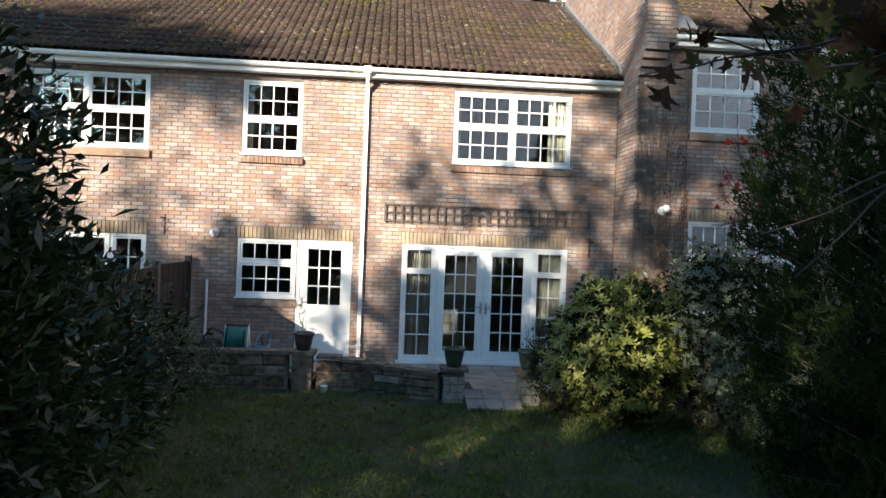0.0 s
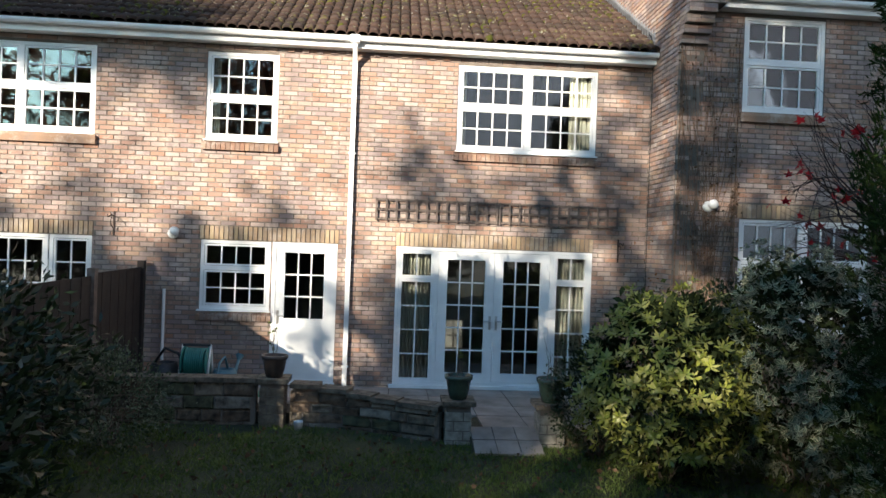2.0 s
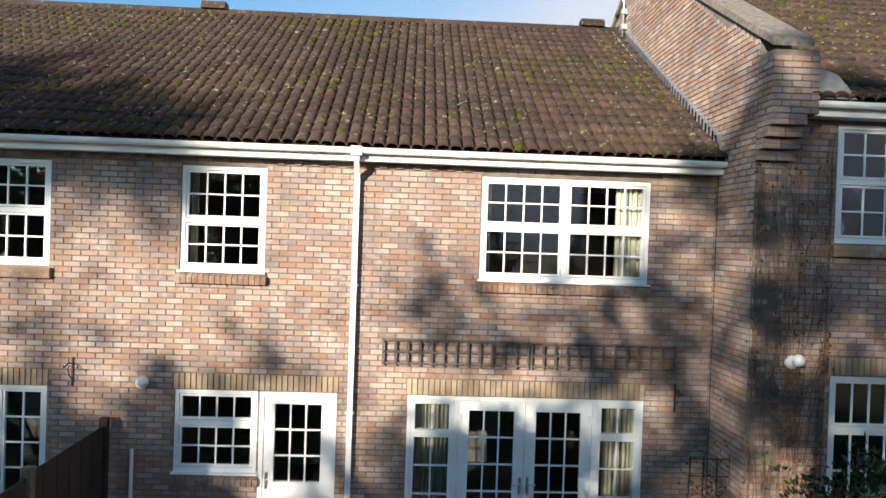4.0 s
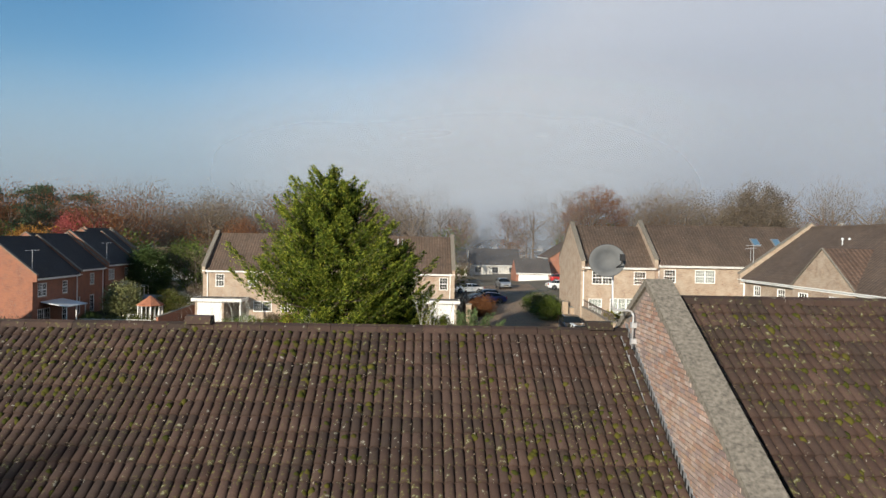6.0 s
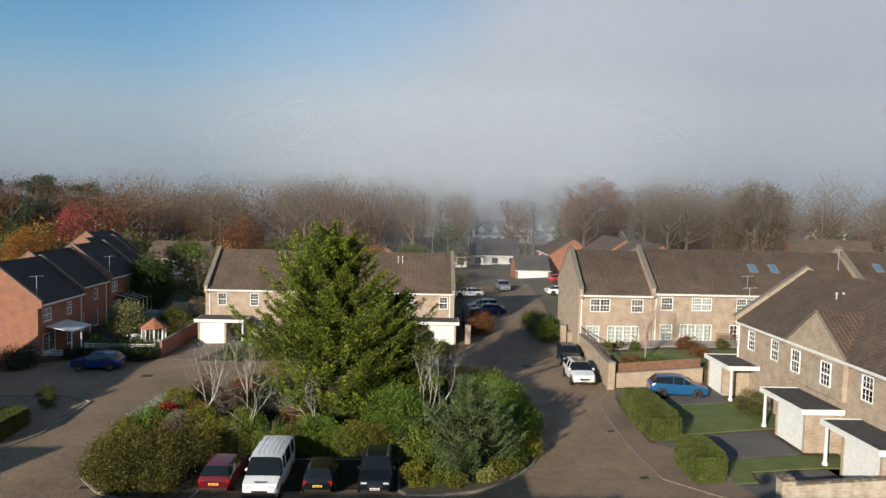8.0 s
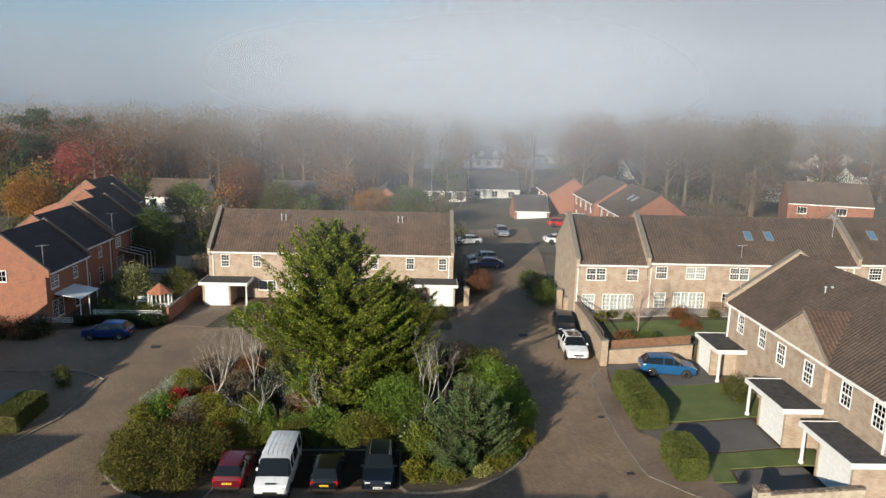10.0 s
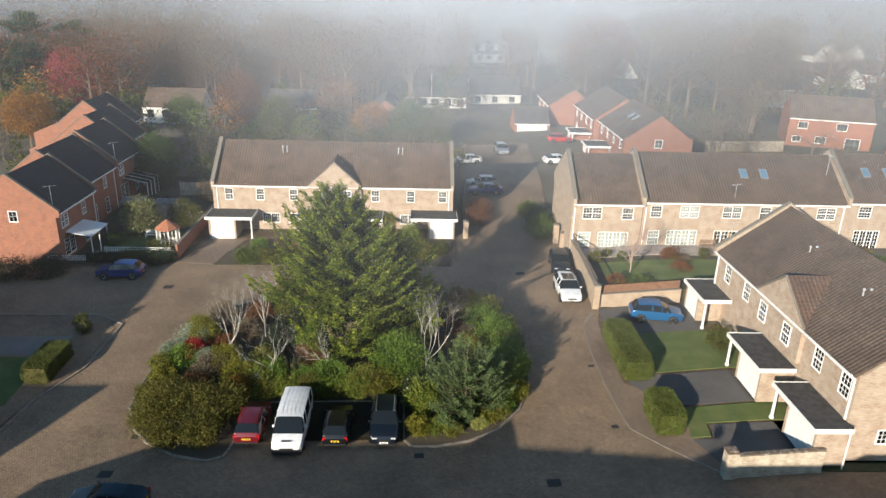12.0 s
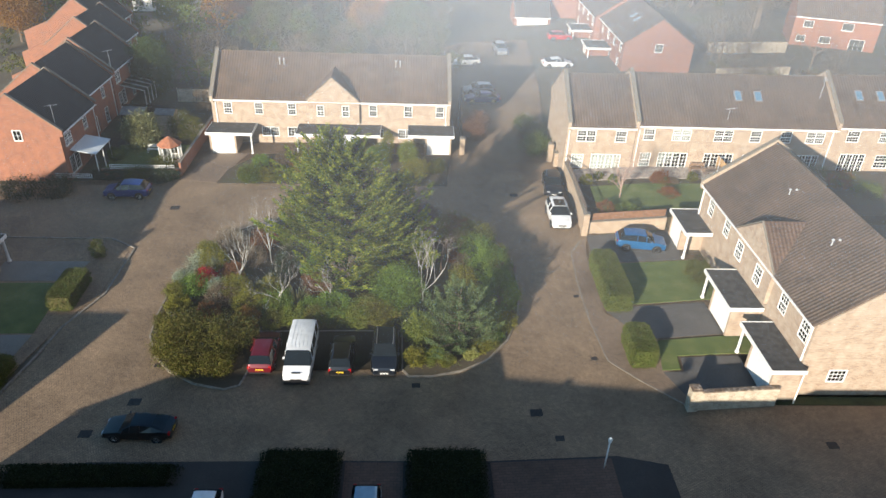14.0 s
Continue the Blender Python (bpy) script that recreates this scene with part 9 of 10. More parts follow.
for i in range(400):
    x, y = rb.uniform(-20, 9), rb.uniform(42, 66.5)
    if not in_island(x, y) or any((x - a) ** 2 + (y - b) ** 2 < 2.6 for a, b in placed) or (x < -12 and y < 49.5):
        continue
    placed.append((x, y))
    mat, lab = tones[rb.choice((0, 0, 1, 1, 2, 3, 3, 4, 5, 5))]
    r = rb.uniform(0.8, 1.35)
    shrub_at(x, y, r, r * rb.uniform(1.2, 2.0), mat, lab, 340 + i, int(50 * r + 20))
    if len(placed) > 52:
        break

big = plume_cypress("cypress", (-5.9, 53.4, level(-6, 53)), [(0.0, 0.0, 14.5, 4.15), (1.5, 0.3, 13.6, 3.0), (-1.4, 0.2, 13.0, 2.9)], "tall spreading olive-green cypress with several tops on the island", 401, 400, fine=0.9)
plume_cypress("cypress", (-1.5, 56.0, level(-1.5, 56)), [(0.0, 0.0, 9.6, 2.5), (0.9, -0.5, 7.4, 2.1)], "smaller olive-green cypress beside the tall one", 402, 220, fine=0.9)
plume_cypress("pine", (3.5, 46.2, level(3.5, 46.2)), [(0.0, 0.0, 5.7, 2.3), (0.8, 0.2, 4.2, 1.8)], "bushy grey-green pine on the island", 403, 150, L_PINE, L_PINETIP, 0.62, 0.55, "pine")


def bare_tree(x, y, h, label, seed, bark=None, n=3, depth=4, spread=0.42, r=0.07, base=None):
    rng = np.random.default_rng(seed)
    t = thing("bare_tree", pose(x, y, level(x, y) if base is None else base), label, "tree")
    m = Mesh()
    m.tube([(0, 0, -0.1), (0.04 * h * rng.normal() * 0.3, 0, h * 0.25)], [r * 1.3, r], 7)
    for i in range(n):
        limbs(m, rng, (0, 0, h * rng.uniform(0.15, 0.26)), (rng.normal() * 0.35, rng.normal() * 0.35, 1.0), h * 0.36, r * 0.8, depth, spread, 0.07, None, 5)
    part("trunk", m, bark or M_PALEBARK, t)
    return t


bare_tree(-14.4, 53.8, 7.0, "bare pale tree on the island", 411, n=4, depth=5, r=0.036)
bare_tree(-10.6, 50.4, 5.4, "slim bare birch on the island", 412, n=3, depth=5, r=0.042)
bare_tree(-6.7, 50.8, 5.0, "slim bare birch on the island", 413, n=3, depth=5, r=0.036)
bare_tree(0.9, 51.6, 7.0, "white bare forked tree on the island", 414, n=5, depth=5, r=0.048)
bare_tree(2.5, 56.5, 5.6, "bare twiggy tree on the island", 415, M_BARK, 5)
bare_tree(-12.6, 57.5, 6.5, "bare twiggy tree on the island", 416, n=5, depth=5, r=0.036)
bare_tree(20.6, 66.4, 6.2, "bare spreading cherry in a back garden", 417, plain("pinkish_cherry_bark", (0.34, 0.24, 0.20), 0.9), 10, 4, 0.6, 0.05, level(20, 66) + 1.0)
# gardens of the terraces
for i, (x, y, r, h, mat, lab) in enumerate(((-17.4, 73.6, 1.3, 1.2, L_GREEN, "dark green shrub in a front garden"), (-14.6, 73.8, 1.2, 1.1, L_OLIVE, "olive shrub in a front garden"), (-15.9, 73.4, 0.7, 1.0, L_YELLOW, "golden shrub in a front garden"), (-12, 75.5, 1.4, 1.3, L_RUSSET, "russet shrub in a front garden"),
                                            (0.2, 74.6, 1.3, 1.6, L_YELLOW, "golden shrub in a front garden"), (2.6, 75.6, 0.9, 1.3, L_OLIVE, "olive shrub in a front garden"), (-3.6, 76.4, 0.75, 3.2, L_GREEN, "narrow upright evergreen in a front garden"), (-8.5, 75.2, 1.4, 1.3, L_GREEN, "green shrub in a front garden"),
                                            (7.2, 84.5, 1.3, 1.8, L_RUSSET, "russet shrub in the lane"), (7.6, 88, 1.5, 1.6, L_RUSSET, "russet shrub in the lane"), (14.0, 79.5, 1.5, 2.2, L_GREEN, "spiky green shrub by the lane"), (14.4, 82.5, 1.5, 2.0, L_LAUREL, "dark shrub by the lane"), (13.6, 85.5, 1.3, 1.9, L_GREEN, "green shrub by the lane"),
                                            (-27.6, 75.6, 1.5, 1.1, L_OLIVE, "olive shrub by the brick wall"), (-29.4, 73.4, 1.3, 1.1, L_OLIVE, "olive shrub before the brick wall"), (-27.0, 73.3, 1.2, 1.0, L_LAUREL, "dark shrub before the brick wall"), (-36.6, 70.2, 1.6, 1.7, L_LAUREL, "dark shrub before the red house"), (-40, 69.8, 1.6, 1.8, L_LAUREL, "dark shrub before the red house"),
                                            (-26.6, 84.0, 1.4, 2.4, L_OLIVE, "olive shrub by the driveway wall"),)):
    bush("shrub" if h < 3 else "garden_tree", (x, y, level(x, y) + 0.04), (r, r, h / 2), mat, lab, 500 + i, int(70 * r), 40, 0.15, 0.08, "", 4, 0.6, 0.18 * r + 0.05)
rg = random.Random(77)
for i in range(26):
    x, y = rg.uniform(17.2, 47), rg.choice((rg.uniform(62.9, 64.4), rg.uniform(69.2, 71.2)))
    mat, lab = rg.choice(((L_OLIVE, "olive garden shrub"), (L_GREEN, "green garden shrub"), (L_RUSSET, "russet garden shrub"), (L_YELLOW, "golden garden shrub")))
    r = rg.uniform(0.45, 0.9)
    bush("shrub", (x, y, level(x, y) + 0.98), (r, r, r * 0.8), mat, lab + " behind the terrace", 560 + i, 40, 36, 0.12, 0.06, "garden shrubs")
hb = thing("garden_bench", pose(38.0 - 6.2, 71.2, level(31.8, 71.2) + 1.1), "brown wooden bench on a terrace", "bench")
for k in range(4):
    part("slat", Mesh().box(-0.75, -0.22 + k * 0.12, 0.42, 0.75, -0.13 + k * 0.12, 0.45), M_TRELLIS, hb)
for k in range(3):
    part("slat", Mesh().box(-0.75, 0.26, 0.55 + k * 0.13, 0.75, 0.29, 0.64 + k * 0.13), M_TRELLIS, hb)
for x in (-0.73, 0.67):
    for y in (-0.2, 0.22):
        part("leg", Mesh().box(x, y, 0, x + 0.06, y + 0.06, 0.42 if y < 0 else 0.95), M_TRELLIS, hb)


# ---- houses beyond ----
M_RENDER = plain("cream_render", (0.62, 0.60, 0.55), 0.9, vary=0.1, scale=1.5)
M_GREYTILE = tile_roof("grey_roof_tile", [(0.085, 0.080, 0.080)], moss=0.0, lines=1.0)


def openings(width, n, z0, z1, w=1.1, cols=2, rows=2):
    return [(width * (i + 0.5) / n - w / 2, width * (i + 0.5) / n + w / 2, z0, z1, cols, rows, 1, 0.0) for i in range(n)]


far_house("bungalow", pose(-53.5, 144.0, 2.0), 11.5, 8.0, 2.6, 2.9, "brown-roofed bungalow with a white veranda", M_RENDER, M_FARTILE, openings(11.5, 4, 0.5, 2.1, 1.5))
far_house("bungalow", pose(-30.0, 146.5, 2.0), 10.0, 8.0, 2.6, 2.8, "grey-roofed bungalow among trees", M_REDBRICK, M_GREYTILE, openings(10.0, 3, 0.8, 2.1, 1.6))
far_house("bungalow", pose(-11.2, 147.5, 2.0, 0, 0, -90), 12.5, 10.4, 2.7, 3.4, "red brick bungalow with white barge boards", M_REDBRICK, M_GREYTILE, openings(12.5, 2, 0.8, 2.1))
far_house("bungalow", pose(-3.0, 164.5, 2.0), 14.0, 9.0, 2.7, 3.6, "white bungalow with a conservatory", M_RENDER, M_GREYTILE, openings(14.0, 5, 0.5, 2.2, 1.7))
gar = far_house("garage", pose(18.2, 135.5, 2.0), 6.6, 7.0, 2.5, 2.3, "detached double garage with a wide white door", M_REDBRICK, M_GREYTILE, [])
part("garage_door", Mesh().box(0.5, -0.05, 0.05, 6.1, -0.005, 2.15), M_PAINT, gar)
far_house("bungalow", pose(12.0, 170.0, 2.0), 12.0, 9.0, 2.7, 3.4, "grey-roofed bungalow behind bare trees", M_RENDER, M_GREYTILE, openings(12.0, 3, 0.7, 2.1, 1.5))
far_house("detached_house", pose(25.4, 153.2, 2.0, 0, 0, -90), 13.0, 9.2, 5.2, 2.9, "red brick gabled house with white barge boards", M_REDBRICK, M_FARTILE2, openings(13.0, 3, 3.3, 4.6))
h7 = far_house("detached_house", pose(30.2, 139.2, 2.4, 0, 0, -90), 15.5, 10.4, 5.2, 3.4, "red brick house with a long brown roof", M_REDBRICK, M_FARTILE2, openings(15.5, 4, 3.3, 4.6) + openings(15.5, 3, 0.8, 2.2))
h8 = far_house("detached_house", pose(31.0, 123.2, 2.4, 0, 0, -90), 15.4, 10.4, 5.2, 3.4, "red brick house with skylights in its roof", M_REDBRICK, M_FARTILE2, openings(15.4, 4, 3.3, 4.6) + openings(15.4, 3, 0.8, 2.2))
for x, y in ((26.9, 129.5), (27.3, 118.8)):
    flat_garage(pose(x, y, 2.2, 0, 0, -90), 4.6, 3.6, "flat-roofed red brick porch and garage", (0.3, 3.2), (3.2, 4.6), 2.5, "porches of the red houses", M_REDBRICK)
far_house("chalet", pose(57.0, 226.0, 2.0, 0, 0, -90), 9.0, 8.5, 2.0, 6.0, "white A-frame gabled chalet", M_RENDER, M_GREYTILE, [])
far_house("detached_house", pose(79.5, 168.0, 3.0), 10.0, 7.0, 4.6, 2.4, "white rendered house among trees", M_RENDER, M_GREYTILE, openings(10, 2, 1.6, 3.0, 1.4))
far_house("detached_house", pose(65.3, 126.0, 3.0, 0, 0, -18), 13.5, 9.0, 5.3, 3.2, "red brick house with white windows and patio doors", M_REDBRICK, M_FARTILE2, [(1.5, 3.1, 3.4, 4.6, 3, 1, 1, 0), (7.6, 9.4, 3.4, 4.7, 3, 1, 1, 0), (0.9, 2.4, 1.0, 2.1, 2, 1, 1, 0), (4.6, 6.4, 1.0, 2.2, 3, 1, 1, 0), (9.4, 11.8, 0.1, 2.2, 3, 1, 1, 0)])
far_house("detached_house", pose(77.0, 116.0, 3.0, 0, 0, -70), 12.0, 9.0, 3.6, 3.4, "brick gabled house end with white barge boards", M_REDBRICK, M_FARTILE2, [])
for x, y, w in ((46.0, 286.0, 10.0), (58.0, 286.5, 10.0), (20.0, 262.0, 11.0), (33.0, 268.0, 8.0)):
    d = far_house("detached_house", pose(x, y, 2.5), w, 9.0, 3.0, 5.0, "white dormered house with a dark roof", M_RENDER, M_DARKTILE, openings(w, 3, 0.6, 2.2, 1.6), group="dormered houses")
    for k in (0.25, 0.72):
        part("dormer", Mesh().prism([(w * k - 1.1, 3.2), (w * k + 1.1, 3.2), (w * k + 1.1, 5.0), (w * k, 6.2), (w * k - 1.1, 5.0)], "y", 0.6, 4.0), M_RENDER, d)
for x, y, a in ((150, 292, 20), (163, 300, -25), (172, 306, 10), (118, 215, 0), (134, 226, 25), (190, 300, 0), (98, 232, -15), (112, 262, 15), (-85, 172, 10)):
    far_house("bungalow", pose(x, y, 3.0, 0, 0, a - 90), 11.0, 9.0, 2.8, 3.6, "white-gabled bungalow in the mist", M_RENDER, M_GREYTILE, [], group="white bungalows")

# skylights, vents and aerials on the nearer roofs
M_SKYLIGHT = car_paint("skylight_glass_blue", (0.10, 0.20, 0.30), 0.0)


def skylight(x, y, z, slope, turn, label="blue-tinted skylight in a tiled roof"):
    s = thing("skylight", pose(x, y, z, slope, 0, turn), label, "skylight", "skylights")
    part("frame", Mesh().box(-0.40, -0.65, 0.0, 0.40, 0.65, 0.10), M_LEAD, s)
    part("pane", Mesh().box(-0.31, -0.55, 0.101, 0.31, 0.55, 0.115), M_SKYLIGHT, s)


RT_SL = math.degrees(math.atan2(RT_RISE, RT_D / 2))
for x in (34.6, 36.8):
    skylight(x, 73.15 + 2.9, 3.0 + RT_TOP + 2.9 * RT_RISE / (RT_D / 2) + 0.17, RT_SL, 0)
for y in (113.4, 115.6):
    skylight(31.0 + 3.0, y, 2.4 + 5.2 + 3.0 * 3.4 / 5.2 + 0.17, 33.2, -90)
for x in (48.0, 50.4):
    skylight(x, 73.3 + 3.0, 3.2 + RT_TOP + 3.0 * RT_RISE / (RT_D / 2) + 0.17, RT_SL, 0)


def flue(x, y, z, label="pair of pale roof flue pipes"):
    f = thing("roof_flue", pose(x, y, z), label, "flue")
    for k in (-0.25, 0.25):
        part("pipe", Mesh().tube([(k, 0, -0.3), (k, 0, 0.42)], 0.05, 8), M_GALV, f)
        part("cowl", Mesh().lathe([(0.05, 0.42), (0.10, 0.44), (0.10, 0.52), (0.04, 0.57)], 10, (k, 0, 0)), M_GALV, f)


flue(-15.6, 86.6, 1.10 + FL_TOP + 3.1)
flue(-2.0, 86.6, 1.10 + FL_TOP + 3.1)
flue(29.9, 53.0, 2.35 + RH_TOP + 2.62)
flue(29.6, 45.6, 2.35 + RH_TOP + 2.42)


def aerial(x, y, z, turn=0, h=1.6):
    a = thing("tv_aerial", pose(x, y, z, 0, 0, turn), "thin grey television aerial on a roof", "aerial", "roof aerials")
    part("mast", Mesh().tube([(0, 0, -0.4), (0, 0, h)], 0.025, 6), M_GALV, a)
    part("boom", Mesh().tube([(-0.6, 0, h - 0.08), (0.6, 0, h - 0.02)], 0.015, 5), M_GALV, a)
    for i in range(6):
        x0 = -0.5 + i * 0.2
        part("element", Mesh().tube([(x0, -0.22, h - 0.07 + x0 * 0.05), (x0, 0.22, h - 0.07 + x0 * 0.05)], 0.009, 4), M_GALV, a)


aerial(-37.0, 74.0, 7.0, 20)
aerial(-37.6, 91.5, 7.6, 30)
aerial(33.0, 73.6, 9.2, 10, 0.9)
aerial(43.6, 76.0, 11.0, 80, 1.8)
aerial(26.9, 60.3, 8.6, 0, 1.8)

# a house like the one on the right closes the other side
left_house = far_house("terraced_house", pose(-37.9, 37.5, 0.3, 0, 0, 90), 21.0, 10.6, RH_TOP, RH_RISE, "buff brick house with a brown roof across the close", M_FARBRICK, M_FARTILE2, rh_ops)
flat_garage(pose(-35.5, 44.0, 0.05, 0, 0, 90), 5.3, 2.4, "white-doored garage with a turned porch post in shade", (0.1, 3.6), (3.6, 5.3), group="garages across the close")
flat_garage(pose(-35.5, 52.6, 0.15, 0, 0, 90), 5.3, 2.4, "white-doored garage with a turned porch post in shade", (0.1, 3.6), (3.6, 5.3), group="garages across the close")
# the dark gable roof that stands out from the front of the near terrace
fg = thing("front_gable", pose(-6.6, 21.0, 4.6), "dark tiled gable roof on the front of the terrace", "roof")
for s in (-1, 1):
    part("roof", Mesh().prism([(s * 3.0, 0.6), (0, 2.75), (0, 2.90), (s * 3.1, 0.72)], "y", -2.0, 4.2), M_DARKTILE, fg)
part("gable_front", Mesh().prism([(-2.8, -4.6), (2.8, -4.6), (2.8, 0.7), (0, 2.7), (-2.8, 0.7)], "y", 3.2, 3.9), M_FARBRICK, fg)


# ---- trees beyond ----
def wood(name, spots, material, label, seed, twig=False, quads=420, size=0.7):
    """A belt of trees as one mass: trunks and limbs, and crowns of small leaves or twigs. spots: (x, y, height, radius)."""
    rng = np.random.default_rng(seed)
    holder = thing(name, pose(spots[0][0], spots[0][1], 2.0), label, "woodland", "", "stuff")
    o = np.array((spots[0][0], spots[0][1], 2.0))
    m, pts, ways = Mesh(), [], []
    for x, y, h, r in spots:
        base = np.array((x, y, min(2.2, level(x, min(y, 128)))))
        b = base - o
        m.tube([tuple(b + (0, 0, -0.3)), tuple(b + (0.1, 0, h * 0.35)), tuple(b + (0, 0.1, h * 0.75))], [0.02 * h, 0.014 * h, 0.004 * h], 5)
        for i in range(7):
            a = rng.uniform(0, 2 * math.pi)
            z = h * rng.uniform(0.25, 0.6)
            e = b + np.array((math.cos(a) * r * 0.7, math.sin(a) * r * 0.7, z + h * rng.uniform(0.12, 0.3)))
            m.tube([tuple(b + (0, 0, z)), tuple((b + (0, 0, z)) * 0.4 + e * 0.6 + (0, 0, -0.2)), tuple(e)], [0.008 * h, 0.005 * h, 0.002 * h], 4)
        k = max(4, quads * (2 if twig else 1) // 24)
        p, w = clumps(rng, b + (0, 0, h * 0.62), (r, r, h * 0.40), k, 24, r * 0.20, 0.35)
        pts.append(p), ways.append(w)
    part("trunks", m, M_BARK, holder)["kind"] = "stuff"
    p, w = np.concatenate(pts), np.concatenate(ways)
    if twig:
        part("crowns", leaf_sheet("crowns", p, size * 1.25, size * 0.085, material, rng, w + np.array((0, 0, 0.9)), 0.45), material, holder)["kind"] = "stuff"
    else:
        part("crowns", leaf_sheet("crowns", p, size, size * 0.6, material, rng, w, 1.0, 0.2), material, holder)["kind"] = "stuff"
    return holder


rw = random.Random(900)


def clear(x, y):
    """Keeps trees off the houses and the lane."""
    for a, b, c, d in ((-56, -40, 128, 156), (-33, -18, 143, 158), (-14, 3, 132, 150), (-5, 13, 160, 176), (6, 27, 92, 150), (22, 46, 103, 152), (11, 26, 166, 182), (62, 90, 102, 140), (78, 92, 164, 178), (54, 66, 214, 232), (18, 72, 258, 298), (142, 200, 284, 320), (-46, 6, 70, 100), (14, 62, 60, 88), (-75, -62, 160, 190)):
        if a < x < b and c < y < d:
            return False
    return True


def glade(x, y):
    """The gaps between the trees along the far gardens and lanes."""
    b = x / (y - 4.0)
    return y > 105 and any(lo < b < hi and y < end for lo, hi, end in ((0.065, 0.105, 236), (0.165, 0.215, 254), (0.265, 0.31, 224), (0.495, 0.535, 160), (0.535, 0.575, 272), (0.60, 0.645, 250)))


def scatter(n, x0, x1, y0, y1, h0, h1, k=0.34):
    out = []
    while len(out) < n:
        x, y = rw.uniform(x0, x1), rw.uniform(y0, y1)
        if clear(x, y) and not glade(x, y):
            h = rw.uniform(h0, h1)
            out.append((x, y, h, h * k * rw.uniform(0.8, 1.25)))
    return out


wood("bare_woodland", scatter(70, -110, 140, 150, 250, 15, 22), L_BROWN, "bare grey-brown trees fading into mist", 910, True, 700, 0.8)
wood("bare_woodland", scatter(36, 30, 130, 140, 205, 16, 23), L_BROWN, "bare oaks and limes on the skyline", 911, True, 800, 0.7)
wood("russet_woodland", scatter(34, -110, 110, 128, 230, 9, 17), L_RUSSET, "russet autumn trees in the mist", 912, False, 900, 0.4)
wood("orange_woodland", scatter(12, -90, 60, 120, 200, 7, 13), L_ORANGE, "orange autumn trees among gardens", 913, False, 420, 0.5)
wood("green_woodland", scatter(34, -110, 110, 118, 210, 6, 13, 0.36), L_GREEN, "dark green garden trees", 914, False, 460, 0.5)
wood("garden_thicket", scatter(55, -75, 100, 100, 165, 2.0, 4.5, 0.5), L_OLIVE, "olive hedges and shrubs between gardens", 915, False, 200, 0.4)
wood("garden_thicket", scatter(60, -75, 100, 96, 160, 2.5, 6.0, 0.45), L_BROWN, "brown bare garden shrubs", 916, True, 220, 0.45)
wood("garden_thicket", scatter(46, 44, 76, 90, 124, 1.8, 5.0, 0.42), L_BROWN, "bare brown shrubs in the gardens behind the terrace", 936, True, 260, 0.4)
wood("garden_thicket", scatter(14, 44, 72, 92, 126, 1.5, 3.0, 0.5), L_OLIVE, "olive shrubs in the gardens behind the terrace", 937, False, 200, 0.3)
wood("bare_woodland", scatter(9, 44, 64, 100, 126, 6, 10, 0.4), L_BROWN, "slender bare trees in the back gardens", 938, True, 420, 0.5)
wood("brown_woodland", scatter(38, -78, -2, 152, 195, 16, 21.5), L_BROWN, "dense brown woodland behind the gardens", 931, False, 1500, 0.32)
wood("russet_woodland", scatter(24, -80, -8, 148, 182, 13, 19), L_RUSSET, "dense russet woodland behind the gardens", 932, False, 1500, 0.32)
wood("bare_woodland", scatter(26, -80, 0, 146, 180, 15, 20.5), L_BROWN, "bare crowns among the russet woodland", 933, True, 700, 0.6)
wood("brown_woodland", scatter(22, 34, 125, 180, 215, 18, 24), L_BROWN, "brown-leaved oaks on the skyline", 934, False, 1500, 0.34)
wood("russet_woodland", scatter(12, 36, 112, 176, 205, 14, 20), L_RUSSET, "russet oaks on the skyline", 935, False, 1400, 0.34)
wood("far_woodland", scatter(80, -220, 260, 260, 420, 14, 24), L_BROWN, "dim woodland far off in the mist", 917, False, 260, 1.2)
wood("understorey", scatter(90, -110, 130, 132, 205, 3.5, 8.5, 0.5), L_BROWN, "brown undergrowth below the far trees", 940, False, 420, 0.34)
wood("understorey", scatter(50, -110, 130, 126, 190, 3.0, 7.0, 0.5), L_OLIVE, "olive undergrowth below the far trees", 941, False, 420, 0.34)
wood("garden_thicket", scatter(34, -36, 5, 101, 142, 2.0, 5.5, 0.48), L_GREEN, "green shrubs and small trees behind the terrace", 942, False, 420, 0.26)
wood("garden_thicket", scatter(34, -40, 5, 101, 145, 1.8, 4.5, 0.55), L_OLIVE, "olive hedges behind the terrace", 943, False, 420, 0.26)
wood("garden_thicket", scatter(26, -40, 5, 101, 148, 3.0, 8.0, 0.40), L_BROWN, "bare brown garden trees behind the terrace", 944, True, 420, 0.5)
wood("garden_thicket", scatter(16, 27, 60, 92, 104, 1.8, 4.0, 0.5), L_OLIVE, "olive shrubs behind the long terrace", 945, False, 380, 0.26)
wood("left_woodland", scatter(30, -130, -58, 142, 178, 12, 19), L_RUSSET, "dense autumn wood beyond the houses", 918, False, 1100, 0.38)
wood("left_woodland", scatter(22, -135, -68, 138, 172, 10, 18), L_CYPRESS, "dark evergreen wood beyond the houses", 919, False, 1100, 0.36)
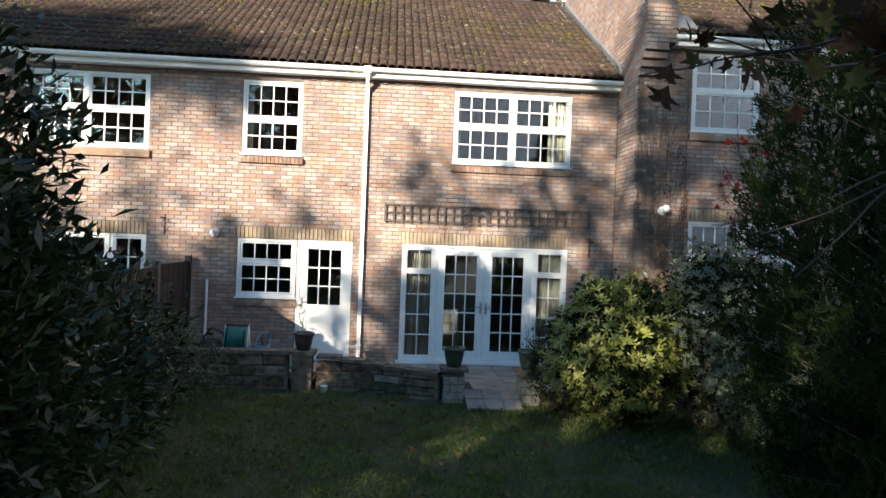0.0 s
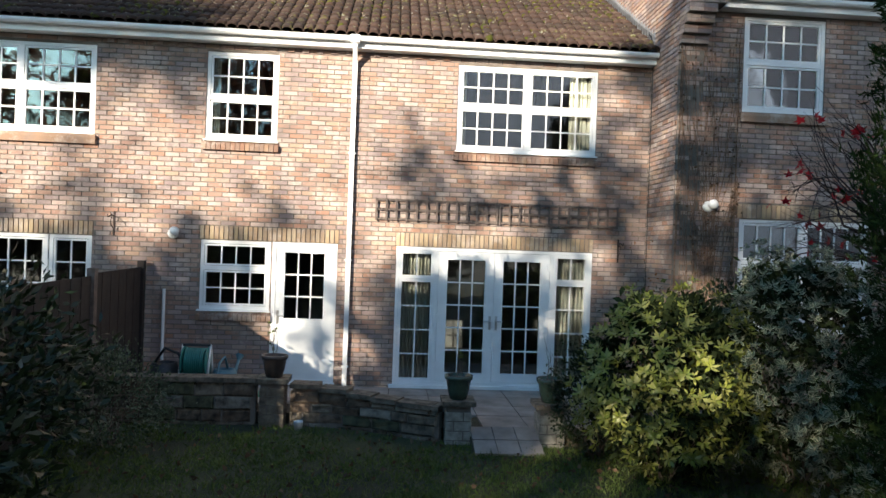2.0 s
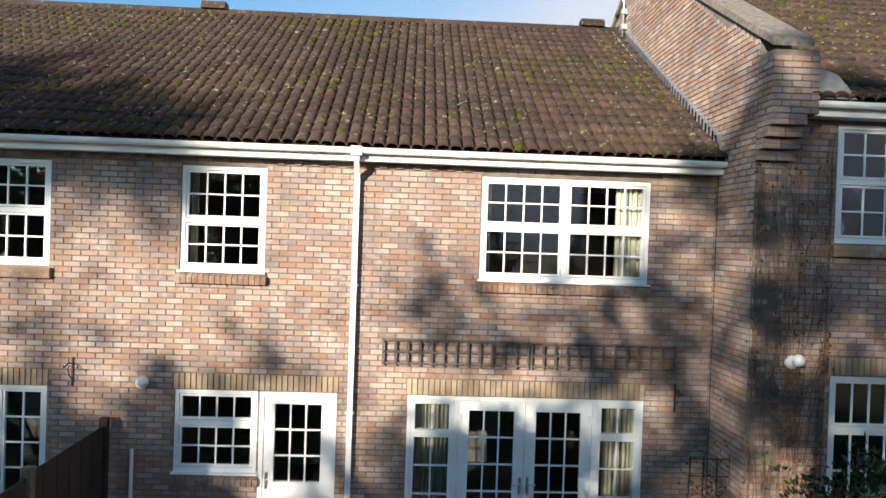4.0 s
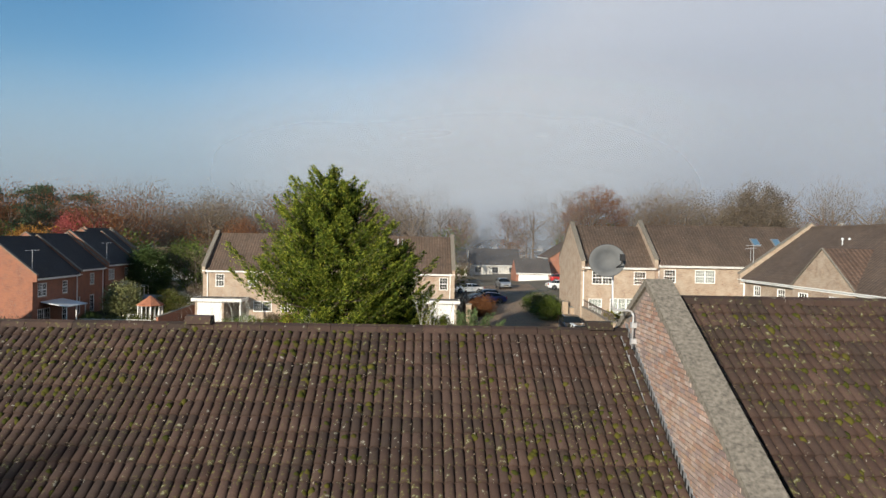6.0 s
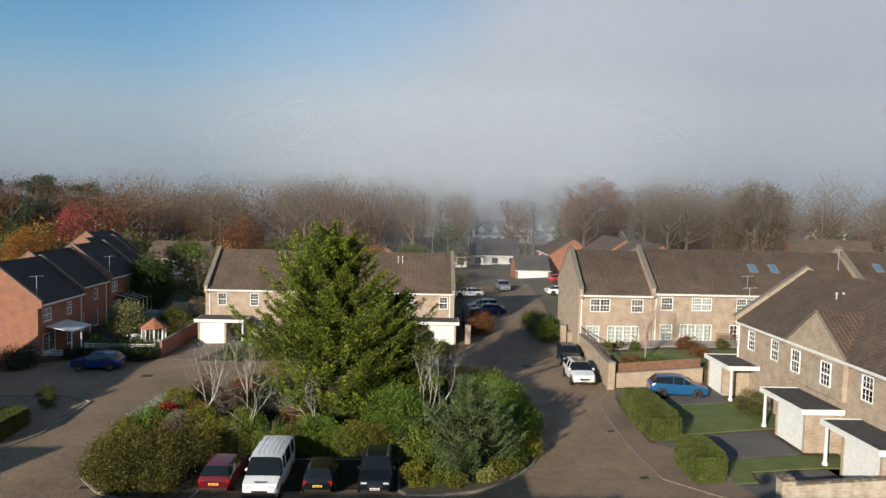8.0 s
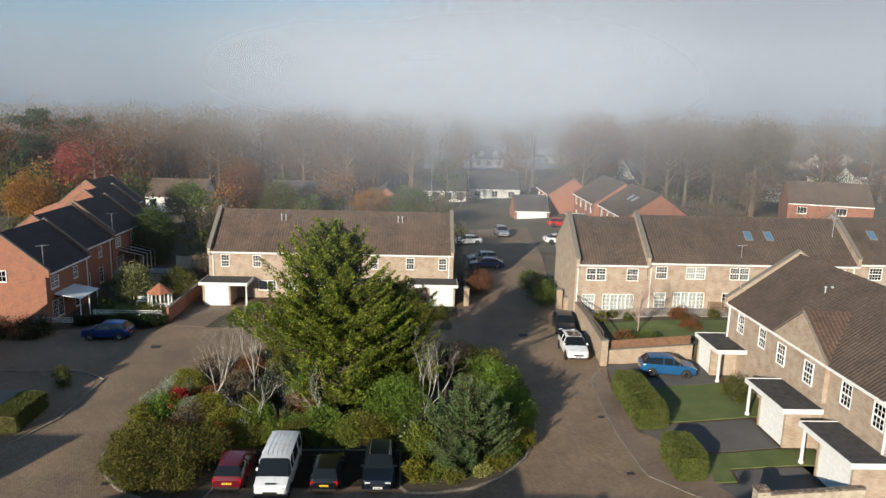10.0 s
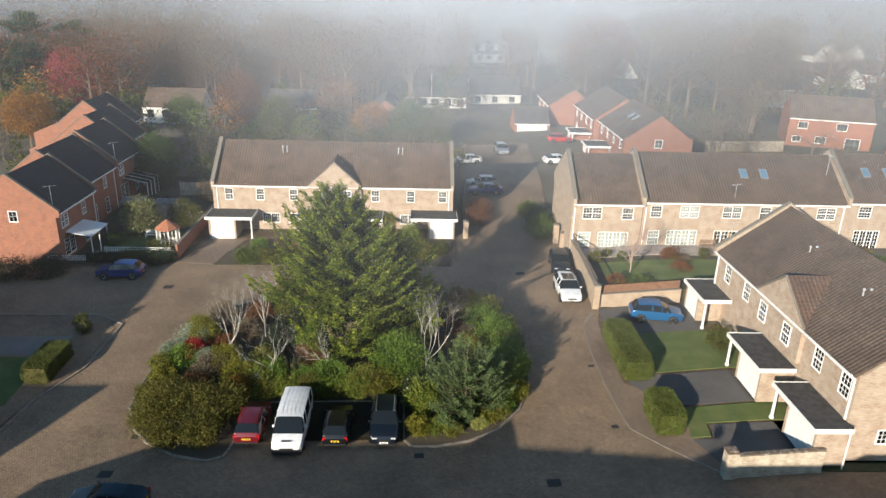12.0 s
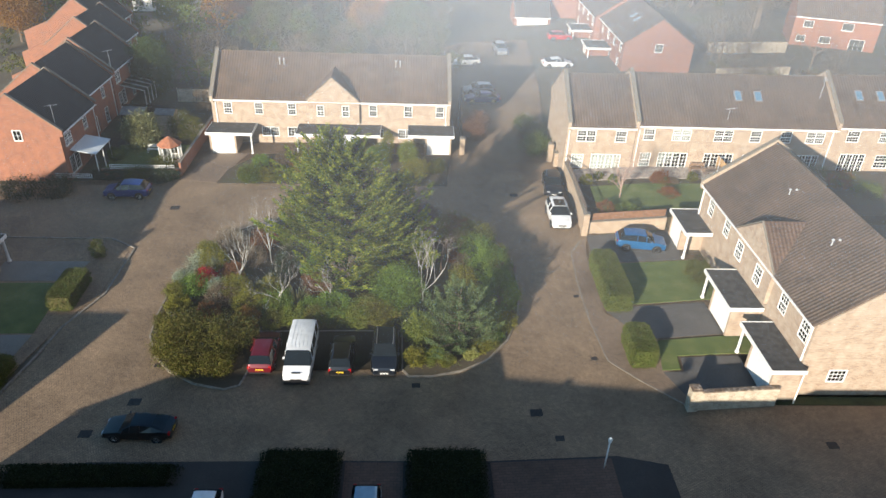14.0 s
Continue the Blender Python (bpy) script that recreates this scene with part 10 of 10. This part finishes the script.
for i, (x, y, h, r, mat, lab) in enumerate(((-68.0, 150.0, 13.5, 6.0, L_PINKRED, "rose-red autumn tree beyond the red houses"), (-64.0, 122.0, 9.5, 3.8, L_ORANGE, "golden autumn tree beyond the red houses"), (-84.0, 150.0, 16.0, 6.0, L_RUSSET, "russet-brown oak beside dark pines"), (-31.5, 132.0, 12.0, 3.8, L_RUSSET, "russet tree behind the terrace"), (-8.3, 127.8, 6.6, 3.2, L_ORANGE, "round orange beech hedge tree"), (-1.4, 128.4, 7.0, 3.4, L_GREEN, "round grey-green evergreen tree"), (-24, 128, 8.0, 3.0, L_OLIVE, "olive garden tree behind the terrace"), (-40.5, 128.0, 8.0, 3.4, L_GREEN, "green garden tree beyond the bungalow"), (64.0, 137.0, 20.0, 7.5, L_BROWN, "broad bare oak on the skyline"), (41, 166, 21.0, 8.0, L_RUSSET, "russet lime on the skyline"))):
    broad_tree("autumn_tree", (x, y, min(2.2, level(x, min(128, y)))), h, (r, r, h * 0.40), mat, lab, 950 + i, int(85 * r), 46, 0.24, 0.15, 0.46)


def stone_pine(x, y, h, seed):
    rng = np.random.default_rng(seed)
    t = thing("pine", pose(x, y, 1.0), "tall dark pine with layered foliage", "pine", "dark pines")
    m = Mesh().tube([(0, 0, -0.3), (0.2, 0, h * 0.5), (0, 0.1, h * 0.95)], [0.35, 0.22, 0.06], 7)
    pts = []
    for i in range(24):
        z, a = h * rng.uniform(0.35, 0.97), rng.uniform(0, 2 * math.pi)
        ln = (1.1 - 0.75 * z / h) * h * 0.36 * rng.uniform(0.6, 1.1)
        e = np.array((math.cos(a) * ln, math.sin(a) * ln, z + 0.1 * ln))
        m.tube([(0, 0, z - 0.3), tuple(e)], [0.09, 0.03], 4)
        pts.append(e * (0.55, 0.55, 1) * 1.0 + rng.normal(size=(90, 3)) * (ln * 0.28, ln * 0.28, 0.35))
        pts.append(e + rng.normal(size=(110, 3)) * (ln * 0.26, ln * 0.26, 0.38))
    part("trunk", m, M_BARK, t)
    part("crown", leaf_sheet("crown", np.concatenate(pts), 0.5, 0.2, L_PINEDARK, rng, (0, 0, 0.6), 1.0, 0.2), L_PINEDARK, t)


L_PINEDARK = leaf("dark_pine_needle", [(0.03, 0.055, 0.035), (0.05, 0.08, 0.045), (0.065, 0.10, 0.05)], 0.7, 0.1)
for i, (x, y, h) in enumerate(((-80.6, 156.0, 20.8), (-72.8, 160.0, 18.2), (-84.0, 163.0, 19.5), (-77.0, 148.0, 16.0), (-90.0, 158.0, 20.0), (-97.0, 162.0, 20.0))):
    stone_pine(x, y, h, 980 + i)
# lamp columns among the gardens
for x, y in ((-15.5, 156.0), (3.0, 162.0)):
    lc = thing("street_lamp", pose(x, y, 2.0), "thin pale street lamp column in mist", "street lamp", "far street lamps")
    part("column", Mesh().tube([(0, 0, 0), (0, 0, 8.0)], 0.06, 6), M_GALV, lc)
    part("lantern", Mesh().box(-0.09, -0.5, 8.0, 0.09, 0.15, 8.12), M_GALV, lc)


# ---- the mist ----
def mist_mat(name, y, dens, z0, z1, low, seed, left=1.0, right=0.6, top=60.0, tone=0.30):
    """Thin lit mist: what it does not scatter it lets through. dens: its share above z1; low: below z0; left, right: how much of it is left towards the sides; top: where it thins out to nothing."""
    m, n, l, b = nodes_of(name)
    p = place(n, l)
    s = n.new("ShaderNodeSeparateXYZ")
    l.new(p, s.inputs[0])

    def step(v, *ends):
        r = n.new("ShaderNodeMapRange")
        r.interpolation_type = "SMOOTHSTEP"
        for k, e in zip(("From Min", "From Max", "To Min", "To Max"), ends):
            r.inputs[k].default_value = e
        l.new(v, r.inputs["Value"])
        return r.outputs[0]
    mp = n.new("ShaderNodeMapping")
    mp.inputs["Location"].default_value = (seed * 3.7, 0, seed * 1.3)
    mp.inputs["Scale"].default_value = (1.0, 1.0, 1.6)
    l.new(p, mp.inputs["Vector"])
    cloud = noise_tex(n, l, mp.outputs[0], 1.6 / (y + 20), 3.0, 0.45)
    swell = math_node(n, l, "MULTIPLY_ADD", cloud, 0.14 * y)
    swell.node.inputs[2].default_value = -0.07 * y
    high = math_node(n, l, "ADD", s.outputs["Z"], swell)
    a = step(s.outputs["Z"], z0, z1, low, dens)
    a = math_node(n, l, "MULTIPLY", a, step(cloud, 0.28, 0.72, 0.5, 1.35))
    a = math_node(n, l, "MULTIPLY", a, step(s.outputs["X"], -0.40 * y, 0.02 * y, left, 1.0))
    a = math_node(n, l, "MULTIPLY", a, step(s.outputs["X"], 0.16 * y, 0.50 * y, 1.0, right))
    thin = step(high, z1, top, 1.0, 0.0)
    a = math_node(n, l, "MULTIPLY", math_node(n, l, "MINIMUM", a, 0.97), math_node(n, l, "MULTIPLY", thin, math_node(n, l, "MULTIPLY", thin, thin)))
    d, t, mx = n.new("ShaderNodeBsdfDiffuse"), n.new("ShaderNodeBsdfTransparent"), n.new("ShaderNodeMixShader")
    d.inputs["Color"].default_value = (tone * 0.87, tone * 0.98, tone * 1.18, 1)
    l.new(a, mx.inputs["Fac"]), l.new(t.outputs[0], mx.inputs[1]), l.new(d.outputs[0], mx.inputs[2])
    l.new(mx.outputs[0], n["Material Output"].inputs["Surface"])
    return m


def mist_bank(y, half, top, bow, material, label):
    """A drifting veil of mist, bowed away at its ends."""
    m = Mesh()
    n = 24
    for i in range(n + 1):
        x = -half + 2 * half * i / n
        yy = y + bow * (x / half) ** 2
        m.v += [(x, yy, -1.0), (x, yy + top * 0.02, top)]
    m.f = [(2 * i, 2 * i + 2, 2 * i + 3, 2 * i + 1) for i in range(n)]
    return solo("mist_bank", m, material, label, "mist", "banks of mist", "stuff")


for y, half, high, bow, dens, z0, z1, low, left, right, top, tone, label in (
        (22.0, 90, 60, 6, 0.13, 17.0, 26.0, 0.0, 0.25, 0.8, 56.0, 0.42, "thin wisp of mist drifting over the close"),
        (50.0, 160, 60, 6, 0.32, 14.0, 27.0, 0.0, 0.14, 0.6, 42.0, 0.38, "thin veil of morning mist before the roofs"),
        (104.0, 260, 80, 10, 0.34, 17.0, 33.0, 0.03, 0.18, 0.5, 45.0, 0.33, "drifting bank of mist among gardens"),
        (162.0, 400, 100, 10, 0.46, 17.0, 36.0, 0.07, 0.20, 0.45, 60.0, 0.27, "drifting bank of mist among trees"),
        (256.0, 700, 180, 10, 0.86, 14.0, 30.0, 0.58, 0.55, 0.55, 140.0, 0.26, "thick far bank of mist over the woods")):
    mist_bank(y, half, high, bow, mist_mat("morning_mist", y, dens, z0, z1, low, y * 0.05, left, right, top, tone), label)

# ---- back gardens between the red row and the terrace ----
L_DKGREEN = leaf("dark_bay_leaf", [(0.035, 0.06, 0.02), (0.055, 0.085, 0.028), (0.075, 0.11, 0.035)], 0.5, 0.15)
L_MAGNOLIA = leaf("pale_magnolia_leaf", [(0.12, 0.14, 0.05), (0.20, 0.21, 0.09), (0.26, 0.25, 0.12), (0.08, 0.10, 0.03)], 0.35, 0.2)
bush("bay_tree", (-35.3, 98.8, 1.4), (2.6, 2.5, 3.6), L_DKGREEN, "tall dense dark green bay tree in a back garden", 601, 420, 40, 0.22, 0.12, spread=0.42, category="tree")
bush("magnolia", (-31.3, 81.4, level(-31.3, 81.4)), (2.0, 1.9, 2.1), L_MAGNOLIA, "rounded magnolia with pale glossy leaves", 602, 260, 30, 0.22, 0.10, spread=0.30, category="tree")
bush("shrub", (-27.6, 84.6, level(-27.6, 84.6)), (1.6, 1.5, 1.5), L_OLIVE, "olive shrub beside a pale fence", 603, 130, 36, 0.14, 0.07)
bush("shrub", (-26.8, 92.6, level(-26.8, 92.6)), (1.8, 1.5, 1.4), L_BROWN, "brown shrub beside a shed", 604, 130, 36, 0.16, 0.06)
bush("shrub", (-33.2, 78.0, level(-33.2, 78.0)), (1.0, 0.9, 0.8), L_DKGREEN, "dark shrub by the veranda", 605, 80, 36, 0.12, 0.06)
for i in range(9):
    bush("shrub", (-33.8 + i * 1.02, 73.5, level(-33 + i, 73.5)), (0.7, 0.55, 0.55), L_LAUREL, "low dark shrub below the garden wall", 610 + i, 60, 34, 0.11, 0.05, group="shrubs below the garden wall")
M_PALEFENCE = plain("pale_weathered_fence", (0.40, 0.34, 0.26), 0.9, vary=0.2, scale=4, grain=0.4)


def board_fence(x0, y0, x1, y1, h, mat, label):
    """A fence of upright boards with posts."""
    a, b = Vector((x0, y0, 0)), Vector((x1, y1, 0))
    z = level(x0, y0) + 0.05
    f = thing("board_fence", pose(x0, y0, z, 0, 0, math.degrees(math.atan2(y1 - y0, x1 - x0))), label, "fence")
    ln = (b - a).length
    n = int(ln / 0.3)
    for i in range(n):
        part("board", Mesh().box(i * ln / n, -0.02 + 0.012 * (i % 2), 0, (i + 1) * ln / n - 0.02, 0.0 + 0.012 * (i % 2), h - 0.04 * (i % 3 == 0)), mat, f)
    for i in range(int(ln / 1.8) + 1):
        part("post", Mesh().box(i * 1.8 - 0.05, 0.015, 0, i * 1.8 + 0.05, 0.11, h + 0.08), mat, f)
    return f


board_fence(-31.4, 95.6, -25.4, 95.4, 1.8, M_PALEFENCE, "pale weathered board fence between back gardens")
board_fence(-30.4, 84.4, -25.2, 84.6, 1.7, M_PALEFENCE, "pale weathered board fence with shrubs")
board_fence(-36.6, 90.2, -31.0, 90.2, 1.8, M_FENCE, "dark stained board fence between back gardens")
board_fence(-24.9, 88.4, -24.6, 104.0, 1.8, M_FENCE, "dark stained board fence along the terrace")


def shed(x, y, w, d, h, rise, wall, roof, label):
    """A small garden shed with a shallow pitched roof."""
    s = thing("garden_shed", pose(x, y, level(x, y) + 0.05), label, "shed")
    part("wall", Mesh().prism([(0, 0), (d, 0), (d, h), (d / 2, h + rise), (0, h)], "x", 0, w), wall, s)
    for p in ([(-0.12, h - 0.05), (d / 2, h + rise + 0.02), (d / 2, h + rise + 0.08), (-0.12, h + 0.01)], [(d + 0.12, h - 0.05), (d / 2, h + rise + 0.02), (d / 2, h + rise + 0.08), (d + 0.12, h + 0.01)]):
        part("roof", Mesh().prism(p, "x", -0.1, w + 0.1), roof, s)
    part("door", Mesh().box(w * 0.3, -0.03, 0.05, w * 0.3 + 0.8, -0.004, min(1.85, h - 0.05)), wall, s)
    return s


M_SHEDROOF = plain("grey_shed_felt", (0.16, 0.165, 0.17), 0.9, vary=0.2, scale=3, grain=0.3)
shed(-35.6, 86.6, 2.8, 2.6, 1.9, 0.45, M_FENCE, M_SHEDROOF, "dark garden shed with a grey felt roof")
shed(-31.6, 86.8, 2.2, 2.0, 1.8, 0.35, M_PALEFENCE, M_SHEDROOF, "small pale garden shed with a felt roof")
# a round white garden table on a column
gt = thing("garden_table", pose(-29.2, 89.6, level(-29.2, 89.6) + 0.05), "round white garden table in a back garden", "table")
part("tabletop", Mesh().lathe([(0.01, 0.74), (0.6, 0.74), (0.62, 0.76), (0.6, 0.78), (0.01, 0.78)], 18), M_PAINT, gt)
part("column", Mesh().lathe([(0.28, 0), (0.26, 0.04), (0.05, 0.08), (0.05, 0.74)], 10), M_PAINT, gt)


# net curtains behind the garden doors of the terrace
def nets(h, spans, z0, z1):
    for a, b in spans:
        n = 24
        pts = [(a + (b - a) * i / n, 0.20 + 0.02 * math.sin(i * 2.4)) for i in range(n + 1)]
        m = Mesh().add([(p[0], p[1], z0) for p in pts] + [(p[0], p[1], z1) for p in pts], [(i, i + 1, n + 2 + i, n + 1 + i) for i in range(n)])
        part("curtain", m, M_NET, h, "white net curtain behind glass")


M_NET = plain("white_net_curtain", (0.47, 0.47, 0.455), 0.9, vary=0.12, scale=9)
nets(rt1, [(2.95, 6.05), (0.85, 2.05), (1.15, 3.05)], 0.1, 2.1)
nets(rt2, [(2.85, 5.95), (17.7, 20.3), (0.85, 1.95)], 0.1, 2.1)
nets(rt3, [(1.25, 3.95), (5.25, 6.75)], 0.1, 2.1)
nets(rt2, [(3.95, 5.85), (15.7, 16.7)], 3.55, 4.75)
# a timber bench and a fence on the paved terrace
tb = thing("garden_bench", pose(30.2, 71.8, level(30.2, 71.8) + 1.12), "weathered brown timber bench on the patio", "bench")
M_TEAK = plain("weathered_teak", (0.22, 0.14, 0.09), 0.8, vary=0.2, scale=6, grain=0.3)
for k in range(4):
    part("slat", Mesh().box(-0.8, -0.24 + k * 0.13, 0.42, 0.8, -0.14 + k * 0.13, 0.45), M_TEAK, tb)
for k in range(3):
    part("back_slat", Mesh().box(-0.8, 0.28, 0.55 + k * 0.14, 0.8, 0.31, 0.65 + k * 0.14), M_TEAK, tb)
for x in (-0.8, 0.73):
    for y in (-0.22, 0.24):
        part("leg", Mesh().box(x, y, 0, x + 0.07, y + 0.07, 0.62 if y < 0 else 0.98), M_TEAK, tb)
M_YELLOWFENCE = plain("new_yellow_fence", (0.42, 0.27, 0.13), 0.8, vary=0.15, scale=4, grain=0.3)
yf = thing("board_fence", pose(32.6, 68.4, level(32.6, 68.4) + 1.05, 0, 0, 90), "new yellow timber fence between back gardens", "fence")
for i in range(13):
    part("board", Mesh().box(i * 0.34, -0.02 + 0.012 * (i % 2), 0, i * 0.34 + 0.32, 0.012 * (i % 2), 1.75), M_YELLOWFENCE, yf)
hedge("low_hedge", -18.8, -13.2, 73.0, 74.6, 1.05, L_OLIVE, "low clipped olive hedge before the terrace", 640, 420, 0.12)
for i, (x, y, r, h, mat, lab) in enumerate(((-2.9, 77.4, 0.62, 4.0, L_YELLOW, "slender golden-green cypress before the terrace"), (-0.7, 77.8, 1.1, 2.4, L_BROOM, "feathery golden shrub before the terrace"), (-4.6, 77.6, 0.9, 1.8, L_ISLEGREEN, "green shrub before the terrace"),
                                            (-12.4, 76.8, 1.0, 1.5, L_ISLEOLIVE, "olive shrub before the terrace"), (-14.6, 77.2, 0.9, 1.3, L_BROWN, "brown twiggy shrub before the terrace"), (-17.0, 76.6, 0.9, 1.2, L_ISLEGREEN, "low green shrub before the terrace"), (-10.2, 77.4, 0.8, 1.3, L_MOUND, "dark olive shrub before the terrace"))):
    bush("cypress" if h > 3 else "shrub", (x, y, level(x, y) + 0.05), (r, r, h / 2), mat, lab, 1600 + i, int(60 * r * h), 40, 0.12, 0.06, "planting before the terrace", 4, 0.6, 0.12 * r + 0.05, "conifer" if h > 3 else "shrub")

# ---- the terrace goes on beyond the taller house ----
far_house("terraced_house", pose(13.7, RW, -0.1), 26.0, 11.0, 6.0, 3.5, "buff brick terrace that carries on beside the taller house", M_FARBRICK, M_FARTILE, [(1.5, 3.5, 3.6, 4.9, 4, 4, 2, 0.5), (6.0, 7.2, 3.6, 4.9, 4, 4, 1, 0.5), (12.0, 14.0, 3.6, 4.9, 4, 4, 2, 0.5)])

# houses farther along the near side, whose gables throw long shadows over the close
for x, y, w in ((-64.0, 19.5, 24.0), (-84.0, 31.0, 30.0)):
    far_house("terraced_house", pose(x, y, 0.0), w, 9.0, 5.3, 3.6, "buff brick terrace along the near side of the close", M_FARBRICK, M_FARTILE, openings(w, 6, 3.5, 4.8, 1.2), group="near side terrace")

# gardens behind the far terrace
board_fence(44.0, 104.0, 56.0, 106.0, 1.8, M_PALEFENCE, "pale weathered fence behind the far terrace")
board_fence(48.0, 118.5, 62.0, 120.0, 1.8, M_PALEFENCE, "pale weathered fence across the far gardens")
board_fence(56.4, 94.0, 57.4, 105.5, 1.8, M_FENCE, "dark board fence between far gardens")
shed(52.0, 97.5, 6.4, 3.4, 2.1, 0.5, M_FENCE, M_SHEDROOF, "long dark shed with a grey felt roof")

# planting in the gardens of the far terrace
for i, (x, y, r, h, mat, lab) in enumerate((
        (30.4, 66.2, 1.1, 1.5, L_GREEN, "green shrub in a walled back garden"), (32.2, 65.0, 0.9, 1.1, L_OLIVE, "olive shrub in a walled back garden"),
        (34.4, 67.8, 1.0, 1.7, L_OLIVE, "pale leafy shrub beside a fence"), (35.2, 66.0, 0.9, 1.2, L_BROWN, "brown withered shrub beside a fence"),
        (27.0, 69.6, 0.8, 1.2, L_BROWN, "brown shrub at the edge of a patio"), (25.6, 66.8, 1.1, 1.6, L_RUSSET, "russet shrub below a garden wall"),
        (42.3, 70.4, 1.3, 2.7, L_OLIVE, "yellow-green shrub before the terrace"), (44.8, 69.8, 1.4, 2.4, L_RUSSET, "dark russet shrub before the terrace"), (46.6, 67.6, 1.5, 2.1, L_GREEN, "rounded green shrub in a back garden"))):
    shrub_at(x, y, r, h, mat, lab, 1400 + i)
end_window(h8, pose(31.0, 123.2, 2.4, 0, 0, -90), 35.6, 36.8, 6.2, 7.5, 107.8, 2, 2)
